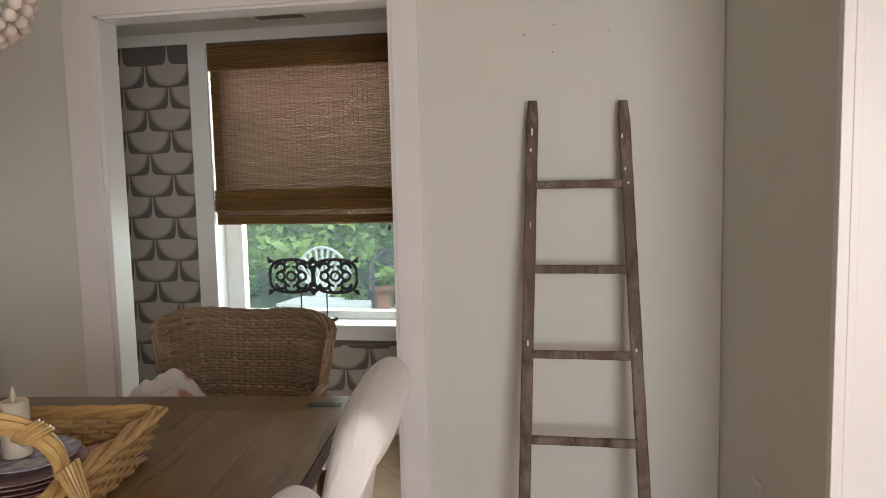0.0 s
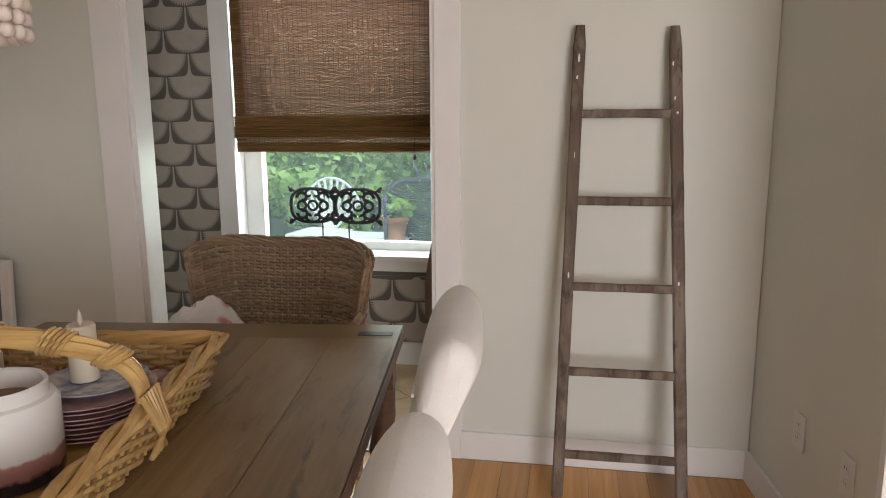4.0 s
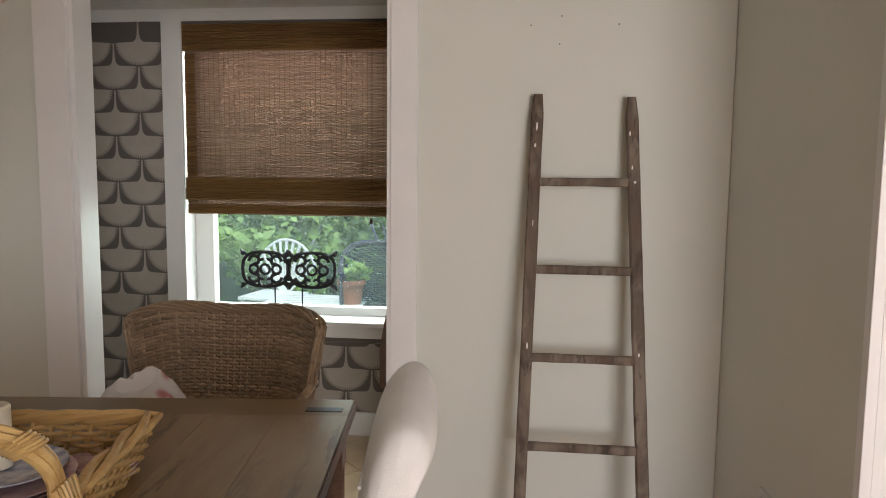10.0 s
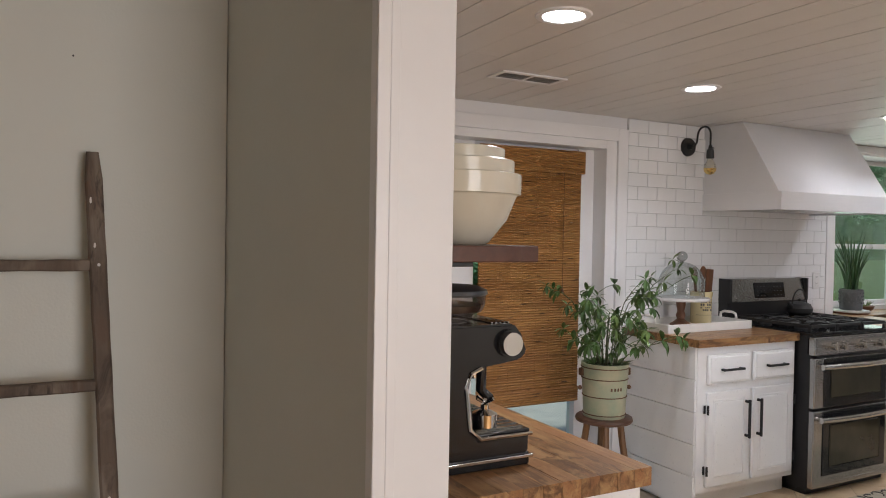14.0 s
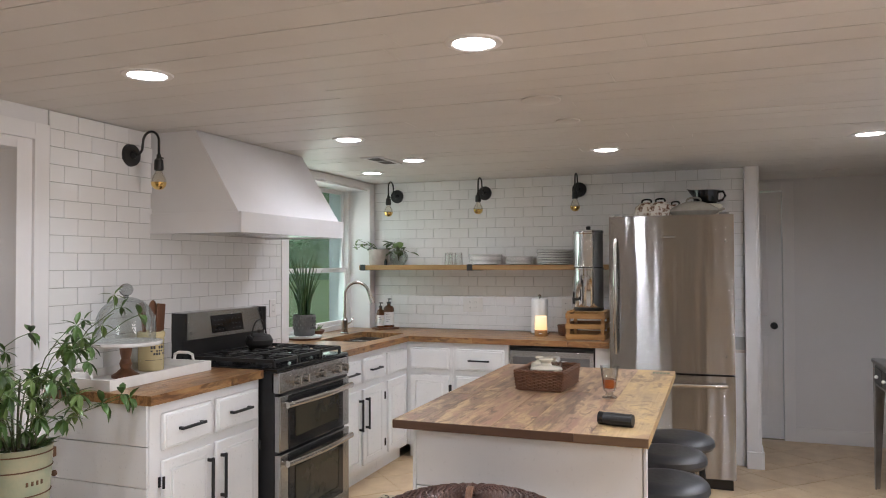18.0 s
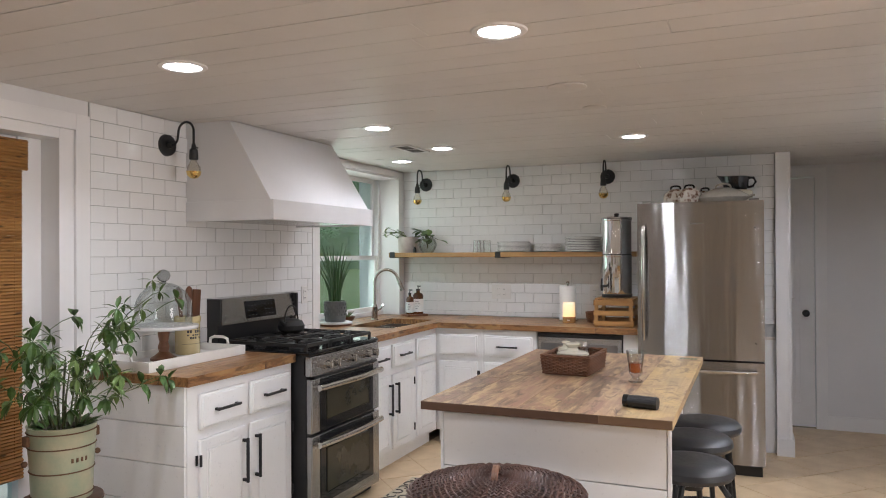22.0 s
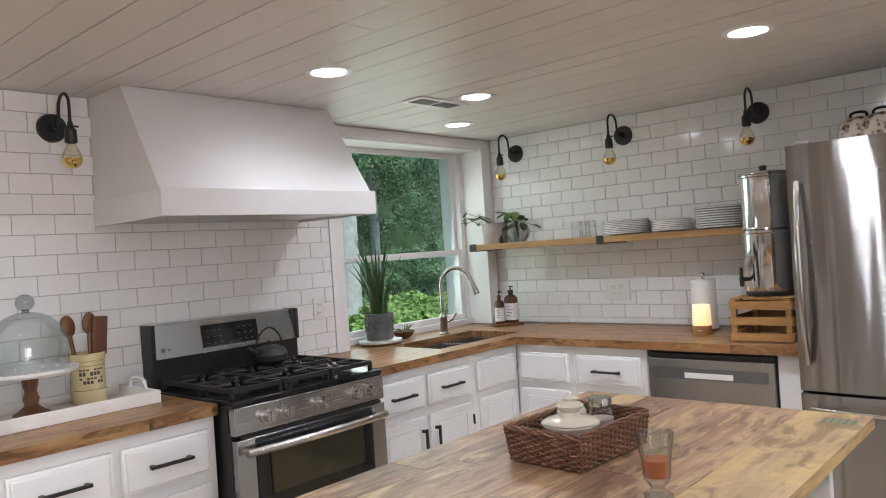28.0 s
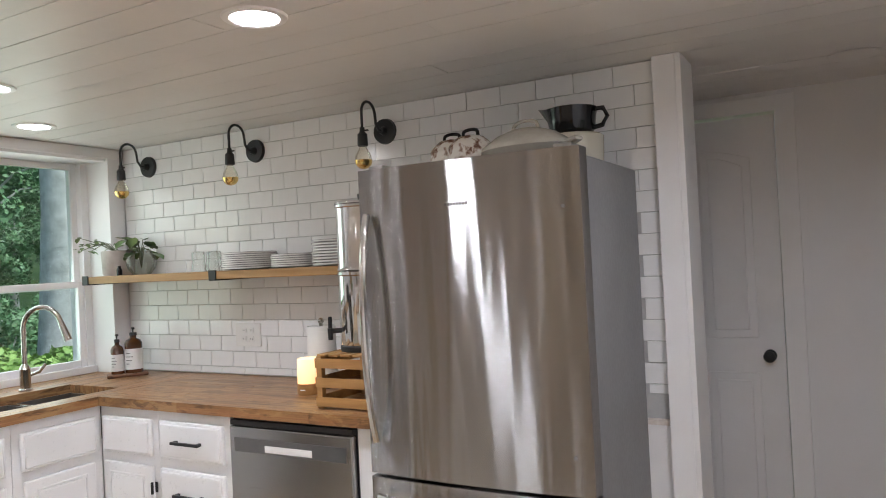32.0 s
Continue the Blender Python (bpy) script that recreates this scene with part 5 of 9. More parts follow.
part("faded_stamp", bm, mottled("faded_green_print", (0.12, 0.17, 0.12), (0.18, 0.22, 0.16), 0.8, 60), top, "faded green stamped letters")


# weaving: upright stakes and strands that pass in front of and behind them
def weave(bm, at, n, rows, r, seg=4, over=0.004, sub=2, first=0):
    """at(u, v, off): the place at share u round and v up, off metres outward."""
    for j in range(rows):
        v = (j + 0.5) / rows
        pts = []
        for k in range(n * sub + 1):
            u = k / (n * sub)
            ph = math.pi * (k / sub + j)
            pts.append(at(u, v, over * math.cos(ph)))
        tube(bm, pts, r, seg)


def basket_rect(parent, w, d, h, flare, mat, rows, stakes_w, stakes_d, r=0.0035, rim_r=0.007):
    def corner_path(v):
        f = 1 + flare * v
        return [(-w / 2 * f, -d / 2 * f), (w / 2 * f, -d / 2 * f), (w / 2 * f, d / 2 * f), (-w / 2 * f, d / 2 * f)]
    for side in range(4):
        n = stakes_w if side % 2 == 0 else stakes_d
        def at(u, v, off, side=side):
            c = corner_path(v)
            a, b = Vector(c[side]), Vector(c[(side + 1) % 4])
            p = a.lerp(b, u)
            nrm = Vector((0, -1)) if side == 0 else Vector((1, 0)) if side == 1 else Vector((0, 1)) if side == 2 else Vector((-1, 0))
            return (p.x + nrm.x * off, p.y + nrm.y * off, 0.004 + v * h)
        bm = bmesh.new()
        weave(bm, at, n, rows, r, 6, r * 1.25, 3)
        for k in range(n + 1):
            tube(bm, [at(k / n, 0, 0), at(k / n, 1, 0)], r * 0.9, 5)
        tagged(part("woven_side", bm, mat, parent), kind="stuff")
    bm = bmesh.new()
    for ph in (0, 2.1, 4.2):
        pts = []
        for side in range(4):
            c = corner_path(1.0)
            a, b = Vector(c[side]), Vector(c[(side + 1) % 4])
            m = 14
            for k in range(m):
                p = a.lerp(b, k / m)
                t = ph + (side * m + k) * 0.9
                pts.append((p.x + rim_r * math.cos(t), p.y + rim_r * math.cos(t) * 0.7, h + 0.006 + rim_r * 0.8 * math.sin(t)))
        tube(bm, pts, rim_r * 0.75, 6, closed=True)
    part("rim", bm, mat, parent)
    part_box("bottom", (-w / 2 + 0.004, -d / 2 + 0.004, 0.0, w / 2 - 0.004, d / 2 - 0.004, 0.006), mat, parent)


bk = thing("basket", "dark brown rectangular wicker basket on the island", "basket", m=pose(4.228, 2.132, 0.89, 0, 0, -3))
basket_rect(bk, 0.297, 0.207, 0.080, 0.07, WICKER_BROWN, 12, 16, 12, 0.0036, 0.006)
# what stands in it
def jar(m, r, h, lid_mat, label, name="glass_jar"):
    j = thing(name, label, "jar", "", m)
    bm = bmesh.new()
    lathe(bm, [(0, 0), (r, 0), (r, h * 0.78), (r * 0.8, h * 0.88), (r * 0.8, h * 0.92)], 22)
    part("body", bm, pane_glass("jar_glass", (0.93, 0.95, 0.94)), j)
    bm = bmesh.new()
    lathe(bm, [(0, 0.002), (r * 0.95, 0.002), (r * 0.95, h * 0.55), (0, h * 0.55)], 20)
    part("contents", bm, mottled("pale_contents", (0.50, 0.38, 0.33), (0.58, 0.46, 0.40), 0.8, 20), j)
    bm = bmesh.new()
    lathe(bm, [(0, h * 0.92 + 0.012), (r * 0.8, h * 0.92 + 0.012), (r * 0.86, h * 0.92 + 0.004), (r * 0.86, h * 0.84), (r * 0.8, h * 0.84)], 22)
    part("lid", bm, lid_mat, j)
    return j


jar(pose(4.325, 2.12, 0.897), 0.036, 0.115, CHROME, "glass jar with a silver lid in the basket")
bd = thing("butter_dish", "round cream butter dish with a knobbed lid", "dish", m=pose(4.195, 2.132, 0.897))
bm = bmesh.new()
lathe(bm, [(0, 0), (0.06, 0), (0.066, 0.06), (0.07, 0.068), (0.075, 0.075), (0.075, 0.079), (0, 0.081)], 28)
part("dish", bm, CREAM, bd)
bm = bmesh.new()
lathe(bm, [(0.072, 0.082), (0.06, 0.088), (0.028, 0.094), (0.022, 0.106), (0.032, 0.116), (0.036, 0.122), (0.03, 0.127), (0, 0.129)], 28)
part("lid", bm, CREAM, bd)
sp = thing("stoneware_pot", "small cream stoneware pot with a domed lid", "pot", m=pose(4.285, 2.185, 0.897))
bm = bmesh.new()
lathe(bm, [(0, 0), (0.036, 0), (0.041, 0.02), (0.041, 0.075), (0.037, 0.082), (0, 0.083)], 26)
part("pot", bm, CREAM, sp)
bm = bmesh.new()
lathe(bm, [(0.040, 0.083), (0.036, 0.092), (0.018, 0.099), (0.013, 0.108), (0.022, 0.118), (0.016, 0.124), (0, 0.126)], 26)
part("lid", bm, CREAM, sp)
# tea glass
gl = thing("tea_glass", "footed ribbed glass half full of amber tea", "glass", m=pose(4.03, 1.822, 0.8895))
bm = bmesh.new()
lathe(bm, [(0, 0.0), (0.031, 0.0), (0.032, 0.004), (0.018, 0.012), (0.014, 0.020), (0.024, 0.030), (0.029, 0.040), (0.0315, 0.075), (0.0405, 0.134), (0.0388, 0.134), (0.0298, 0.075), (0.027, 0.042), (0, 0.032)], 12)
part("tumbler", bm, pane_glass("tumbler_glass", (0.93, 0.95, 0.95)), gl)
bm = bmesh.new()
lathe(bm, [(0, 0.0335), (0.026, 0.043), (0.0288, 0.075), (0.0292, 0.079), (0, 0.079)], 12)
TEA = material("amber_tea", (0.80, 0.17, 0.02), 0.05)
TEA.node_tree.nodes["Principled BSDF"].inputs["Transmission Weight"].default_value = 0.55
part("tea", bm, TEA, gl)
# black hand grinder lying on the top
gr = thing("pepper_grinder", "black cylindrical grinder lying on the island", "grinder", m=pose(3.49, 1.725, 0.9115, 0, 0, -101) @ Matrix.Scale(0.80, 4))
bm = bmesh.new()
rod(bm, (-0.055, 0, 0), (0.075, 0, 0), 0.027, seg=22)
for k in range(10):
    a = 2 * math.pi * k / 10
    rod(bm, (-0.045, 0.0262 * math.cos(a), 0.0262 * math.sin(a)), (0.070, 0.0262 * math.cos(a), 0.0262 * math.sin(a)), 0.0022, seg=6)
part("barrel", bm, BLACK, gr)
bm = bmesh.new()
rod(bm, (-0.078, 0, 0), (-0.0555, 0, 0), 0.028, 0.028, seg=22)
part("cap", bm, BLACK_GLOSS, gr)


# stools with round vinyl seats
def bar_stool(m):
    s = thing("bar_stool", "round dark grey vinyl stool with black metal legs", "stool", "stools at the island", m)
    bm = bmesh.new()
    lathe(bm, [(0, 0.655), (0.10, 0.657), (0.150, 0.650), (0.166, 0.636), (0.169, 0.618), (0.160, 0.604), (0.14, 0.598), (0, 0.598)], 36)
    part("seat", bm, GREY_VINYL, s)
    for a in (45, 135, 225, 315):
        c, sn = math.cos(radians(a)), math.sin(radians(a))
        bm = bmesh.new()
        tube(bm, [(0.03 * c, 0.03 * sn, 0.585), (0.11 * c, 0.11 * sn, 0.59), (0.145 * c, 0.145 * sn, 0.55), (0.165 * c, 0.165 * sn, 0.40), (0.21 * c, 0.21 * sn, 0.008)], 0.012, 8)
        part("leg", bm, BLACK, s)
    bm = bmesh.new()
    tube(bm, [(0.178 * math.cos(radians(a)), 0.178 * math.sin(radians(a)), 0.25) for a in range(0, 360, 15)], 0.008, 6, closed=True)
    part("foot_ring", bm, BLACK, s)
    bm = bmesh.new()
    rod(bm, (0, 0, 0.56), (0, 0, 0.60), 0.05, 0.06, 18)
    part("swivel", bm, BLACK, s)
    return s


STOOL = Matrix.Diagonal((0.96, 0.96, 1.03, 1))
first = bar_stool(pose(4.39, 1.565, 0) @ STOOL)
copy_thing(first, pose(4.0, 1.585, 0, 0, 0, 20) @ STOOL)
copy_thing(first, pose(3.60, 1.57, 0, 0, 0, 35) @ STOOL)

# tall hamper with a domed lid
hp = thing("wicker_hamper", "round dark wicker hamper with a domed lid", "hamper", m=pose(3.075, 2.13, 0))
bm = bmesh.new()
def side(u, v, off):
    a = 2 * math.pi * u
    r = 0.205 + 0.062 * v + off
    return (r * math.cos(a), r * math.sin(a), 0.01 + 0.655 * v)
weave(bm, side, 40, 46, 0.0065, 4, 0.005)
for k in range(40):
    tube(bm, [side(k / 40, 0, 0), side(k / 40, 1, 0)], 0.005, 5)
part("woven_body", bm, WICKER_DARK, hp)
bm = bmesh.new()
lathe(bm, [(0, 0.004), (0.2, 0.004), (0.255, 0.66), (0.0, 0.66)], 32)
part("lining", bm, WICKER_DARK, hp)
bm = bmesh.new()
def dome(r):
    return 0.668 + 0.052 * (1 - (r / 0.287) ** 2)
for k in range(44):
    a = 2 * math.pi * k / 44
    tube(bm, [((0.02 + 0.265 * t / 5) * math.cos(a), (0.02 + 0.265 * t / 5) * math.sin(a), dome(0.02 + 0.265 * t / 5)) for t in range(6)], 0.0045, 5)
for j in range(26):
    r = 0.03 + 0.0099 * j
    m = 44
    tube(bm, [(r * math.cos(2 * math.pi * k / m), r * math.sin(2 * math.pi * k / m), dome(r) + 0.0068 * (1 if (k + j) % 2 else -1)) for k in range(m)], 0.0042, 5, closed=True)
for ph in (0, 2.1, 4.2):
    tube(bm, [((0.284 + 0.007 * math.cos(ph + k * 0.9)) * math.cos(2 * math.pi * k / 70), (0.284 + 0.007 * math.cos(ph + k * 0.9)) * math.sin(2 * math.pi * k / 70), 0.666 + 0.007 * math.sin(ph + k * 0.9)) for k in range(70)], 0.006, 5, closed=True)
lid = part("lid", bm, WICKER_DARK, hp)
bm = bmesh.new()
for o in (-0.007, 0, 0.007):
    tube(bm, [(0.055 * math.cos(radians(a)), o + 0.012 * math.cos(radians(a)), 0.705 + 0.042 * math.sin(radians(a))) for a in range(0, 181, 15)], 0.005, 6)
part("lid_handle", bm, WICKER_BROWN, lid)

# rug under the stove's front
RUG = mottled("cream_rug_pile", (0.42, 0.37, 0.28), (0.50, 0.45, 0.35), 0.95, 25, 0.6, fine=300)
rg = thing("rug", "cream rug with a dark looped pattern", "rug", m=pose(4.45, 3.02, 0.002))
part("pile", boxes((-0.62, -0.36, 0, 0.62, 0.36, 0.008), bev=0.003), RUG, rg)
bm = bmesh.new()
rng = random.Random(5)
for i in range(15):
    for j in range(9):
        x, y = -0.57 + 0.081 * i, -0.32 + 0.08 * j
        r = 0.026 + 0.006 * ((i + j) % 2)
        a0 = rng.uniform(0, 360)
        tube(bm, arc((x, y, 0.0085), r, a0, a0 + 250, 9, "xy"), 0.0045, 4)
part("pattern", bm, mottled("dark_rug_yarn", (0.05, 0.045, 0.04), (0.08, 0.07, 0.06), 0.95, 40, 0.3), rg)

# tray with cake stand and crock
tr = thing("serving_tray", "white painted wooden tray with bent handles", "tray", m=pose(3.62, 3.99, 0.9205, 0, 0, 1))
bm = boxes((-0.33, -0.155, 0, 0.33, 0.155, 0.012), (-0.33, -0.167, 0, 0.33, -0.155, 0.048), (-0.33, 0.155, 0, 0.33, 0.167, 0.048), (-0.342, -0.167, 0, -0.33, 0.167, 0.048), (0.33, -0.167, 0, 0.342, 0.167, 0.048), bev=0.002)
part("tray_body", bm, TRAY_PAINT, tr)
for x in (-0.335, 0.335):
    bm = bmesh.new()
    tube(bm, [(x, -0.06, 0.045), (x, -0.055, 0.075), (x, -0.03, 0.085), (x, 0.03, 0.085), (x, 0.055, 0.075), (x, 0.06, 0.045)], 0.008, 8)
    part("handle", bm, TRAY_PAINT, tr)
cs = thing("cake_stand", "marble topped cake stand with turned wooden foot", "cake stand", m=pose(3.565, 4.005, 0.9335) @ Matrix.Diagonal((1, 1, 1.17, 1)))
bm = bmesh.new()
lathe(bm, [(0, 0), (0.062, 0), (0.062, 0.010), (0.045, 0.018), (0.022, 0.035), (0.028, 0.055), (0.020, 0.075), (0.026, 0.10), (0.03, 0.128), (0, 0.128)], 24)
part("foot", bm, TURNED_WOOD, cs)
bm = bmesh.new()
lathe(bm, [(0, 0.128), (0.160, 0.130), (0.165, 0.136), (0.163, 0.145), (0, 0.146)], 40)
part("plate", bm, MARBLE, cs)
cl = thing("glass_cloche", "clear glass dome with a ball knob on the cake stand", "cloche", m=pose(3.565, 4.005, 0.9335 + 0.171) @ Matrix.Diagonal((1, 1, 1.06, 1)))
bm = bmesh.new()
prof = [(0.133, 0.0), (0.134, 0.05)] + [(0.134 * math.cos(radians(a)), 0.07 + 0.125 * math.sin(radians(a))) for a in range(0, 86, 7)]
lathe(bm, prof, 36)
part("dome", bm, pane_glass("cloche_glass", (0.9, 0.93, 0.93)), cl)
bm = bmesh.new()
ball(bm, (0, 0, 0.226), 0.032, 18, 12, (1, 1, 0.9))
rod(bm, (0, 0, 0.19), (0, 0, 0.205), 0.012, seg=12)
part("knob", bm, glassy("knob_glass", (0.55, 0.58, 0.58)), cl)
ck = thing("utensil_crock", "yellow stoneware crock with printed label", "crock", m=pose(3.79, 4.06, 0.9335) @ Matrix.Diagonal((0.94, 0.94, 1.2, 1)))
bm = bmesh.new()
lathe(bm, [(0, 0), (0.062, 0), (0.066, 0.006), (0.066, 0.135), (0.070, 0.14), (0.071, 0.158), (0.066, 0.162), (0.060, 0.158), (0.060, 0.02), (0, 0.02)], 30)
part("pot", bm, CROCK, ck)
bm = bmesh.new()
for z, h in ((0.045, 0.0015), (0.122, 0.0015)):
    for k in range(9):
        a = radians(-165 + 15 * k)
        b = radians(-165 + 15 * (k + 1))
        vs = [bm.verts.new((0.0668 * math.cos(t), 0.0668 * math.sin(t), zz)) for t, zz in ((a, z), (b, z), (b, z + h), (a, z + h))]
        bm.faces.new(vs)
for j, (z, h) in enumerate(((0.066, 0.010), (0.080, 0.006), (0.092, 0.012), (0.108, 0.005))):
    for k in range(7):
        if (k * 3 + j) % 4 == 0:
            continue
        a, b = radians(-140 + 12 * k), radians(-140 + 12 * k + 9)
        vs = [bm.verts.new((0.0668 * math.cos(t), 0.0668 * math.sin(t), zz)) for t, zz in ((a, z), (b, z), (b, z + h), (a, z + h))]
        bm.faces.new(vs)
part("printed_label", bm, INK, ck, "dark printed bars of a label")
for x, y, lean, kind in ((-0.02, 0.0, -9, "spoon"), (0.012, 0.01, 2, "spoon"), (0.03, -0.012, 5, "spatula")):
    u = thing("wooden_utensil", "dark wooden cooking spoon standing in the crock" if kind == "spoon" else "dark wooden spatula standing in the crock", "utensil", "utensils in the crock", pose(3.79 + x, 4.06 + y, 0.960, 0, lean, 0) @ Matrix.Scale(1.3, 4))
    bm = bmesh.new()
    if kind == "spoon":
        rod(bm, (0, 0, 0), (0, 0, 0.19), 0.006, 0.007, 8)
        ball(bm, (0, 0, 0.215), 0.024, 14, 10, (0.9, 0.35, 1.4))
    else:
        box(bm, -0.008, -0.004, 0, 0.008, 0.004, 0.12)
        box(bm, -0.022, -0.004, 0.12, 0.022, 0.004, 0.235, bev=0.003)
    part("blade" if kind == "spatula" else "bowl_and_stem", bm, TURNED_WOOD, u)

# window side: marble round, snake plant, small bowl
mr = thing("marble_board", "round white marble board on the worktop", "board", m=pose(5.47, 4.195, 0.9205))
bm = bmesh.new()
lathe(bm, [(0, 0), (0.118, 0), (0.12, 0.003), (0.12, 0.012), (0, 0.012)], 36)
part("wood_base", bm, TURNED_WOOD, mr)
bm = bmesh.new()
lathe(bm, [(0, 0.0125), (0.125, 0.0125), (0.127, 0.016), (0.125, 0.026), (0, 0.027)], 36)
part("slab", bm, MARBLE, mr)
pp = thing("potted_plant", "spiky green snake plant in a grey concrete pot", "plant", m=pose(5.47, 4.195, 0.948))
bm = bmesh.new()
lathe(bm, [(0, 0), (0.07, 0), (0.076, 0.008), (0.081, 0.15), (0.073, 0.152), (0.070, 0.13), (0, 0.13)], 32)
pot = part("pot", bm, CONCRETE, pp)
bm = bmesh.new()
for j in range(4):
    for k in range(16):
        a = 2 * math.pi * (k + 0.5 * (j % 2)) / 16
        ball(bm, (0.0805 * math.cos(a), 0.0805 * math.sin(a), 0.055 + 0.024 * j), 0.009, 6, 4, (0.6, 0.6, 1))
part("relief", bm, CONCRETE, pot)
bm = bmesh.new()
rod(bm, (0, 0, 0.125), (0, 0, 0.134), 0.070, seg=24)
part("soil", bm, SOIL, pp)
SNAKE = mottled("snake_plant_leaf", (0.018, 0.06, 0.018), (0.05, 0.11, 0.035), 0.35, 60, 0.05)
rng = random.Random(14)
for k in range(34):
    bm = bmesh.new()
    a, lean, h = rng.uniform(0, 2 * math.pi), rng.uniform(0.02, 0.16), rng.uniform(0.22, 0.47)
    b = rng.uniform(0.0, 0.045)
    tube(bm, [(b * math.cos(a) + lean * math.cos(a) * t * t, b * math.sin(a) + lean * math.sin(a) * t * t, 0.12 + h * t) for t in (0, 0.3, 0.6, 0.85, 1)], 0.0105, 6, taper=0.12)
    part("leaf", bm, SNAKE, pp)
bw = thing("small_bowl", "small brown wooden bowl with a succulent", "bowl", m=pose(5.70, 4.235, 0.9205))
bm = bmesh.new()
lathe(bm, [(0, 0), (0.03, 0), (0.055, 0.02), (0.068, 0.045), (0.064, 0.046), (0.05, 0.022), (0, 0.012)], 24)
part("bowl", bm, TURNED_WOOD, bw)
for k in range(22):
    bm = bmesh.new()
    a, l = rng.uniform(0, 6.28), rng.uniform(0.03, 0.07)
    tube(bm, [(0, 0, 0.02), (l * 0.5 * math.cos(a), l * 0.5 * math.sin(a), 0.055), (l * math.cos(a), l * math.sin(a), 0.045 + rng.uniform(0, 0.04))], 0.004, 5, taper=0.3)
    part("leaf", bm, LEAF_PALE, bw)

# soap on a tray
stray = solid("soap_tray", boxes((-0.10, -0.058, 0, 0.10, 0.058, 0.016), bev=0.005), TURNED_WOOD, "dark wooden soap tray in the corner", "tray", pose(6.40, 3.985, 0.9205, 0, 0, -35))
for x, y, r, h, m in ((-0.046, 0.0, 0.032, 0.125, BLACK_GLOSS), (0.034, 0.0, 0.044, 0.155, AMBER)):
    p = pose(6.40, 3.985, 0.937, 0, 0, -35) @ pose(x, y, 0)
    b = thing("soap_bottle", "amber pump bottle with a white label" if m is AMBER else "small dark pump bottle with a white label", "bottle", "soap bottles", p)
    bm = bmesh.new()
    lathe(bm, [(0, 0), (r, 0), (r, h), (r * 0.8, h + 0.016), (r * 0.36, h + 0.026), (r * 0.36, h + 0.04), (0, h + 0.04)], 24)
    body = part("bottle", bm, mottled("dark_amber", (0.06, 0.02, 0.006), (0.09, 0.03, 0.01), 0.12, 8), b)
    bm = bmesh.new()
    for k in range(14):
        a, c = radians(-190 + 14 * k), radians(-190 + 14 * (k + 1))
        vs = [bm.verts.new(((r + 0.0006) * math.cos(t), (r + 0.0006) * math.sin(t), z)) for t, z in ((a, h * 0.12), (c, h * 0.12), (c, h * 0.82), (a, h * 0.82))]
        bm.faces.new(vs)
    part("label", bm, PAPER, body)
    bm = bmesh.new()
    for j, ww in enumerate((4, 6, 5, 3)):
        for k in range(ww):
            a = radians(-150 + 9 * k)
            c = a + radians(7)
            z = h * (0.66 - 0.12 * j)
            vs = [bm.verts.new(((r + 0.0012) * math.cos(t), (r + 0.0012) * math.sin(t), zz)) for t, zz in ((a, z), (c, z), (c, z + 0.004), (a, z + 0.004))]
            bm.faces.new(vs)
    part("label_print", bm, INK, body)
    bm = bmesh.new()
    rod(bm, (0, 0, h + 0.04), (0, 0, h + 0.055), r * 0.42, seg=16)
    rod(bm, (0, 0, h + 0.055), (0, 0, h + 0.075), 0.004, seg=8)
    box(bm, -0.008, -0.034, h + 0.074, 0.008, 0.01, h + 0.083, bev=0.003)
    part("pump", bm, BLACK, b)

# shelf things: bowl planter, vase with cuttings, glasses, plate stacks
SZ = 1.4535
def shelf_pose(y, x=6.43):
    return pose(x, y, SZ)
b = thing("planter", "pale mottled pot with a trailing plant", "plant", m=shelf_pose(4.06) @ Matrix.Scale(1.25, 4))
bm = bmesh.new()
lathe(bm, [(0, 0), (0.058, 0), (0.064, 0.01), (0.068, 0.105), (0.062, 0.106), (0.058, 0.09), (0, 0.09)], 28)
part("pot", bm, mottled("blush_pottery", (0.36, 0.31, 0.28), (0.56, 0.50, 0.46), 0.5, 12, 0.1), b)
def leaf(bm, p, d, l, w, fold=0.15):
    """One pointed leaf blade from p along d."""
    d = Vector(d).normalized()
    s = d.cross(Vector((0, 0, 1)))
    if s.length < 0.1:
        s = Vector((1, 0, 0))
    s.normalize()
    n = s.cross(d)
    p = Vector(p)
    mid = [bm.verts.new(p + d * l * t - n * fold * l * t * t) for t in (0, 0.35, 0.7, 1)]
    lf = [bm.verts.new(p + d * l * t + s * w * k - n * (fold * l * t * t - 0.12 * w)) for t, k in ((0.35, 0.46), (0.7, 0.44))]
    rt = [bm.verts.new(p + d * l * t - s * w * k - n * (fold * l * t * t - 0.12 * w)) for t, k in ((0.35, 0.46), (0.7, 0.44))]
    for f in ((mid[0], lf[0], mid[1]), (mid[1], lf[0], lf[1], mid[2]), (mid[2], lf[1], mid[3]), (mid[0], mid[1], rt[0]), (mid[1], mid[2], rt[1], rt[0]), (mid[2], mid[3], rt[1])):
        bm.faces.new(f)
rng = random.Random(31)
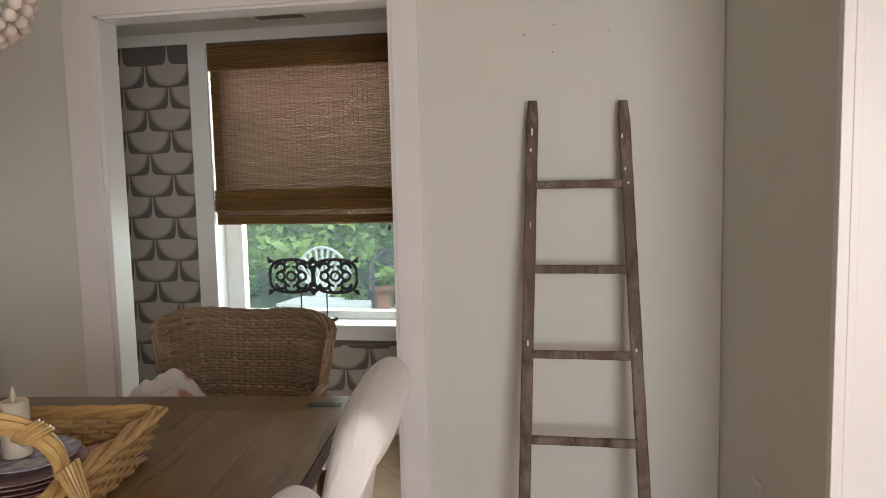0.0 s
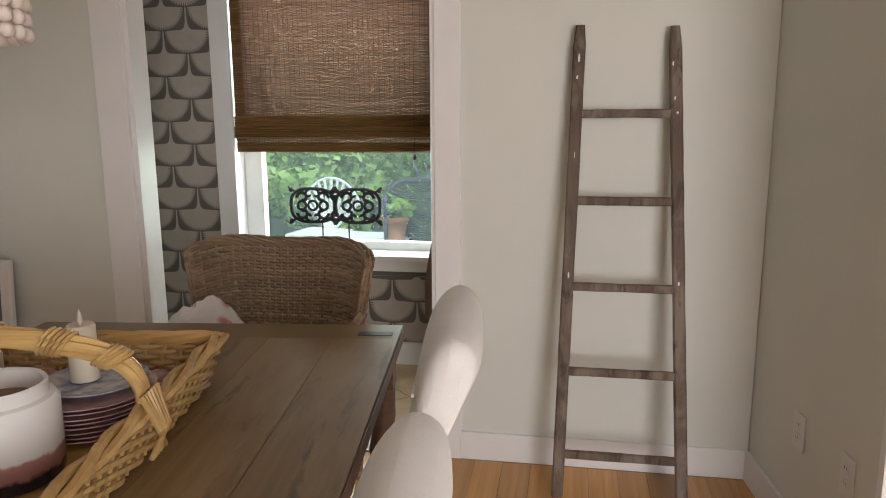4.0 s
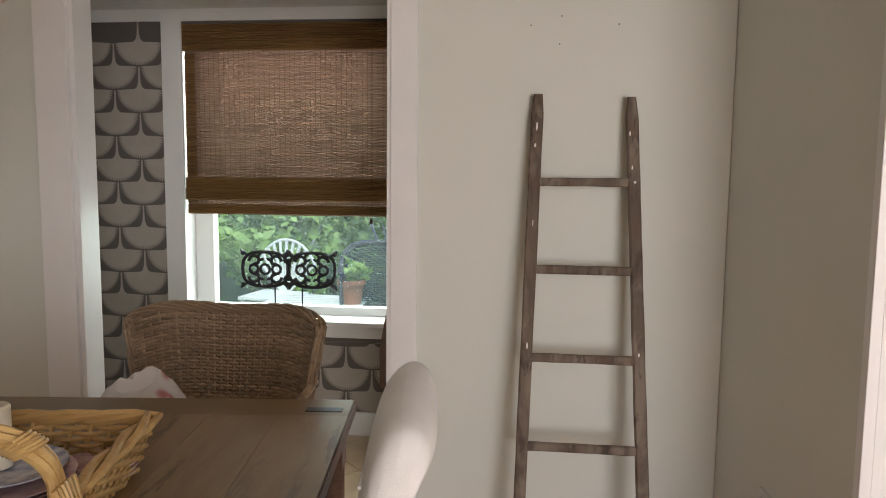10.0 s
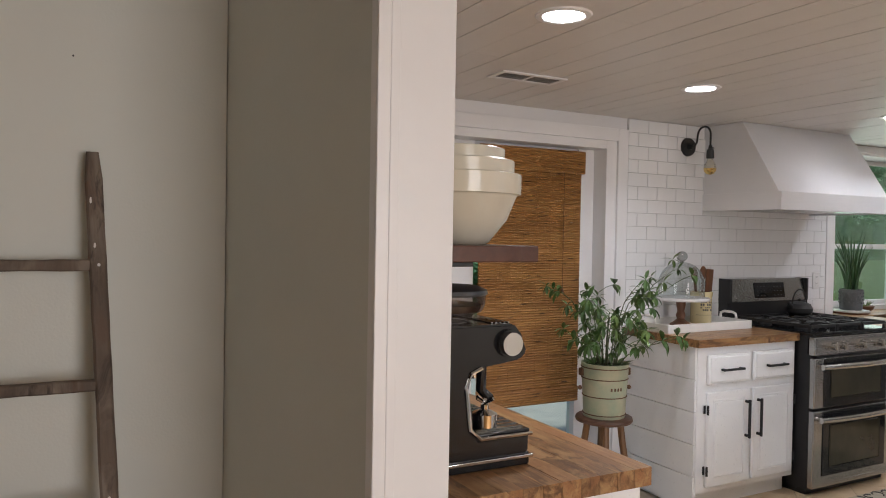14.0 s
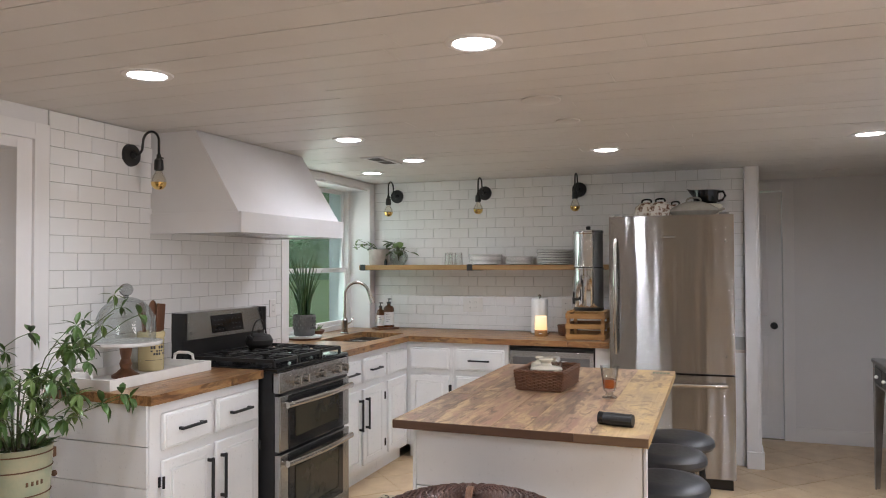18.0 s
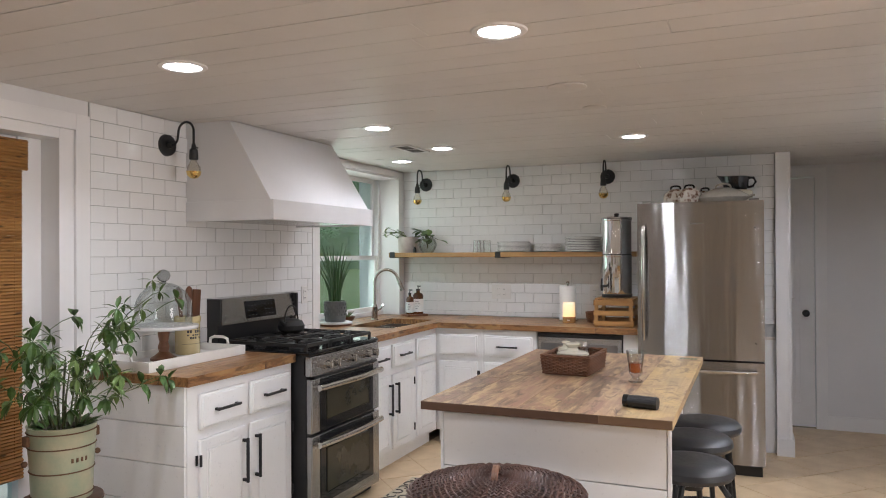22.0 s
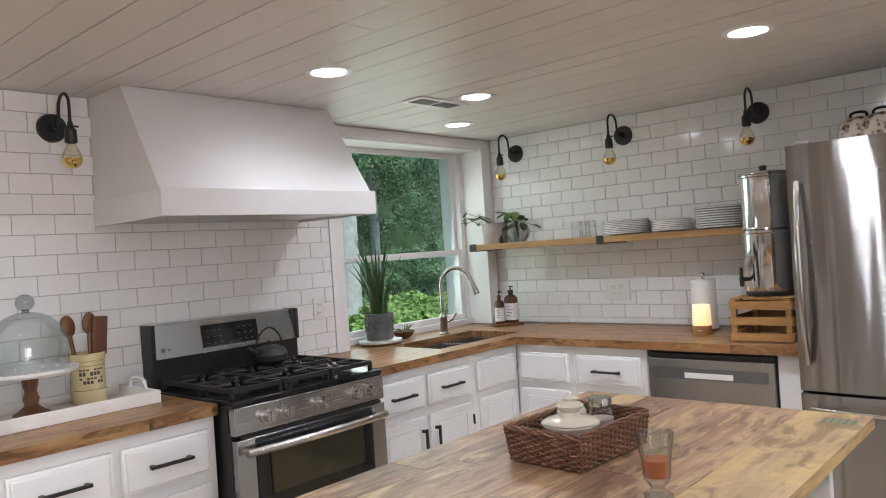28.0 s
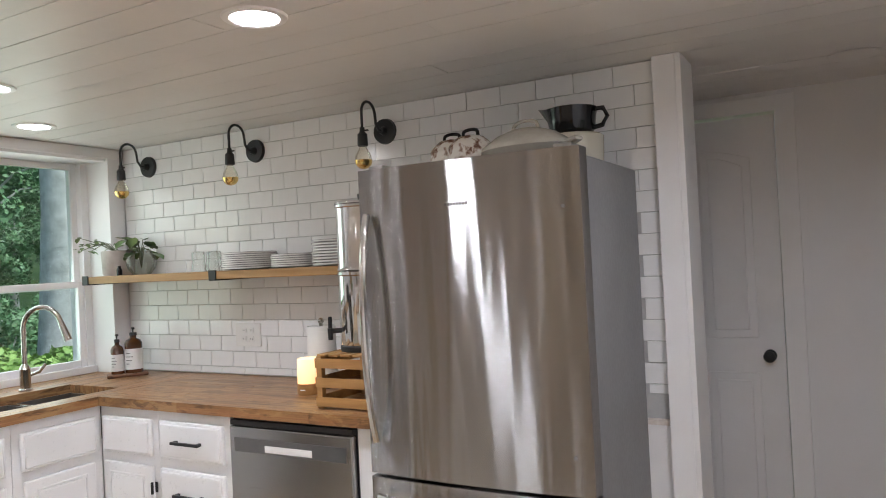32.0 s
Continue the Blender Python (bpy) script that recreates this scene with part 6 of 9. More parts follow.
for k in range(9):
    a = rng.uniform(1.0, 3.6)
    l = rng.uniform(0.05, 0.15)
    tip = (l * math.cos(a), l * math.sin(a) + 0.03, 0.11 + rng.uniform(-0.02, 0.06))
    bm = bmesh.new()
    tube(bm, [(0, 0, 0.095), (tip[0] * 0.5, tip[1] * 0.5, 0.14), tip], 0.0015, 4)
    part("stem", bm, STEM, b)
    for q in range(3):
        bm = bmesh.new()
        leaf(bm, tip, (rng.uniform(-1, 1), rng.uniform(-1, 1), rng.uniform(-0.3, 0.4)), 0.035, 0.02)
        part("leaf", bm, LEAF_PALE if q else LEAF, b)
v = thing("glass_vase", "round glass vase with green cuttings", "vase", m=shelf_pose(3.875) @ Matrix.Scale(1.15, 4))
bm = bmesh.new()
lathe(bm, [(0, 0), (0.04, 0), (0.062, 0.03), (0.068, 0.06), (0.055, 0.095), (0.04, 0.108), (0.043, 0.118)], 28)
part("vase", bm, pane_glass("vase_glass", (0.86, 0.91, 0.89)), v)
for k in range(15):
    a = rng.uniform(0, 6.28)
    l = rng.uniform(0.03, 0.10)
    tip = (l * math.cos(a), l * math.sin(a), 0.12 + rng.uniform(-0.03, 0.07))
    bm = bmesh.new()
    tube(bm, [(0, 0, 0.03), (tip[0] * 0.3, tip[1] * 0.3, 0.12), tip], 0.0018, 4)
    part("stem", bm, STEM, v)
    bm = bmesh.new()
    leaf(bm, tip, (math.cos(a), math.sin(a), rng.uniform(-0.9, 0.2)), rng.uniform(0.055, 0.09), rng.uniform(0.04, 0.06))
    part("leaf", bm, LEAF if k % 4 else LEAF_PALE, v)
bm = bmesh.new()
leaf(bm, (0.0, 0.02, 0.14), (-0.3, 0.9, 0.45), 0.12, 0.085)
part("leaf", bm, LEAF, v)
sd = solid("small_bottle", lathe(bmesh.new(), [(0, 0), (0.014, 0), (0.014, 0.03), (0.008, 0.04), (0.008, 0.05), (0, 0.05)], 14), BLACK_GLOSS, "tiny black bottle on the shelf", "bottle", shelf_pose(3.962, 6.36))
for k, (y, x) in enumerate(((3.42, 6.40), (3.42, 6.49), (3.35, 6.44))):
    g = thing("drinking_glass", "clear ribbed drinking glass upside down", "glass", "glasses on the shelf", shelf_pose(y, x))
    bm = bmesh.new()
    lathe(bm, [(0.036, 0), (0.035, 0.02), (0.031, 0.05), (0.032, 0.09), (0.028, 0.098), (0, 0.1)], 16)
    part("tumbler", bm, pane_glass("shelf_glass", (0.96, 0.975, 0.97), 0.10), g)
PLATE_RIM = mottled("dark_plate_rim", (0.08, 0.07, 0.065), (0.13, 0.12, 0.11), 0.3, 10)
def plate_stack(y, n, r, pitch, label, x=6.44):
    for k in range(n):
        p = thing("dinner_plate", label, "plate", "plates on the shelf", pose(x + 0.002 * ((k * 7) % 3 - 1), y + 0.003 * ((k * 5) % 3 - 1), SZ + pitch * k))
        bm = bmesh.new()
        lathe(bm, [(0, 0.0), (r * 0.62, 0.0), (r * 0.70, 0.003), (r * 0.992, 0.0062), (r * 0.992, 0.0136), (r * 0.70, 0.0075), (0, 0.005)], 36)
        part("plate", bm, PORCELAIN, p)
        bm = bmesh.new()
        lathe(bm, [(r * 0.990, 0.0131), (r, 0.0134), (r, 0.0142), (r * 0.990, 0.0146)], 36)
        part("rim_line", bm, PLATE_RIM, p)
plate_stack(3.12, 8, 0.132, 0.0098, "white dinner plate with a dark rim in a stack")
plate_stack(2.845, 6, 0.105, 0.0098, "white side plate with a dark rim in a stack")
plate_stack(2.56, 9, 0.140, 0.0125, "white dinner plate with a dark rim in a tall stack")

# counter by the fridge: water filter on a crate, paper towel, small lamp, basket
cr = thing("wooden_crate", "slatted pine crate on the worktop", "crate", m=pose(6.16, 2.26, 0.9205))
for x in (-0.14, 0.14):
    for y in (-0.12, 0.12):
        part_box("corner_post", (x - 0.012, y - 0.012, 0, x + 0.012, y + 0.012, 0.195), CRATE_PINE, cr, 0.001)
for z in (0.008, 0.080, 0.152):
    for x in (-0.157, 0.152):
        part_box("slat", (x, -0.135, z, x + 0.006, 0.135, z + 0.036), CRATE_PINE, cr, 0.001)
    for y in (-0.14, 0.133):
        part_box("slat", (-0.152, y, z, 0.152, y + 0.006, z + 0.036), CRATE_PINE, cr, 0.001)
for k in range(5):
    part_box("top_slat", (-0.15, -0.133 + 0.055 * k, 0.195, 0.15, -0.133 + 0.055 * k + 0.042, 0.203), CRATE_PINE, cr, 0.001)
POLISHED = mottled("polished_steel", (0.62, 0.62, 0.62), (0.68, 0.68, 0.68), 0.10, 5, 0, 1.0)
wf = thing("water_filter", "tall polished steel gravity water filter", "water filter", m=pose(6.17, 2.26, 1.1245) @ Matrix.Diagonal((1, 1, 1.10, 1)))
bm = bmesh.new()
lathe(bm, [(0, 0), (0.105, 0), (0.108, 0.006), (0.108, 0.018), (0.102, 0.022)], 40)
part("base_ring", bm, BLACK, wf)
bm = bmesh.new()
lathe(bm, [(0.102, 0.02), (0.106, 0.026), (0.106, 0.262), (0.110, 0.266), (0.110, 0.276), (0.1, 0.28)], 40)
part("lower_chamber", bm, POLISHED, wf)
bm = bmesh.new()
lathe(bm, [(0.1, 0.28), (0.108, 0.283), (0.104, 0.292), (0.104, 0.498), (0.109, 0.502), (0.109, 0.510), (0.1, 0.512)], 40)
part("upper_chamber", bm, POLISHED, wf)
bm = bmesh.new()
lathe(bm, [(0.109, 0.512), (0.108, 0.52), (0.07, 0.528), (0, 0.53)], 40)
lid = part("lid", bm, POLISHED, wf)
bm = bmesh.new()
lathe(bm, [(0, 0.529), (0.012, 0.529), (0.018, 0.54), (0.018, 0.548), (0, 0.552)], 16)
part("lid_knob", bm, BLACK, lid)
bm = bmesh.new()
rod(bm, (-0.09, 0.06, 0.075), (-0.125, 0.085, 0.075), 0.009, seg=10)
rod(bm, (-0.125, 0.085, 0.085), (-0.125, 0.085, 0.045), 0.011, 0.009, 10)
box(bm, -0.131, 0.079, 0.085, -0.119, 0.091, 0.125, bev=0.002)
part("spigot", bm, BLACK, wf)
tw = thing("paper_towel", "white paper towel roll on a stand", "paper towel", m=pose(6.40, 2.675, 0.9205))
bm = bmesh.new()
lathe(bm, [(0.018, 0.012), (0.062, 0.012), (0.064, 0.02), (0.064, 0.262), (0.062, 0.27), (0.018, 0.27)], 32)
part("roll", bm, PAPER, tw)
bm = bmesh.new()
rod(bm, (0, 0, 0), (0, 0, 0.012), 0.075, seg=28)
rod(bm, (0, 0, 0.012), (0, 0, 0.285), 0.008, seg=10)
ball(bm, (0, 0, 0.29), 0.014)
part("stand", bm, CHROME, tw)
dl = thing("table_lamp", "small glowing lamp with a wooden base", "lamp", m=pose(6.245, 2.63, 0.9205, 0, 0, 8))
bm = bmesh.new()
lathe(bm, [(0, 0), (0.047, 0), (0.049, 0.004), (0.048, 0.045), (0, 0.046)], 30)
part("base", bm, CRATE_PINE, dl)
part_box("base_mark", (-0.0495, -0.012, 0.020, -0.0475, 0.012, 0.024), TRIM, dl)
bm = bmesh.new()
lathe(bm, [(0.046, 0.046), (0.045, 0.10), (0.044, 0.146), (0.04, 0.15), (0, 0.151)], 30)
GLOW = material("glowing_shade", (0.72, 0.60, 0.42), 0.6)
_b = GLOW.node_tree.nodes["Principled BSDF"]
_t = node(GLOW, "TexCoord")
_s = node(GLOW, "SeparateXYZ")
link(GLOW, _t.outputs["Object"], _s.inputs[0])
_r = ramp(GLOW, _s.outputs["Z"], [(0.046, (1.0, 0.55, 0.20)), (0.15, (1.0, 0.74, 0.45))])
link(GLOW, _r, _b.inputs["Emission Color"])
_b.inputs["Emission Strength"].default_value = 1.0
part("shade", bm, GLOW, dl, "softly glowing shade")
sb = thing("small_basket", "small round brown wicker basket", "basket", m=pose(6.34, 2.455, 0.9205))
bm = bmesh.new()
weave(bm, lambda u, v, off: ((0.055 + 0.012 * v + off) * math.cos(2 * math.pi * u), (0.055 + 0.012 * v + off) * math.sin(2 * math.pi * u), 0.004 + 0.075 * v), 20, 11, 0.0035, 4, 0.003)
part("woven_side", bm, WICKER_BROWN, sb)
bm = bmesh.new()
rod(bm, (0, 0, 0), (0, 0, 0.05), 0.052, 0.056, 20)
part("bottom", bm, WICKER_BROWN, sb)

# crockery on the fridge
FZ = 1.757
def tureen(m, r, label):
    t = thing("tureen", label, "tureen", "crockery on the fridge", m)
    bm = bmesh.new()
    lathe(bm, [(0, 0), (r * 0.6, 0), (r * 0.62, 0.012), (r * 0.9, 0.03), (r, 0.06), (r * 0.93, 0.085)], 28)
    part("bowl", bm, BROWN_CHINA, t)
    bm = bmesh.new()
    lathe(bm, [(r * 0.96, 0.085), (r * 0.9, 0.098), (r * 0.55, 0.125), (r * 0.2, 0.132), (0, 0.132)], 28)
    lid = part("lid", bm, BROWN_CHINA, t)
    bm = bmesh.new()
    tube(bm, [(0.032 * math.cos(radians(a)), 0, 0.128 + 0.024 * math.sin(radians(a)) ** 0.4) for a in range(0, 181, 15)], 0.0065, 6)
    part("lid_handle", bm, BLACK_GLOSS, lid)
    return t
first = tureen(pose(6.17, 1.85, FZ, 0, 0, 90), 0.085, "brown patterned china tureen with dark handle")
copy_thing(first, pose(6.13, 1.755, FZ, 0, 0, 80))
copy_thing(first, pose(6.42, 1.67, FZ + 0.0, 0, 0, 60))
vd = thing("vegetable_dish", "long ribbed grey china covered dish", "dish", m=pose(6.10, 1.535, FZ, 0, 0, 80) @ Matrix.Scale(1.08, 4))
GREY_CHINA = mottled("grey_china", (0.36, 0.335, 0.285), (0.47, 0.44, 0.38), 0.22, 14)
bm = bmesh.new()
lathe(bm, [(0, 0), (0.09, 0), (0.10, 0.012), (0.145, 0.04), (0.155, 0.052)], 32)
bmesh.ops.scale(bm, vec=(1, 0.68, 1), verts=bm.verts)
part("dish", bm, GREY_CHINA, vd)
bm = bmesh.new()
lathe(bm, [(0.155, 0.052), (0.15, 0.064), (0.10, 0.095), (0.05, 0.112), (0, 0.116)], 32)
bmesh.ops.scale(bm, vec=(1, 0.68, 1), verts=bm.verts)
lid = part("lid", bm, GREY_CHINA, vd)
bm = bmesh.new()
tube(bm, [(0.045 * math.cos(radians(a)), 0, 0.108 + 0.03 * math.sin(radians(a)) ** 0.6) for a in range(0, 181, 15)], 0.006, 6)
part("lid_handle", bm, GREY_CHINA, lid)
for s in (-1, 1):
    bm = bmesh.new()
    tube(bm, [(s * 0.14, -0.025, 0.05), (s * 0.178, -0.018, 0.062), (s * 0.178, 0.018, 0.062), (s * 0.14, 0.025, 0.05)], 0.007, 6)
    part("side_handle", bm, GREY_CHINA, vd)
cb = solid("stoneware_crock", lathe(bmesh.new(), [(0, 0), (0.085, 0), (0.092, 0.02), (0.095, 0.085), (0.085, 0.09), (0.08, 0.02), (0, 0.02)], 28), CREAM, "plain cream crock under a black pitcher", "crock", pose(6.36, 1.46, FZ) @ Matrix.Diagonal((1.15, 1.15, 1.35, 1)))
pt = thing("pitcher", "black glazed pitcher standing on the crock", "pitcher", m=pose(6.36, 1.46, FZ + 0.1225, 0, 0, -90) @ Matrix.Diagonal((0.92, 0.92, 1.0, 1)))
bm = bmesh.new()
lathe(bm, [(0, 0), (0.075, 0), (0.088, 0.02), (0.092, 0.055), (0.098, 0.095), (0.094, 0.096), (0.085, 0.05), (0, 0.02)], 28)
for v_ in bm.verts:
    if v_.co.z > 0.045 and v_.co.x < 0:
        pull_ = (v_.co.z - 0.045) / 0.05 * max(0.0, 1 - abs(math.atan2(v_.co.y, -v_.co.x)) / 0.8) ** 1.5
        v_.co.x -= 0.040 * pull_
        v_.co.z += 0.014 * pull_
part("body", bm, BLACK_GLOSS, pt)
bm = bmesh.new()
tube(bm, [(0.085, 0, 0.085), (0.125, 0, 0.085), (0.14, 0, 0.055), (0.12, 0, 0.025), (0.085, 0, 0.02)], 0.009, 8)
part("handle", bm, BLACK_GLOSS, pt)

# ---- coffee bar, plant stand, console ----
cb = thing("coffee_bar", "white shiplap sided coffee bar cabinet", "cabinet")
part_box("core", (0.958, 2.128, 0.0, 1.485, 3.40, 0.876), CABINET, cb)
for z0, z1 in ((0.004, 0.243), (0.243, 0.418), (0.418, 0.593), (0.593, 0.769), (0.769, 0.876)):
    part_box("shiplap_board", (0.958, 2.108, z0 + 0.0015, 1.495, 2.128, z1 - 0.0015), CABINET, cb, 0.002)
worktop("thick butcher block top of the coffee bar", [(0.9575, 2.095, 1.517, 3.42, "y")], BUTCHER, BUTCHER_Y, z0=0.877, z1=0.920, width=0.05, seed=9)
DARK_SHELF = wooden("dark_red_stained_wood", (0.045, 0.014, 0.008), (0.13, 0.045, 0.022), 0.35, 1, 0.8, 0.15)
sh = thing("coffee_shelf", "thick dark stained wall shelf above the coffee bar", "shelf")
part_box("board", (0.9565, 2.20, 1.389, 1.262, 3.20, 1.426), DARK_SHELF, sh, 0.003)
bm = boxes((0.9565, 2.30, 1.25, 0.972, 2.34, 1.389), (0.9565, 2.30, 1.375, 1.15, 2.34, 1.3885), (0.9565, 3.05, 1.25, 0.972, 3.09, 1.389), bev=0.002)
part("bracket", bm, BLACK, sh)
# nest of mixing bowls
for k, (r, h, z) in enumerate(((0.165, 0.165, 0.0), (0.148, 0.135, 0.062), (0.125, 0.11, 0.115))):
    b = thing("mixing_bowl", "cream stoneware mixing bowl in a nest", "bowl", "nested mixing bowls", pose(1.128, 2.372, 1.4265 + z))
    bm = bmesh.new()
    lathe(bm, [(0, 0), (r * 0.50, 0), (r * 0.55, 0.006), (r * 0.80, h * 0.35), (r * 0.93, h * 0.68), (r * 0.95, h * 0.70), (r, h * 0.71), (r * 1.0, h * 0.985), (r * 0.98, h), (r * 0.93, h * 0.98), (r * 0.9, h * 0.7), (r * 0.76, h * 0.36), (r * 0.5, 0.012), (0, 0.012)], 48)
    part("bowl", bm, CREAM, b)
# espresso machine: its head faces the room's middle
BODY = mottled("black_machine_enamel", (0.007, 0.0075, 0.009), (0.012, 0.0125, 0.014), 0.2, 7, 0.03)
em = thing("espresso_machine", "black espresso machine with a bean hopper", "coffee machine", m=pose(0.962, 2.225, 0.9205))
def side_plate(y0, y1):
    """The profile of the machine: tall back, open front, low tray."""
    ring = [(0.0, 0.03), (0.30, 0.03), (0.30, 0.072), (0.165, 0.072), (0.142, 0.095), (0.130, 0.19), (0.142, 0.222), (0.17, 0.232), (0.272, 0.245), (0.292, 0.262), (0.275, 0.305), (0.255, 0.328), (0.0, 0.328)]
    bm = bmesh.new()
    f = bm.faces.new([bm.verts.new((x, y0, z)) for x, z in ring])
    r = bmesh.ops.extrude_face_region(bm, geom=[f])
    bmesh.ops.translate(bm, verts=[v for v in r["geom"] if isinstance(v, bmesh.types.BMVert)], vec=(0, y1 - y0, 0))
    bmesh.ops.recalc_face_normals(bm, faces=bm.faces)
    bmesh.ops.bevel(bm, geom=[e for e in bm.edges if e.calc_face_angle() > 0.5], offset=0.005, segments=2, affect="EDGES")
    return bm
part("body", side_plate(0.0, 0.30), BODY, em)
bm = bmesh.new()
tube(bm, [(0.306, -0.002, 0.074), (0.17, -0.002, 0.074), (0.144, -0.002, 0.096), (0.131, -0.002, 0.19), (0.143, -0.002, 0.222), (0.17, -0.002, 0.233)], 0.0045, 6)
part("chrome_edge", bm, POLISHED, em)
part_box("base", (0.0, 0.004, 0.0, 0.305, 0.296, 0.03), BODY, em, 0.004)
part_box("base_strip", (-0.002, -0.002, 0.018, 0.312, 0.302, 0.026), POLISHED, em, 0.002)
part_box("drip_tray", (0.165, 0.01, 0.072, 0.31, 0.29, 0.082), BODY, em, 0.004)
bm = bmesh.new()
for k in range(9):
    box(bm, 0.175, 0.03 + 0.027 * k, 0.0825, 0.30, 0.036 + 0.027 * k, 0.086)
part("drip_grid", bm, POLISHED, em)
bm = bmesh.new()
rod(bm, (0.225, 0.15, 0.245), (0.225, 0.15, 0.205), 0.036, 0.034, 24)
part("group_head", bm, BODY, em)
bm = bmesh.new()
rod(bm, (0.225, 0.15, 0.205), (0.225, 0.15, 0.185), 0.038, 0.036, 24)
part("filter_ring", bm, POLISHED, em)
bm = bmesh.new()
tube(bm, [(0.205, 0.06, 0.245), (0.205, 0.06, 0.17), (0.225, 0.055, 0.15)], 0.012, 10)
part("grinder_spout", bm, BODY, em)
for dy in (0.02, 0.28):
    bm = bmesh.new()
    s = -1 if dy < 0.1 else 1
    rod(bm, (0.238, dy, 0.285), (0.238, dy + s * 0.03, 0.285), 0.031, 0.031, 24)
    part("side_knob", bm, BODY, em)
    bm = bmesh.new()
    rod(bm, (0.238, dy + s * 0.0301, 0.285), (0.238, dy + s * 0.042, 0.285), 0.027, 0.026, 24)
    part("knob_face", bm, CHROME, em)
for k in range(5):
    part_box("cup_rail", (0.205 + 0.011 * k, 0.02, 0.327, 0.210 + 0.011 * k, 0.28, 0.331), POLISHED, em, 0.001)
hp2 = bmesh.new()
lathe(hp2, [(0.060, 0.329), (0.070, 0.332), (0.072, 0.345), (0.092, 0.352), (0.101, 0.368), (0.102, 0.392)], 36, (0.125, 0.11, 0))
part("hopper", hp2, pane_glass("smoked_plastic", (0.62, 0.58, 0.56)), em)
bm = bmesh.new()
lathe(bm, [(0, 0.346), (0.085, 0.353), (0.092, 0.368), (0, 0.374)], 28, (0.125, 0.11, 0))
part("beans", bm, mottled("coffee_beans", (0.03, 0.012, 0.006), (0.07, 0.03, 0.014), 0.5, 90, 0.8, fine=150), em)
bm = bmesh.new()
lathe(bm, [(0.104, 0.390), (0.106, 0.394), (0.104, 0.402), (0.085, 0.410), (0.03, 0.413), (0, 0.413)], 36, (0.125, 0.11, 0))
part("hopper_lid", bm, GREY_VINYL, em)
tp = thing("tamper", "steel tamper cup standing on the drip tray", "tamper", m=pose(1.175, 2.28, 1.0072))
bm = bmesh.new()
lathe(bm, [(0, 0), (0.029, 0), (0.029, 0.03), (0.022, 0.034), (0.01, 0.04), (0.01, 0.05), (0, 0.052)], 24)
part("cup", bm, POLISHED, tp)
bm = bmesh.new()
for a in (0, 60, 120):
    tube(bm, [(0.022 * math.cos(radians(a)), 0.022 * math.sin(radians(a)), 0.066), (0, 0, 0.052), (-0.022 * math.cos(radians(a)), -0.022 * math.sin(radians(a)), 0.066)], 0.004, 6)
part("prongs", bm, POLISHED, tp)

# wooden stool with the potted plant
sx, sy = 2.87, 3.855
ws = thing("wooden_stool", "low round worn wooden stool under the plant", "stool", m=pose(sx, sy, 0))
bm = bmesh.new()
lathe(bm, [(0, 0.472), (0.13, 0.472), (0.147, 0.478), (0.151, 0.488), (0.147, 0.5), (0.13, 0.503), (0, 0.503)], 36)
part("seat", bm, wooden("stool_seat", (0.05, 0.022, 0.012), (0.15, 0.07, 0.04), 0.4, 0, 0.7), ws)
for a in (45, 135, 225, 315):
    c, s = math.cos(radians(a + 12)), math.sin(radians(a + 12))
    bm = bmesh.new()
    tube(bm, [(0.085 * c, 0.085 * s, 0.475), (0.10 * c, 0.10 * s, 0.36), (0.13 * c, 0.13 * s, 0.18), (0.155 * c, 0.155 * s, 0.003)], 0.018, 10)
    part("leg", bm, STOOL_WOOD, ws)
for a0, a1, z in ((57, 147, 0.26), (147, 237, 0.22), (237, 327, 0.26), (327, 417, 0.22)):
    r = 0.118
    bm = bmesh.new()
    rod(bm, (r * math.cos(radians(a0)), r * math.sin(radians(a0)), z), (r * math.cos(radians(a1)), r * math.sin(radians(a1)), z), 0.010, seg=8)
    part("rung", bm, STOOL_WOOD, ws)
pl = thing("potted_plant", "tall leafy green plant in a worn green enamel bucket", "plant", m=pose(sx, sy, 0.5035))
bm = bmesh.new()
lathe(bm, [(0, 0), (0.108, 0), (0.110, 0.004), (0.113, 0.10), (0.120, 0.20), (0.124, 0.278), (0.127, 0.284), (0.119, 0.284), (0.112, 0.10), (0, 0.02)], 40)
bucket = part("bucket", bm, GREEN_ENAMEL, pl)
for z, r in ((0.018, 0.1115), (0.112, 0.1155), (0.205, 0.1215), (0.262, 0.1245)):
    bm = bmesh.new()
    tube(bm, [(r * math.cos(radians(a)), r * math.sin(radians(a)), z) for a in range(0, 360, 10)], 0.0028, 6, closed=True)
    part("hoop", bm, RUST, bucket)
for a in (-20, 160):
    bm = bmesh.new()
    c, s = math.cos(radians(a)), math.sin(radians(a))
    box(bm, 0.124 * c - 0.014, 0.124 * s - 0.014, 0.215, 0.124 * c + 0.014, 0.124 * s + 0.014, 0.255, bev=0.004)
    ball(bm, (0.135 * c, 0.135 * s, 0.15), 0.012, 10, 6)
    part("ear", bm, RUST, bucket)
bm = bmesh.new()
for k in range(4):
    a = radians(-112 + 9 * k)
    box(bm, 0.1165 * math.cos(a) - 0.004, 0.1165 * math.sin(a) - 0.002, 0.15, 0.1165 * math.cos(a) + 0.004, 0.1165 * math.sin(a) + 0.002, 0.166)
part("faded_letters", bm, RUST, bucket, "faded stencil marks")
bm = bmesh.new()
rod(bm, (0, 0, 0.245), (0, 0, 0.262), 0.117, seg=28)
part("soil", bm, SOIL, pl)
rng = random.Random(77)
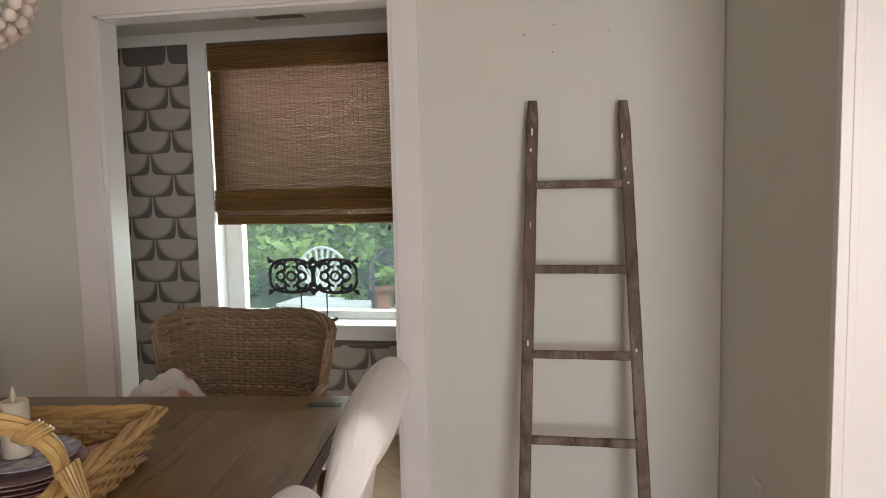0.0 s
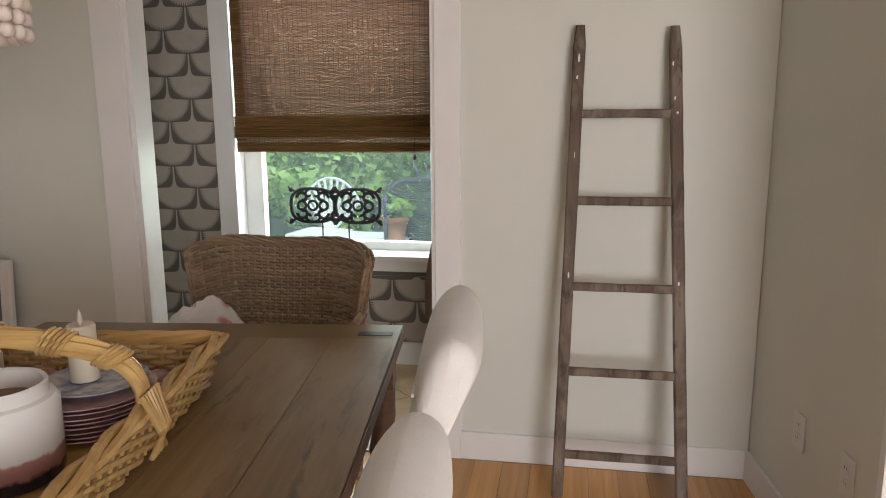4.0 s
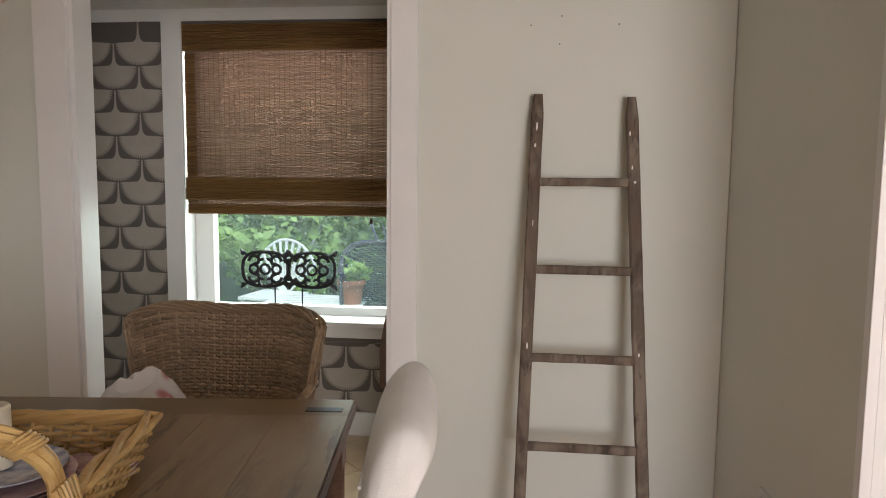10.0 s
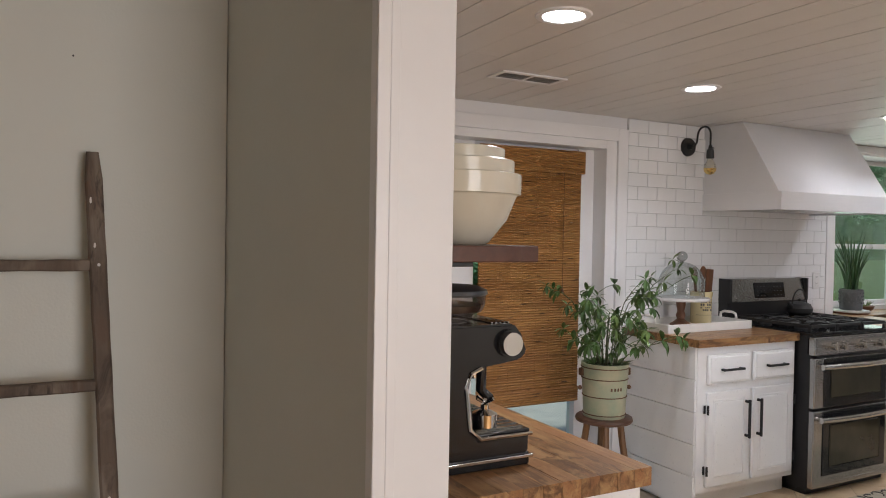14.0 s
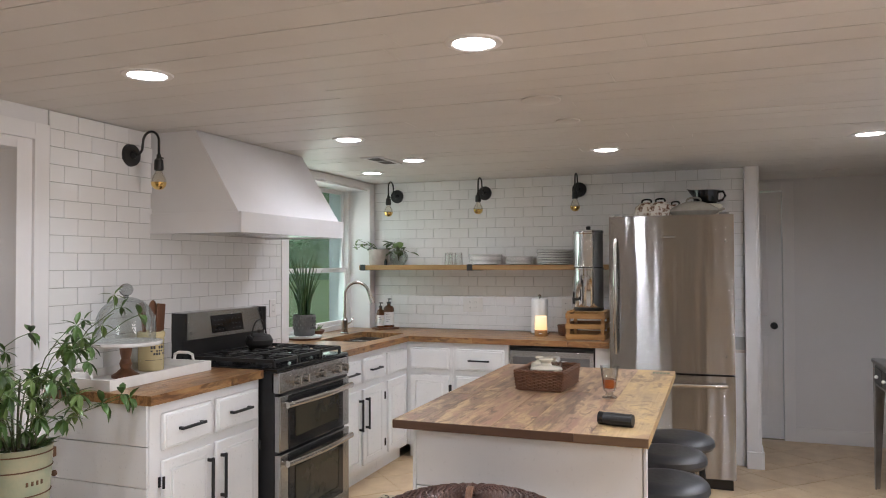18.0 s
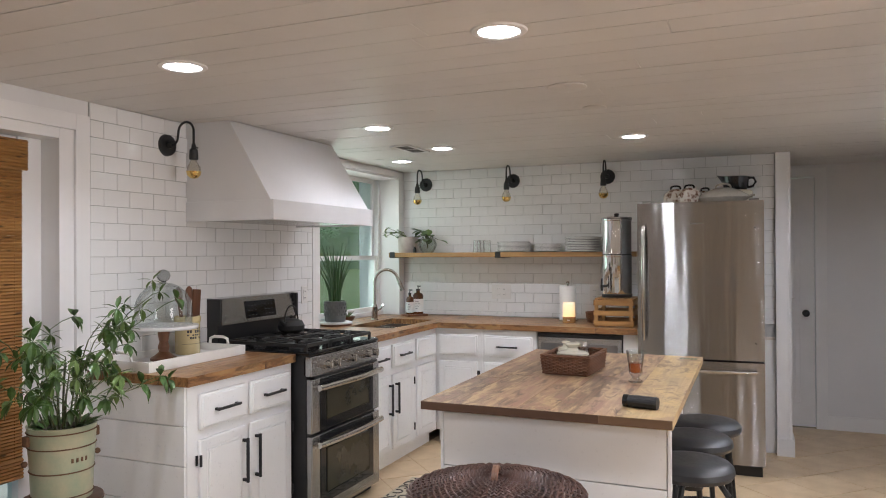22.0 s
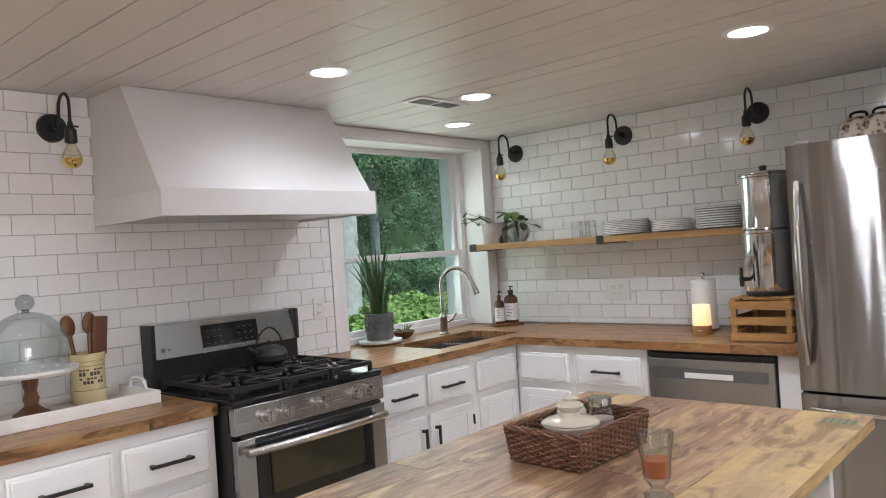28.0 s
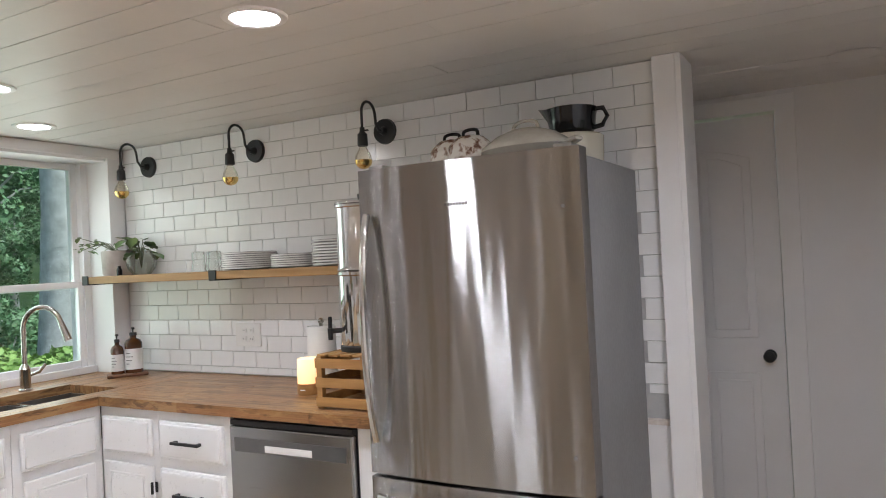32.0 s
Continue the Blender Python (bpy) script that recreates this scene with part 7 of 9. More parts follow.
def palmate(bm, p, d, n, l):
    """A cluster of leaflets spread like a hand."""
    d = Vector(d).normalized()
    side = d.cross(Vector((0, 0, 1)))
    side = side.normalized() if side.length > 0.1 else Vector((1, 0, 0))
    for k in range(n):
        a = 2 * math.pi * k / n
        v = (side * math.cos(a) + (side.cross(d)) * math.sin(a)) * 0.9 + d * 0.35 - Vector((0, 0, 0.35))
        leaf(bm, p, v, l * rng.uniform(0.75, 1.1), l * 0.35, 0.35)
stems = []
for k in range(20):
    a = rng.uniform(0, 2 * math.pi)
    out, h = rng.uniform(0.05, 0.28), rng.uniform(0.12, 0.46)
    if k == 0:
        a, out, h = radians(-8), 0.36, 0.52
    if k == 1:
        a, out, h = radians(-25), 0.30, 0.44
    if k == 2:
        a, out, h = radians(190), 0.21, 0.33
    if k == 3:
        a, out, h = radians(200), 0.20, 0.15
    if k == 4:
        a, out, h = radians(-60), 0.12, 0.42
    b = rng.uniform(0.01, 0.07)
    c, s = math.cos(a), math.sin(a)
    if s > 0.3:
        out *= 0.6
    pts = [(b * c, b * s, 0.25), (b * c + out * 0.25 * c, b * s + out * 0.25 * s, 0.25 + h * 0.5), (b * c + out * 0.65 * c, b * s + out * 0.65 * s, 0.25 + h * 0.85), (b * c + out * c, b * s + out * s, 0.25 + h)]
    bm = bmesh.new()
    tube(bm, pts, 0.004, 5, taper=0.4)
    part("stem", bm, STEM, pl)
    P = [Vector(p) for p in pts]
    for t in (0.5, 0.72, 0.88, 1.0):
        i = min(2, int(t * 3))
        q = P[i].lerp(P[i + 1], t * 3 - i)
        aa = a + rng.uniform(-1.6, 1.6)
        pet = Vector((math.cos(aa), math.sin(aa) - 0.15, rng.uniform(0.2, 0.7))) * rng.uniform(0.045, 0.10)
        e = q + pet
        bm = bmesh.new()
        tube(bm, [q, (q + e) / 2 + Vector((0, 0, 0.008)), e], 0.0016, 4)
        palmate(bm, e, pet, rng.choice((5, 6, 7)), rng.uniform(0.05, 0.08))
        part("leafy_sprig", bm, LEAF if rng.random() < 0.6 else LEAF_PALE, pl, smooth=False)
for k in range(10):
    a = rng.uniform(0, 6.28)
    bm = bmesh.new()
    for q in range(3):
        leaf(bm, (0.07 * math.cos(a), 0.07 * math.sin(a), 0.255), (math.cos(a + q - 1), math.sin(a + q - 1), 0.9), rng.uniform(0.06, 0.11), 0.025, 0.3)
    part("low_leaves", bm, LEAF, pl, smooth=False)

# metal console against the south wall
ct = thing("console_table", "grey riveted metal console table with small drawers", "table", m=pose(5.055, 0.075, 0))
LN, DP, HT = 1.235, 0.375, 0.84
part_box("top", (-0.012, -0.008, HT - 0.028, LN + 0.012, DP + 0.008, HT), GREY_METAL, ct, 0.006)
for x, y in ((0.0, 0.0), (0.0, DP), (LN, 0.0), (LN, DP)):
    bm = bmesh.new()
    sx_, sy_ = (1 if x == 0 else -1), (1 if y == 0 else -1)
    for zz0, zz1, w0, w1 in ((0.0, HT - 0.028, 0.030, 0.075),):
        vs = []
        for z, w in ((zz0, w0), (zz1, w1)):
            for dx, dy in ((0, 0), (w, 0), (w, 0.006), (0.006, 0.006), (0.006, w), (0, w)):
                vs.append(bm.verts.new((x + sx_ * dx, y + sy_ * dy, z)))
        for k in range(6):
            bm.faces.new((vs[k], vs[(k + 1) % 6], vs[6 + (k + 1) % 6], vs[6 + k]))
        bm.faces.new(vs[:6]), bm.faces.new(vs[6:])
    leg = part("leg", bm, GREY_METAL, ct)
    bm = bmesh.new()
    for z in (0.70, 0.78):
        ball(bm, (x - sx_ * 0.001, y + sy_ * 0.035, z), 0.006, 8, 5)
        ball(bm, (x + sx_ * 0.035, y - sy_ * 0.001, z), 0.006, 8, 5)
    part("rivet", bm, CHROME, leg)
part_box("end_apron", (0.004, 0.06, HT - 0.165, 0.014, DP - 0.06, HT - 0.028), GREY_METAL, ct, 0.002)
part_box("end_apron", (LN - 0.014, 0.06, HT - 0.165, LN - 0.004, DP - 0.06, HT - 0.028), GREY_METAL, ct, 0.002)
part_box("back_apron", (0.06, 0.004, HT - 0.165, LN - 0.06, 0.014, HT - 0.028), GREY_METAL, ct, 0.002)
part_box("front_apron", (0.06, DP - 0.014, HT - 0.165, LN - 0.06, DP - 0.004, HT - 0.028), GREY_METAL, ct, 0.002)
DARK_METAL = mottled("dark_drawer_metal", (0.07, 0.068, 0.062), (0.11, 0.105, 0.095), 0.45, 8, 0.1, 0.6)
for k in range(5):
    x0 = 0.085 + 0.215 * k
    d = part_box("drawer", (x0, DP - 0.004, HT - 0.145, x0 + 0.195, DP + 0.006, HT - 0.045), DARK_METAL, ct, 0.003)
    bm = bmesh.new()
    ball(bm, (x0 + 0.0975, DP + 0.016, HT - 0.095), 0.012, 10, 8)
    part("drawer_knob", bm, PORCELAIN, d)
bm = bmesh.new()
tube(bm, [(0.03, 0.05, HT - 0.17), (0.03, DP - 0.05, HT - 0.17)], 0.006, 6)
part("brace", bm, GREY_METAL, ct)

CX, CY = 5.055, 0.075
# plates, fruit stand, frame, rolling pin on it
def white_plate(m, r, label, wave=0.0):
    p = thing("platter", label, "plate", "platters on the console", m)
    bm = bmesh.new()
    lathe(bm, [(0, 0), (r * 0.55, 0), (r * 0.75, 0.006), (r, 0.022), (r * 0.995, 0.026), (r * 0.74, 0.011), (0, 0.006)], 36)
    for v in bm.verts:
        a = math.atan2(v.co.y, v.co.x)
        q = math.hypot(v.co.x, v.co.y) / r
        f = 1 + 0.06 * math.cos(4 * a) * q
        v.co.x *= f
        v.co.y *= f
        v.co.z += wave * q * q * math.cos(4 * a)
    part("plate", bm, PORCELAIN, p)
for k, r in enumerate((0.180, 0.165, 0.14, 0.13, 0.125)):
    white_plate(pose(CX + 0.175, CY + 0.19, HT + 0.001 + 0.0165 * k, 0, 0, 17 * k), r, "white square-ish porcelain platter in a stack", 0.003)
fs = thing("fruit_stand", "white pedestal fruit stand heaped with green apples", "stand", m=pose(CX + 0.47, CY + 0.215, HT) @ Matrix.Diagonal((1, 1, 1.3, 1)))
bm = bmesh.new()
lathe(bm, [(0, 0), (0.08, 0), (0.082, 0.006), (0.055, 0.03), (0.042, 0.07), (0.05, 0.115), (0, 0.117)], 32)
part("pedestal", bm, PORCELAIN, fs)
bm = bmesh.new()
lathe(bm, [(0, 0.117), (0.15, 0.119), (0.158, 0.124), (0.162, 0.178), (0.156, 0.18), (0.152, 0.132), (0, 0.13)], 40)
part("dish", bm, PORCELAIN, fs)
rng = random.Random(6)
for k in range(13):
    a, r = 2.4 * k, 0.035 * math.sqrt(k)
    z = 0.218 if k > 5 else 0.255
    ap = thing("apple", "green apple in the fruit stand", "apple", "apples in the stand", pose(CX + 0.47 + r * math.cos(a), CY + 0.215 + r * math.sin(a), HT + z - 0.002, rng.uniform(-30, 30), rng.uniform(-30, 30), 0))
    bm = bmesh.new()
    lathe(bm, [(0, 0.018), (0.012, 0.026), (0.028, 0.025), (0.036, 0.008), (0.033, -0.014), (0.018, -0.028), (0, -0.024)], 16)
    part("flesh", bm, APPLE, ap)
    bm = bmesh.new()
    tube(bm, [(0, 0, 0.016), (0.003, 0, 0.034)], 0.0016, 4)
    part("stalk", bm, TURNED_WOOD, ap)
WOODB = wooden("amber_wood_bowl", (0.22, 0.09, 0.02), (0.40, 0.20, 0.06), 0.35, 0, 1)
bo = solid("wooden_bowl", lathe(bmesh.new(), [(0, 0), (0.05, 0), (0.09, 0.03), (0.105, 0.06), (0.1, 0.06), (0.08, 0.03), (0, 0.012)], 28), WOODB, "amber wooden bowl of small squashes", "bowl", pose(CX + 0.80, CY + 0.20, HT))
for k in range(5):
    q = solid("gourd", lathe(bmesh.new(), [(0, -0.03), (0.022, -0.024), (0.03, 0), (0.024, 0.022), (0.008, 0.035), (0, 0.04)], 14), mottled("orange_gourd", (0.42, 0.18, 0.03), (0.5, 0.28, 0.06), 0.45, 20), "small orange gourd in the bowl", "gourd", pose(CX + 0.80 + 0.04 * math.cos(k * 1.3), CY + 0.20 + 0.04 * math.sin(k * 1.3), HT + 0.06, 30 * k, 20, 0), "gourds in the bowl")
wr = thing("wire_stand", "black wire kitchen stand with a white top", "rack", m=pose(CX + 0.93, CY + 0.15, HT))
bm = bmesh.new()
for z in (0.004, 0.05, 0.10, 0.15):
    tube(bm, [(0.075 * math.cos(radians(a)), 0.075 * math.sin(radians(a)), z) for a in range(0, 360, 20)], 0.002, 5, closed=True)
for a in range(0, 360, 45):
    tube(bm, [(0.075 * math.cos(radians(a)), 0.075 * math.sin(radians(a)), 0.003), (0.075 * math.cos(radians(a)), 0.075 * math.sin(radians(a)), 0.20)], 0.002, 5)
part("wire_frame", bm, BLACK, wr)
bm = bmesh.new()
lathe(bm, [(0.08, 0.20), (0.078, 0.22), (0.05, 0.245), (0, 0.25)], 24)
part("top", bm, PORCELAIN, wr)
GREEN_FRAME = mottled("chipped_green_paint", (0.015, 0.05, 0.028), (0.03, 0.075, 0.042), 0.5, 9, 0.3)
pf = thing("picture_frame", "chipped dark green cabinet door frame with a print", "frame", m=pose(CX + 0.74, CY + 0.115, HT, 6, 0, 0) @ Matrix.Diagonal((1.40, 1, 1.32, 1)))
part("frame", boxes((-0.23, -0.014, 0, -0.155, 0.008, 0.62), (0.155, -0.014, 0, 0.23, 0.008, 0.62), (-0.155, -0.014, 0, 0.155, 0.008, 0.09), (-0.155, -0.014, 0.50, 0.155, 0.008, 0.62), bev=0.003), GREEN_FRAME, pf)
part("print_sheet", boxes((-0.155, -0.012, 0.09, 0.155, -0.004, 0.50)), mottled("aged_paper", (0.36, 0.36, 0.30), (0.44, 0.43, 0.37), 0.8, 12), pf)
bm = bmesh.new()
for r in range(4):
    for c in range(4):
        x = -0.115 + 0.062 * c
        z = 0.13 + 0.088 * r
        box(bm, x, -0.0038, z, x + 0.022, -0.003, z + 0.055 + 0.01 * ((r + c) % 2))
part("print_marks", bm, INK, pf, "rows of dark printed marks")
bm = bmesh.new()
rng = random.Random(9)
for k in range(26):
    x = rng.choice((rng.uniform(-0.228, -0.16), rng.uniform(0.16, 0.228)))
    z = rng.uniform(0.02, 0.6)
    w_, h_ = rng.uniform(0.004, 0.018), rng.uniform(0.004, 0.022)
    vs = [bm.verts.new((x + w_ * math.cos(t) * rng.uniform(0.6, 1), 0.0087, z + h_ * math.sin(t) * rng.uniform(0.6, 1))) for t in [k2 * 0.9 for k2 in range(7)]]
    bm.faces.new(vs)
part("paint_chip", bm, TRAY_PAINT, pf, "pale chips in the paint", smooth=False)
rp = thing("rolling_pin", "long reddish wooden rolling pin leaning on the wall", "rolling pin", m=pose(CX + 0.235, CY + 0.088, HT, 6.0, 0.6, 0) @ Matrix.Diagonal((0.85, 0.85, 1.30, 1)))
PINWOOD = wooden("red_pin_wood", (0.18, 0.055, 0.028), (0.33, 0.13, 0.07), 0.4, 2, 0.7)
bm = bmesh.new()
lathe(bm, [(0, 0.004), (0.036, 0.004), (0.040, 0.012), (0.040, 0.47), (0.034, 0.485), (0, 0.486)], 28)
part("roller", bm, PINWOOD, rp)
bm = bmesh.new()
lathe(bm, [(0.016, 0.486), (0.018, 0.52), (0.016, 0.57), (0.010, 0.585), (0, 0.587)], 18)
part("handle", bm, PINWOOD, rp)


def round_basket(m, r0, r1, h, mat, label, rows, n):
    b = thing("wicker_basket", label, "basket", "baskets under the console", m)
    def at(u, v, off):
        a = 2 * math.pi * u
        r = r0 + (r1 - r0) * v + off
        return (r * math.cos(a), r * math.sin(a), 0.006 + h * v)
    bm = bmesh.new()
    weave(bm, at, n, rows, 0.0042, 4, 0.004)
    part("woven_side", bm, mat, b)
    bm = bmesh.new()
    for k in range(n):
        tube(bm, [at(k / n, 0, 0), at(k / n, 1, 0)], 0.004, 4)
    part("stakes", bm, mat, b)
    bm = bmesh.new()
    for ph in (0, 2.1, 4.2):
        tube(bm, [((r1 + 0.006 * math.cos(ph + k)) * math.cos(2 * math.pi * k / 60), (r1 + 0.006 * math.cos(ph + k)) * math.sin(2 * math.pi * k / 60), h + 0.008 + 0.006 * math.sin(ph + k)) for k in range(60)], 0.006, 5, closed=True)
    part("rim", bm, mat, b)
    bm = bmesh.new()
    rod(bm, (0, 0, 0), (0, 0, 0.01), r0, seg=24)
    lathe(bm, [(r0 - 0.012, 0.01), (r1 - 0.012, h)], 28)
    part("liner", bm, mat, b)
    return b
round_basket(pose(CX + 0.26, CY + 0.19, 0), 0.135, 0.175, 0.40, WICKER_TAN, "tall tan wicker basket under the console", 42, 34)
round_basket(pose(CX + 0.72, CY + 0.19, 0), 0.145, 0.18, 0.44, WICKER_TAN, "tall tan wicker basket under the console", 46, 34)
gb = solid("glass_bowl", lathe(bmesh.new(), [(0, 0), (0.06, 0), (0.12, 0.05), (0.155, 0.10), (0.16, 0.105), (0.15, 0.10), (0.11, 0.05), (0, 0.012)], 32), mottled("pale_green_glass", (0.36, 0.42, 0.33), (0.46, 0.50, 0.41), 0.15, 12), "pale green glass bowl resting in the basket", "bowl", pose(CX + 0.72, CY + 0.20, 0.415))

# ---- dining room and nook ----
TR = pose(-0.42, 2.227, 0, 0, 0, 6.85)   # the table's far right corner
tb = thing("dining_table", "dark brown plank dining table with worn edges", "table", m=TR)
TW, TLN, TH = 1.055, 1.95, 0.77
me = unit_mesh(TABLE_WOOD)
n = 6
for k in range(n):
    x0 = -TW + TW * k / n
    stave("top_plank", me, tb, x0 + 0.0006, -TLN + 0.13, TH - 0.035, x0 + TW / n - 0.0006, -0.132, TH)
TABLE_X = wooden("brown_table_end", (0.17, 0.105, 0.045), (0.28, 0.185, 0.085), 0.40, 0, 0.25, 0.1, 0.10)
for y in (-0.1315, -TLN):
    part_box("breadboard_end", (-TW, y, TH - 0.035, 0, y + 0.131, TH - 0.0003), TABLE_X, tb, 0.002)
part("edge_band", boxes((0.0005, -TLN, TH - 0.036, 0.004, 0, TH - 0.003), (-TW - 0.004, -TLN, TH - 0.036, -TW - 0.0005, 0, TH - 0.003), bev=0.001), TABLE_EDGE, tb)
part_box("corner_plate", (-0.115, -0.105, TH - 0.004, -0.02, -0.072, TH + 0.0012), BLACK, tb, 0.001, "dark metal plate let into the corner")
part("apron", boxes((-0.075, -TLN + 0.07, TH - 0.14, -0.05, -0.07, TH - 0.036), (-TW + 0.05, -TLN + 0.07, TH - 0.14, -TW + 0.075, -0.07, TH - 0.036), (-TW + 0.075, -0.095, TH - 0.14, -0.075, -0.07, TH - 0.036), (-TW + 0.075, -TLN + 0.07, TH - 0.14, -0.075, -TLN + 0.095, TH - 0.036), bev=0.002), TABLE_EDGE, tb)
for x in (-0.10, -TW + 0.02):
    for y in (-0.10, -TLN + 0.02):
        bm = bmesh.new()
        box(bm, x, y, TH - 0.16, x + 0.08, y + 0.08, TH - 0.036, bev=0.003)
        lathe(bm, [(0.018, 0.0), (0.024, 0.02), (0.02, 0.05), (0.034, 0.30), (0.028, 0.36), (0.038, 0.42), (0.03, 0.46), (0.04, 0.52), (0.04, TH - 0.16)], 20, (x + 0.04, y + 0.04, 0))
        part("leg", bm, TABLE_EDGE, tb)


def soft(ob, levels=2):
    sub = ob.modifiers.new("soft", "SUBSURF")
    sub.levels = sub.render_levels = levels
    return ob


# upholstered chair with a rolled back; its front looks along +x of its own frame
def parsons_chair(m):
    c = thing("upholstered_chair", "white linen upholstered dining chair with a rolled back", "chair", "white chairs at the table", m)
    W = 0.235
    def slab(profile_front, profile_back, w):
        bm = bmesh.new()
        rows = []
        ring = profile_front + profile_back[::-1]
        cols = 9
        for k in range(cols + 1):
            u = k / cols
            y = -w + 2 * w * u
            e = abs(2 * u - 1) ** 4
            mid = [((a[0] + b[0]) / 2, (a[1] + b[1]) / 2) for a, b in zip(profile_front, profile_back)]
            cen = mid + mid[::-1]
            rows.append([bm.verts.new((p[0] + (q[0] - p[0]) * 0.42 * e, y, p[1] + (q[1] - p[1]) * 0.42 * e - 0.012 * e * (p[1] > 0.9))) for p, q in zip(ring, cen)])
        m_ = len(ring)
        for a, b in zip(rows, rows[1:]):
            for i in range(m_):
                j = (i + 1) % m_
                bm.faces.new((a[i], a[j], b[j], b[i]))
        bm.faces.new(rows[0][::-1]), bm.faces.new(rows[-1])
        return bm
    fr_ = [(0.045, 0.36), (0.035, 0.48), (0.012, 0.62), (-0.015, 0.76), (-0.040, 0.88), (-0.050, 0.95), (-0.072, 1.0), (-0.105, 1.018)]
    bk_ = [(-0.035, 0.36), (-0.045, 0.48), (-0.06, 0.62), (-0.08, 0.76), (-0.105, 0.865), (-0.148, 0.91), (-0.172, 0.955), (-0.152, 1.0)]
    soft(part("backrest", slab(fr_, bk_, W), LINEN, c))
    bm = bmesh.new()
    tube(bm, [(-0.150, -W + 0.030, 0.918), (-0.12, -W + 0.006, 0.912), (-0.085, -W + 0.003, 0.908), (-0.058, -W + 0.016, 0.906), (-0.047, -W + 0.05, 0.905), (-0.046, 0, 0.903), (-0.047, W - 0.05, 0.905)], 0.0035, 5)
    part("seam", bm, LINEN, c)
    bm = bmesh.new()
    box(bm, 0.0, -W, 0.34, 0.45, W, 0.475, bev=0.03, seg=3)
    part("seat", bm, LINEN, c)
    bm = bmesh.new()
    n = 40
    per = [(-0.045, -W), (0.45, -W), (0.45, W), (-0.045, W)]
    pts = []
    for i in range(4):
        a, b = Vector(per[i]), Vector(per[(i + 1) % 4])
        for k in range(n // 4):
            pts.append(a.lerp(b, k / (n / 4)))
    top_, low = [], []
    for k, p in enumerate(pts):
        f = 1 + 0.012 * math.sin(k * 2.2)
        top_.append(bm.verts.new((p.x, p.y, 0.37)))
        low.append(bm.verts.new((0.2 + (p.x - 0.2) * 1.03 * f, p.y * 1.04 * f, 0.06)))
    for k in range(len(pts)):
        j = (k + 1) % len(pts)
        bm.faces.new((top_[k], top_[j], low[j], low[k]))
    part("skirt", bm, LINEN, c)
    for x, y in ((0.02, -0.19), (0.02, 0.19), (0.41, -0.19), (0.41, 0.19)):
        bm = bmesh.new()
        rod(bm, (x, y, 0.0), (x, y, 0.35), 0.014, 0.022, 8)
        part("leg", bm, TURNED_WOOD, c)
    return c


first = parsons_chair(pose(-0.278, 1.565, 0, 0, 0, 186.85))
copy_thing(first, pose(-0.232, 0.895, 0, 0, 0, 186.85))

# wicker armchair at the table's end, back to the nook
wc = thing("wicker_armchair", "grey brown wicker chair with an arched back", "chair", m=pose(-0.995, 2.66, 0, 0, 0, 0))
def back_at(u, v, off):
    """u across, v up: a curved back whose sides wrap forward a little."""
    s = 2 * u - 1
    half = 0.268 + 0.078 * v
    z1 = 0.905 - 0.05 * abs(s) ** 4 - 0.012 * math.cos(s * math.pi * 1.0)
    wrap = 0.10 * abs(s) ** 3
    return (half * s, 0.10 + 0.05 * v - wrap + off, 0.40 + (z1 - 0.40) * v)
for row in range(42):
    bm = bmesh.new()
    weave(bm, lambda u, v, off: back_at(u, (row + v) / 42, off * (1 if row % 2 else -1)), 26, 1, 0.0066, 5, 0.0062)
    part("back_strand", bm, WICKER_GREY, wc)
for k in range(27):
    bm = bmesh.new()
    tube(bm, [back_at(k / 26, v, 0) for v in (0, 0.5, 1)], 0.0062, 5)
    part("stake", bm, WICKER_GREY, wc)
bm = bmesh.new()
for j in range(6):
    ph = j * 1.05
    pts = []
    for k in range(61):
        t = k / 60
        if t < 0.22:
            p = Vector(back_at(0, t / 0.22, 0))
        elif t > 0.78:
            p = Vector(back_at(1, (1 - t) / 0.22, 0))
        else:
            p = Vector(back_at((t - 0.22) / 0.56, 1, 0))
        q = 0.013
        pts.append((p.x + q * math.cos(ph + k * 0.35) * 0.9, p.y + q * math.cos(ph + k * 0.35), p.z + q * math.sin(ph + k * 0.35)))
    tube(bm, pts, 0.0062, 5)
part("rolled_edge", bm, WICKER_GREY, wc)
bm = bmesh.new()
weave(bm, lambda u, v, off: (-0.27 + 0.54 * u, -0.36 + 0.44 * v, 0.42 + off), 22, 44, 0.005, 4, 0.004)
part("woven_seat", bm, WICKER_GREY, wc)
for sgn in (-1, 1):
    bm = bmesh.new()
    for j in range(4):
        tube(bm, [(sgn * (0.31 + 0.008 * math.cos(j * 1.6)), 0.08, 0.66 + 0.008 * math.sin(j * 1.6)), (sgn * (0.315 + 0.008 * math.cos(j * 1.6)), -0.15, 0.64 + 0.008 * math.sin(j * 1.6)), (sgn * (0.305 + 0.008 * math.cos(j * 1.6)), -0.33, 0.60 + 0.008 * math.sin(j * 1.6)), (sgn * 0.29, -0.36, 0.42)], 0.008, 5)
    part("arm", bm, WICKER_GREY, wc)
    for y in (-0.33, 0.08):
        bm = bmesh.new()
        rod(bm, (sgn * 0.27, y, 0.0), (sgn * 0.275, y, 0.42), 0.018, 0.02, 10)
        part("leg", bm, WICKER_GREY, wc)
CLOTH = mottled("pink_flowered_cloth", (0.60, 0.56, 0.53), (0.66, 0.62, 0.60), 0.9, 20, 0.3, fine=300)
_v = coords(CLOTH, (12, 12, 12))
_n1 = node(CLOTH, "TexVoronoi", Scale=1.0)
link(CLOTH, _v, _n1.inputs["Vector"])
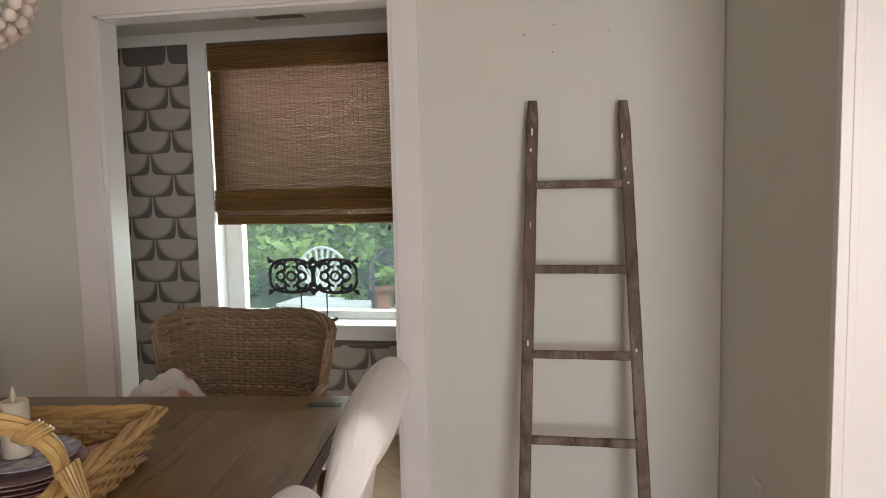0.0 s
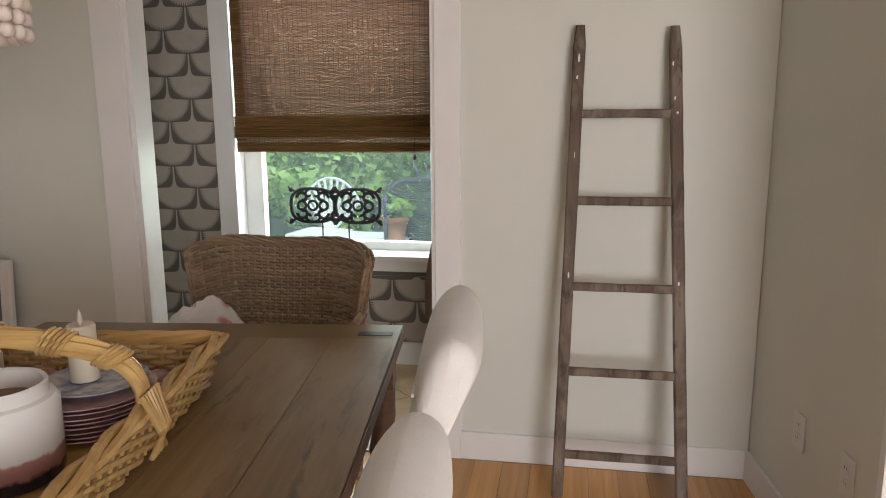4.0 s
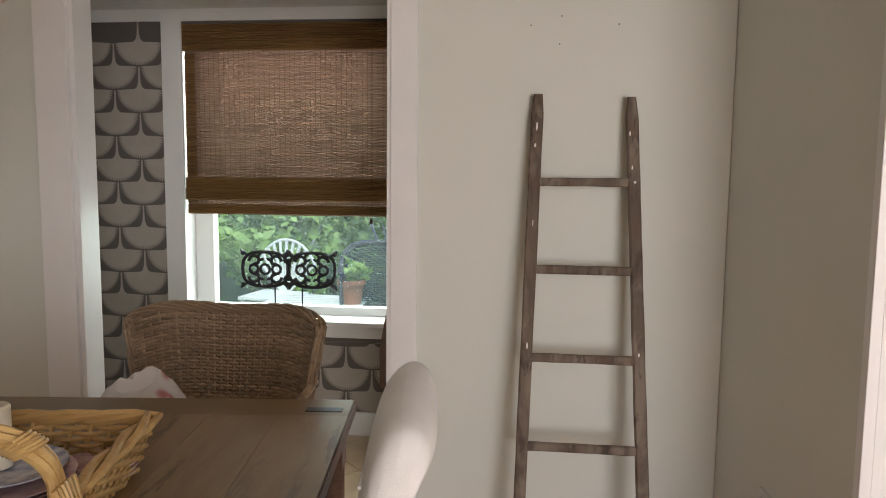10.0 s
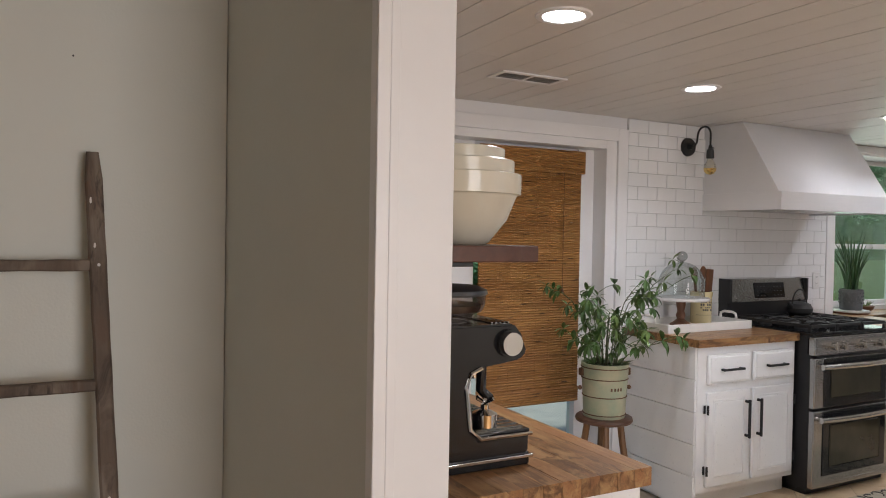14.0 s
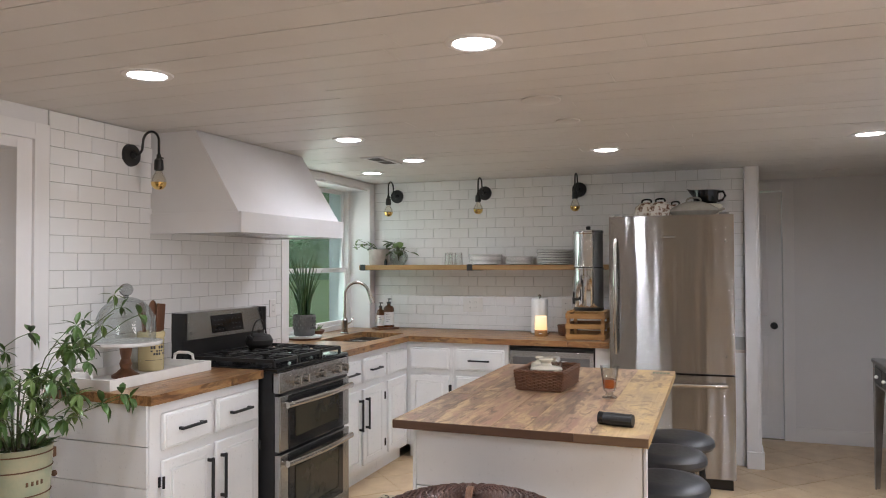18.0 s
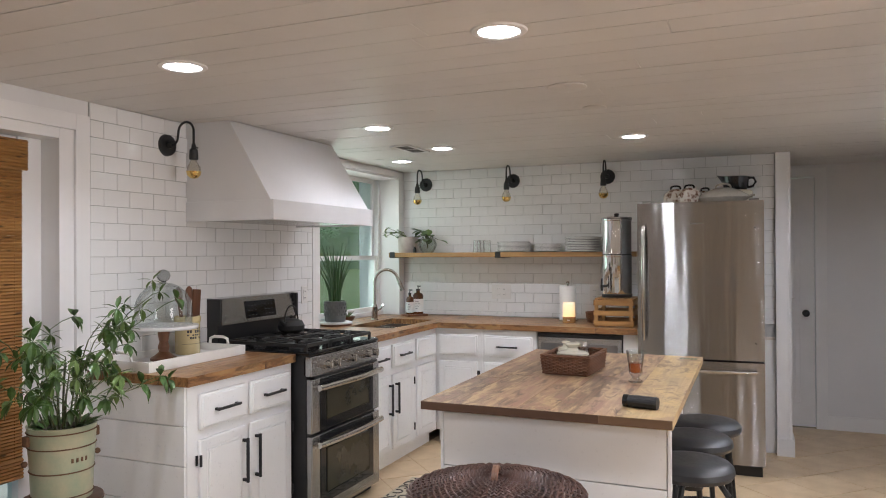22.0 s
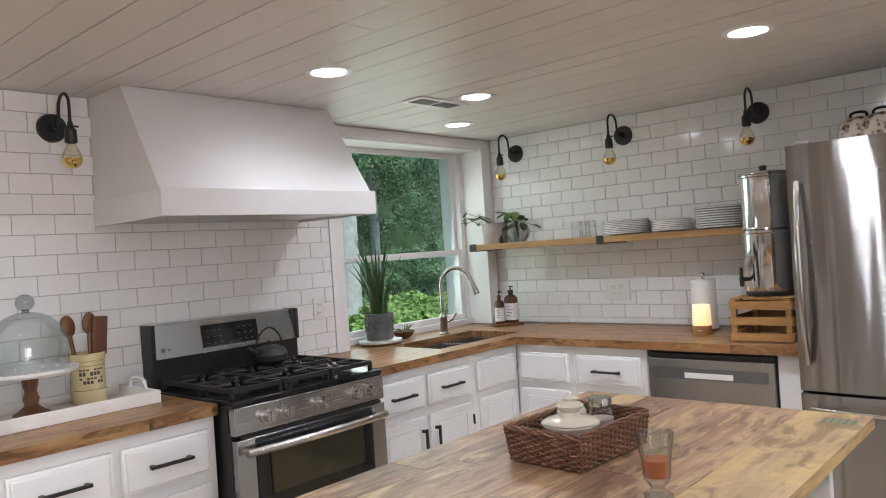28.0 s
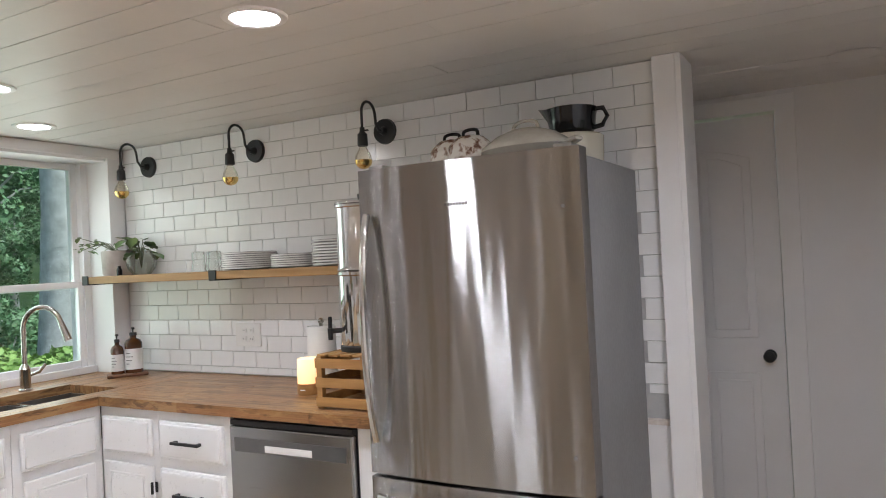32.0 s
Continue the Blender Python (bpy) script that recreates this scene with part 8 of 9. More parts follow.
base(CLOTH, ramp(CLOTH, _n1.outputs["Distance"], [(0.12, (0.50, 0.22, 0.22)), (0.24, (0.60, 0.40, 0.38)), (0.34, (0.68, 0.65, 0.63)), (0.8, (0.74, 0.71, 0.69))]))
bl = thing("throw_blanket", "crumpled white throw with pink flowers on the chair arm", "blanket", m=pose(-1.15, 2.46, 0.425, 0, 0, 8))
bm = bmesh.new()
nx, ny = 26, 18
grid = []
for i in range(nx + 1):
    rowv = []
    for j in range(ny + 1):
        u, v = 2 * i / nx - 1, 2 * j / ny - 1
        hgt = 0.298 * math.exp(-(abs(u) ** 3.2 * 2.2 + v * v * 1.1)) * (1 - 0.16 * u)
        wav = 0.02 * math.sin(7 * u + 3 * v) + 0.014 * math.sin(11 * v - 4 * u)
        nz = noise.noise(Vector((u * 3.2, v * 3.2, 3.3))) * 0.045 + abs(noise.noise(Vector((u * 7, v * 5, 1.3)))) * 0.03
        rowv.append(bm.verts.new((0.24 * u, 0.17 * v, max(0.004, hgt + wav * 0.7 + nz) + 0.004)))
    grid.append(rowv)
for i in range(nx):
    for j in range(ny):
        bm.faces.new((grid[i][j], grid[i + 1][j], grid[i + 1][j + 1], grid[i][j + 1]))
part("cloth", bm, CLOTH, bl)

# willow basket on the table with plates, candles and a jar
BP = pose(-0.955, 1.285, TH, 0, 0, 9)
wb = thing("willow_basket", "golden willow tray basket with a braided handle", "basket", m=BP)
basket_rect(wb, 0.54, 0.72, 0.10, 0.10, WICKER_GOLD, 9, 15, 20, 0.0056, 0.012)
bm = bmesh.new()
for j in range(5):
    pts = []
    for k in range(37):
        a = math.pi * k / 36
        ph = j * 1.2566 + k * 0.16
        pts.append((0.295 * math.cos(a), 0.012 * math.cos(ph), 0.105 + 0.130 * math.sin(a) ** 0.55 + 0.012 * math.sin(ph)))
    tube(bm, pts, 0.0085, 6)
part("handle", bm, WICKER_GOLD, wb, "thick braided handle")
for t in (0.16, 0.30, 0.44, 0.58, 0.72, 0.86):
    for q in range(5):
        bm = bmesh.new()
        a = math.pi * (t + 0.011 * q)
        cx, cz = 0.295 * math.cos(a), 0.105 + 0.130 * math.sin(a) ** 0.55
        dx = -math.sin(a)
        ring = []
        for k in range(12):
            b = 2 * math.pi * k / 12
            ring.append((cx + 0.024 * math.cos(b) * math.cos(a), 0.024 * math.sin(b), cz + 0.024 * math.cos(b) * max(0.35, math.sin(a))))
        tube(bm, ring, 0.0042, 5, closed=True)
        part("handle_binding", bm, WICKER_GOLD, wb)
for s in (-1, 1):
    for q in range(6):
        bm = bmesh.new()
        tube(bm, [(s * 0.315, -0.035 + 0.012 * q, 0.03), (s * 0.327, 0.02 - 0.008 * q, 0.075), (s * 0.305, 0.03 - 0.012 * q, 0.14)], 0.005, 5)
        part("handle_lashing", bm, WICKER_GOLD, wb)


def in_basket(x, y, z, rz=0):
    return pose(x, y, TH + z, 0, 0, rz)


def small_plate(m, r, mat, label, name="plate"):
    p = thing(name, label, "plate", "plates in the basket", m)
    bm = bmesh.new()
    lathe(bm, [(0, 0), (r * 0.62, 0), (r * 0.68, 0.003), (r, 0.012), (r, 0.0145), (r * 0.68, 0.0065), (0, 0.004)], 36)
    part("dish", bm, mat, p)
    return p
px, py = -0.86, 1.465
for k in range(8):
    small_plate(in_basket(px + 0.002 * (k % 2), py - 0.002 * (k % 3), 0.0065 + 0.0088 * k), 0.118, PINK_PLATE, "mauve transferware plate in a stack")
small_plate(in_basket(px - 0.005, py + 0.02, 0.0785), 0.098, BLUE_PLATE, "blue and white transferware plate on the stack")
for k in range(3):
    small_plate(in_basket(-0.79, 1.642, 0.010 + 0.009 * k), 0.07, PINK_PLATE, "mauve transferware plate in a low stack")
for k in range(3):
    small_plate(in_basket(-1.13, 1.54, 0.010 + 0.009 * k), 0.11, PINK_PLATE, "mauve transferware plate in a low stack")
FLAME = mottled("plastic_flame", (0.8, 0.74, 0.62), (0.84, 0.78, 0.66), 0.3, 5)
for x, y, z, h in ((-0.89, 1.49, 0.0865, 0.112), (-1.16, 1.55, 0.041, 0.066)):
    c = thing("pillar_candle", "ivory flameless pillar candle with a plastic flame", "candle", "candles in the basket", in_basket(x, y, z))
    bm = bmesh.new()
    lathe(bm, [(0, 0), (0.026, 0), (0.027, 0.003), (0.027, h - 0.004), (0.024, h), (0.012, h - 0.006), (0, h - 0.006)], 26)
    part("wax", bm, WAX, c)
    bm = bmesh.new()
    lathe(bm, [(0, h - 0.006), (0.004, h - 0.003), (0.006, h + 0.008), (0.003, h + 0.022), (0, h + 0.03)], 12)
    part("flame", bm, FLAME, c)
jr = thing("candle_jar", "white ceramic jar with pink and black dripped glaze", "jar", m=in_basket(-0.872, 1.245, 0.0065) @ Matrix.Diagonal((1.07, 1.07, 1.10, 1)))
bm = bmesh.new()
lathe(bm, [(0, 0), (0.078, 0), (0.086, 0.006), (0.088, 0.03), (0.088, 0.118), (0.082, 0.127), (0.074, 0.13), (0.074, 0.148), (0.071, 0.151), (0.066, 0.148), (0.066, 0.115), (0, 0.115)], 40)
JAR = material("dripped_glaze", (0.8, 0.8, 0.8), 0.22)
_t = node(JAR, "TexCoord")
_s = node(JAR, "SeparateXYZ")
link(JAR, _t.outputs["Object"], _s.inputs[0])
_nn = node(JAR, "TexNoise", Scale=38.0, Detail=3.0)
link(JAR, _t.outputs["Object"], _nn.inputs["Vector"])
_ad = node(JAR, "Math")
_ad.operation = "MULTIPLY_ADD"
_ad.inputs[1].default_value = 0.022
link(JAR, _nn.outputs[0], _ad.inputs[0])
link(JAR, _s.outputs["Z"], _ad.inputs[2])
_mr = node(JAR, "MapRange")
_mr.inputs[2].default_value = 0.12
link(JAR, _ad.outputs[0], _mr.inputs[0])
base(JAR, ramp(JAR, _mr.outputs[0], [(0.28, (0.02, 0.02, 0.025)), (0.33, (0.34, 0.17, 0.17)), (0.50, (0.44, 0.24, 0.23)), (0.54, (0.74, 0.73, 0.72))]))
part("jar", bm, JAR, jr)
bm = bmesh.new()
lathe(bm, [(0, 0.117), (0.064, 0.117), (0.066, 0.119), (0, 0.1195)], 30)
part("wax_fill", bm, mottled("brown_wax", (0.16, 0.08, 0.04), (0.20, 0.10, 0.05), 0.4, 20), jr)

# bead chandelier over the table
ch = thing("bead_chandelier", "whitewashed wooden bead chandelier over the table", "chandelier", m=pose(-0.985, 1.27, 0))
R1, R2 = 0.30, 0.175
for r, z in ((R1, 1.98), (R2, 1.625)):
    bm = bmesh.new()
    tube(bm, [(r * math.cos(radians(a)), r * math.sin(radians(a)), z) for a in range(0, 360, 10)], 0.006, 6, closed=True)
    part("iron_ring", bm, RUST, ch)
bm = bmesh.new()
ball(bm, (0, 0, 0), 0.0118, 12, 8)
bmesh.ops.recalc_face_normals(bm, faces=bm.faces)
bead = bpy.data.meshes.new("bead")
bm.to_mesh(bead)
bm.free()
bead.materials.append(BEAD)
bead.polygons.foreach_set("use_smooth", [True] * len(bead.polygons))
far_beads = []
def string_of_beads(pts, near):
    P = [Vector(p) for p in pts]
    L = [0]
    for a, b in zip(P, P[1:]):
        L.append(L[-1] + (b - a).length)
    d = 0.0
    while d < L[-1]:
        i = max(k for k in range(len(P) - 1) if L[k] <= d)
        p = P[i].lerp(P[i + 1], (d - L[i]) / max(1e-6, L[i + 1] - L[i]))
        if near:
            o = new("bead", bead)
            o.parent = ch
            o.matrix_basis = Matrix.Translation(p)
        else:
            far_beads.append(p)
        d += 0.0232
ns = 30
for k in range(ns):
    a = 2 * math.pi * (k + 0.5) / ns
    c, s = math.cos(a), math.sin(a)
    near = -1.9 < math.atan2(s, c) < 0.6
    # long strands swag from the top ring down to the lower one; short ones hang as a fringe
    string_of_beads([(R1 * c, R1 * s, 1.97), ((R1 + 0.02) * c, (R1 + 0.02) * s, 1.80), ((R1 - 0.015) * c, (R1 - 0.015) * s, 1.68), ((R2 + 0.05) * c, (R2 + 0.05) * s, 1.635), (R2 * c, R2 * s, 1.628)], False)
    string_of_beads([(R2 * c, R2 * s, 1.612), (R2 * c, R2 * s, 1.485 + 0.004 * (k % 3))], near)
_bv = [v.co.copy() for v in bead.vertices]
_bf = [tuple(f.vertices) for f in bead.polygons]
_me = bpy.data.meshes.new("bead_strand")
_me.from_pydata([p + v for p in far_beads for v in _bv], [], [tuple(i + len(_bv) * k for i in f) for k in range(len(far_beads)) for f in _bf])
_me.materials.append(BEAD)
_me.polygons.foreach_set("use_smooth", [True] * len(_me.polygons))
strands = new("bead_strand", _me)
strands.parent = ch
tagged(strands, kind="stuff")
bm = bmesh.new()
rod(bm, (0, 0, 1.98), (0, 0, DCEIL - 0.02), 0.006, seg=8)
for a in range(0, 360, 90):
    tube(bm, [(0, 0, 2.15), (R1 * math.cos(radians(a)), R1 * math.sin(radians(a)), 1.985)], 0.004, 5)
rod(bm, (0, 0, DCEIL - 0.025), (0, 0, DCEIL - 0.0005), 0.06, seg=24)
part("hanging_rod", bm, RUST, ch)

# ladder leaning on the wall
ld = thing("wooden_ladder", "weathered brown wooden ladder leaning on the wall", "ladder")
def rail_at(side, z):
    t = z / 1.66
    x = (0.02 + 0.040 * t) if side < 0 else (0.452 - 0.078 * t)
    return Vector((x, 2.727 + 0.205 * t, z))
PAINT_SPLASH = TRAY_PAINT
for side, ztop in ((-1, 1.655), (1, 1.645)):
    bm = bmesh.new()
    n = 24
    rows = []
    rngl = random.Random(40 + side)
    for k in range(n + 1):
        z = ztop * k / n
        p = rail_at(side, z)
        wv = 0.021 * (1 + rngl.uniform(-0.04, 0.04)) * (1 if k < n else 0.72)
        dv = 0.014 * (1 + rngl.uniform(-0.05, 0.05))
        b = 0.006
        ring = [(-wv + b, -dv), (wv - b, -dv), (wv, -dv + b), (wv, dv - b), (wv - b, dv), (-wv + b, dv), (-wv, dv - b), (-wv, -dv + b)]
        rows.append([bm.verts.new((p.x + u, p.y + v, p.z)) for u, v in ring])
    for a, b in zip(rows, rows[1:]):
        for i in range(8):
            bm.faces.new((a[i], a[(i + 1) % 8], b[(i + 1) % 8], b[i]))
    bm.faces.new(rows[0][::-1]), bm.faces.new(rows[-1])
    r = part("rail", bm, LADDER_WOOD, ld)
    bm = bmesh.new()
    for k in range(4):
        z = rngl.choice((rngl.uniform(0.7, 1.64), rngl.uniform(1.2, 1.64)))
        p = rail_at(side, z)
        w_, h_ = rngl.uniform(0.002, 0.005), rngl.uniform(0.005, 0.022)
        ox = rngl.uniform(-0.010, 0.010)
        vs = [bm.verts.new((p.x + ox + w_ * math.cos(t) * rngl.uniform(0.6, 1), p.y - 0.0152, p.z + h_ * math.sin(t) * rngl.uniform(0.5, 1))) for t in [q * 0.9 for q in range(7)]]
        bm.faces.new(vs)
    part("paint_splash", bm, PAINT_SPLASH, r, "old white paint splashes", smooth=False)
for z in (0.155, 0.455, 0.756, 1.056, 1.355):
    a, b = rail_at(-1, z), rail_at(1, z)
    bm = bmesh.new()
    rngl = random.Random(int(z * 1000))
    pts = [a.lerp(b, k / 8) for k in range(9)]
    rows = []
    for p in pts:
        hv = 0.0145 * (1 + rngl.uniform(-0.06, 0.06))
        rows.append([bm.verts.new((p.x, p.y + u, p.z + v)) for u, v in ((-0.010, -hv + 0.004), (-0.006, -hv), (0.006, -hv), (0.010, -hv + 0.004), (0.010, hv - 0.004), (0.006, hv), (-0.006, hv), (-0.010, hv - 0.004))])
    for c, d in zip(rows, rows[1:]):
        for i in range(8):
            bm.faces.new((c[i], c[(i + 1) % 8], d[(i + 1) % 8], d[i]))
    bm.faces.new(rows[0][::-1]), bm.faces.new(rows[-1])
    part("rung", bm, LADDER_WOOD, ld)

# frames leaning left of the opening
for x0, w_, h_, mat, d in ((-2.86, 0.48, 0.88, CRATE_PINE, 0.06), (-2.66, 0.39, 0.765, TRAY_PAINT, 0.02)):
    f = thing("leaning_frame", "empty wooden frame leaning on the wall" if mat is CRATE_PINE else "whitewashed wooden frame leaning on the wall", "frame", "frames by the opening", pose(x0, 2.945 - d - 0.06, 0, -4, 0, 0))
    for nm, r in (("stile", (0, -0.012, 0, 0.05, 0.012, h_)), ("stile", (w_ - 0.05, -0.012, 0, w_, 0.012, h_)), ("frame_rail", (0.05, -0.012, 0, w_ - 0.05, 0.012, 0.05)), ("frame_rail", (0.05, -0.012, h_ - 0.05, w_ - 0.05, 0.012, h_))):
        part_box(nm, r, mat, f, 0.003)
    part_box("backing", (0.045, 0.002, 0.045, w_ - 0.045, 0.008, h_ - 0.045), PAPER if mat is CRATE_PINE else CONCRETE, f)

# nail holes in the wall where a picture hung
for x, z in ((0.03, 1.895), (0.135, 1.925), (0.13, 1.83), (0.33, 1.895)):
    bm = bmesh.new()
    rod(bm, (0, -0.0015, 0), (0, 0.004, 0), 0.0025, seg=8)
    solid("nail", bm, INK, "small dark nail sticking in the wall", "nail", pose(x, 2.969, z), "nails in the wall")

# cloth hanging beside the nook window
hc = thing("hanging_cloth", "dull mauve brown cloth hanging from a wall hook", "cloth", m=pose(-0.60, 3.955, 0.0))
bm = bmesh.new()
cols = []
for k in range(19):
    u = k / 18
    col = []
    for j in range(9):
        v = j / 8
        half = 0.03 + 0.075 * min(1.0, v * 1.6) ** 0.7
        col.append((half * (2 * u - 1), -0.022 + 0.016 * math.sin(u * 19 + 1.2 * v) * (0.35 + 0.65 * v), 0.80 - 0.52 * v))
    cols.append(col)
front_ = [[bm.verts.new(p) for p in col] for col in cols]
back_ = [[bm.verts.new((p[0], p[1] + 0.010, p[2])) for p in col] for col in cols]
for side_ in (front_, back_):
    for a, b in zip(side_, side_[1:]):
        for j in range(8):
            bm.faces.new((a[j], b[j], b[j + 1], a[j + 1]))
for i in (0, 18):
    for j in range(8):
        bm.faces.new((front_[i][j], front_[i][j + 1], back_[i][j + 1], back_[i][j]))
for j in (0, 8):
    for i in range(18):
        bm.faces.new((front_[i][j], front_[i + 1][j], back_[i + 1][j], back_[i][j]))
part("cloth", bm, mottled("mauve_brown_cloth", (0.20, 0.125, 0.105), (0.27, 0.18, 0.15), 0.9, 12.0, 0.3, fine=300), hc)
bm = bmesh.new()
tube(bm, [(0, 0.050, 0.835), (0, 0.0, 0.825), (0, -0.026, 0.805), (0, -0.030, 0.83)], 0.004, 6)
part("hook", bm, BLACK, hc)

# cast iron ornament on the nook's sill
orn = thing("iron_ornament", "black cast iron scrollwork on a small stand", "ornament", m=pose(-1.225, 4.075, 0.6105))
bm = bmesh.new()
def scroll(cx, cz, r, a0, turns, d, w=0.0095):
    pts = []
    for k in range(25):
        t = k / 24
        rr = r * (1 - 0.75 * t)
        a = radians(a0) + d * turns * 2 * math.pi * t
        pts.append((cx + rr * math.cos(a), 0, cz + rr * math.sin(a)))
    tube(bm, pts, w, 6)
for sx_ in (-1, 1):
    cx = sx_ * 0.128
    tube(bm, [(cx + 0.125 * math.copysign(abs(math.cos(radians(a))) ** 0.7, math.cos(radians(a))), 0, 0.25 + 0.092 * math.copysign(abs(math.sin(radians(a))) ** 0.7, math.sin(radians(a)))) for a in range(0, 360, 15)], 0.0095, 6, closed=True)
    for qx in (-1, 1):
        for qz in (-1, 1):
            scroll(cx + qx * 0.055, 0.25 + qz * 0.042, 0.036, 0 if qx > 0 else 180, 0.85, qx * qz)
            scroll(cx + qx * 0.02, 0.25 + qz * 0.062, 0.024, 90 * qz, 0.7, -qx * qz, 0.008)
            ball(bm, (cx + qx * 0.122, 0, 0.25 + qz * 0.086), 0.014, 8, 6)
            tube(bm, [(cx + qx * 0.1, 0, 0.25 + qz * 0.075), (cx + qx * 0.137, 0, 0.25 + qz * 0.103)], 0.007, 5)
    tube(bm, [(cx + 0.026 * math.cos(radians(a)), 0, 0.25 + 0.026 * math.sin(radians(a))) for a in range(0, 360, 30)], 0.0075, 6, closed=True)
    for q in (-1, 1):
        tube(bm, [(cx + q * 0.062 + 0.024 * math.cos(radians(a)), 0, 0.25 + 0.024 * math.sin(radians(a))) for a in range(0, 360, 30)], 0.0085, 6, closed=True)
for qz in (-1, 1):
    scroll(0, 0.25 + qz * 0.05, 0.034, 0, 0.9, qz)
tube(bm, [(0.0, 0, 0.19), (0.0, 0, 0.31)], 0.008, 6)
part("scrollwork", bm, IRON, orn)
for x in (-0.075, 0.075):
    bm = bmesh.new()
    rod(bm, (x, 0, 0.018), (x, 0, 0.17), 0.004, seg=8)
    part("rod", bm, IRON, orn)
part_box("foot", (-0.125, -0.03, 0, 0.125, 0.03, 0.018), IRON, orn, 0.003)

# ---- outdoors ----
GRASS = mottled("grass", (0.045, 0.085, 0.02), (0.09, 0.13, 0.035), 0.9, 3.0, 0.8, fine=40)
structure("ground", boxes((-150, 4.7, -0.5, 150, 250, -0.25), (-150, -250, -0.5, 150, -2.75, -0.25), (-150, -2.75, -0.5, -3.7, 4.7, -0.25), (7.8, -2.75, -0.5, 150, 4.7, -0.25)), GRASS, "green lawn round the house", "ground")
PAVING = mottled("pale_paving", (0.30, 0.29, 0.27), (0.40, 0.38, 0.35), 0.8, 6, 0.3)
structure("patio", boxes((-4, 4.7, -0.3, 5.2, 8.5, -0.235)), PAVING, "pale patio paving behind the house", "pavement")
FOLIAGE_LIGHT = mottled("bright_foliage", (0.17, 0.30, 0.06), (0.30, 0.44, 0.12), 0.6, 3.0, 0.0)
FOLIAGE_DARK = mottled("deep_foliage", (0.08, 0.18, 0.08), (0.17, 0.31, 0.15), 0.5, 2.0, 0.0)
BARK = mottled("grey_bark", (0.36, 0.35, 0.34), (0.60, 0.585, 0.575), 0.95, 7, 1.0, fine=26)


def leaf_cloud(seed, n, size, spread, thin=0.55):
    """Many small leaves in ragged clumps."""
    rng = random.Random(seed)
    bm = bmesh.new()
    clumps = [(Vector((rng.gauss(0, 0.42), rng.gauss(0, 0.42), rng.gauss(0, 0.40))), rng.uniform(0.16, 0.38)) for _ in range(26)]
    for _ in range(n):
        c, r = rng.choice(clumps)
        d = Vector((rng.gauss(0, 1), rng.gauss(0, 1), rng.gauss(0, 1))).normalized()
        p = (c + d * r * rng.uniform(0.5, 1) ** 0.5)
        p = Vector((p.x * spread[0], p.y * spread[1], p.z * spread[2]))
        u = Vector((rng.gauss(0, 1), rng.gauss(0, 1), rng.gauss(0, 0.6))).normalized()
        w = u.cross(d)
        if w.length < 0.1:
            continue
        w.normalize()
        l = size * rng.uniform(0.6, 1.3)
        vs = [bm.verts.new(q) for q in (p - u * l * 0.5, p + w * l * thin * 0.5, p + u * l * 0.5, p - w * l * thin * 0.5)]
        bm.faces.new(vs)
    return bm


def bush(name, label, m, seed, n, size, spread, mat):
    b = thing(name, label, "bush", "", m)
    part("foliage", leaf_cloud(seed, n, size, spread), mat, b, smooth=False)
    bm = bmesh.new()
    for k in range(5):
        a = k * 1.26
        tube(bm, [(0.05 * math.cos(a), 0.05 * math.sin(a), -spread[2] * 1.0), (0.4 * spread[0] * math.cos(a), 0.4 * spread[1] * math.sin(a), 0)], 0.03, 5, taper=0.4)
    part("branches", bm, BARK, b)
    return b


hb = bush("hedge_bush", "bright green leafy shrub behind the patio", pose(-3.2, 9.6, 0.75), 1, 5200, 0.15, (1.5, 0.9, 1.0), FOLIAGE_LIGHT)
for x, y, z, s in ((-5.0, 9.9, 0.85, 20), (-1.7, 9.9, 0.9, 75), (-0.2, 9.8, 0.75, 140), (-4.1, 10.9, 1.9, 200), (-2.3, 11.0, 2.0, 260), (-0.6, 10.9, 1.9, 310), (1.4, 9.8, 0.9, 30), (3.0, 9.9, 0.9, 100), (-6.6, 10.4, 1.2, 60)):
    copy_thing(hb, pose(x, y, z, 0, 0, s))


def tree(label, m, r, h, crown_seed, spread, mat, lean=0.0):
    t = thing("tree", label, "tree", "trees behind the house", m)
    bm = bmesh.new()
    pts = [(0, 0, 0), (0.02, 0, 0.3), (0.03 + lean * 0.3, 0.02, 1.2), (lean * 0.7, 0.0, 2.6), (lean, 0.05, h)]
    tube(bm, [(p[0], p[1], p[2]) for p in pts], r, 18, taper=0.62)
    for v in bm.verts:
        if v.co.z < 0.15:
            v.co.x *= 1.25
            v.co.y *= 1.25
    part("trunk", bm, BARK, t)
    rng = random.Random(crown_seed)
    for k in range(6):
        a = rng.uniform(0, 6.28)
        z = h * rng.uniform(0.5, 0.9)
        bm = bmesh.new()
        tube(bm, [(lean * z / h, 0, z), (0.7 * math.cos(a), 0.7 * math.sin(a), z + 0.5), (1.6 * math.cos(a), 1.6 * math.sin(a), z + 0.7)], r * 0.22, 6, taper=0.3)
        part("limb", bm, BARK, t)
    c = part("crown", leaf_cloud(crown_seed, 9000, 0.12, spread), mat, t, smooth=False)
    c.location = (lean, 0, h + 0.3)
    return t


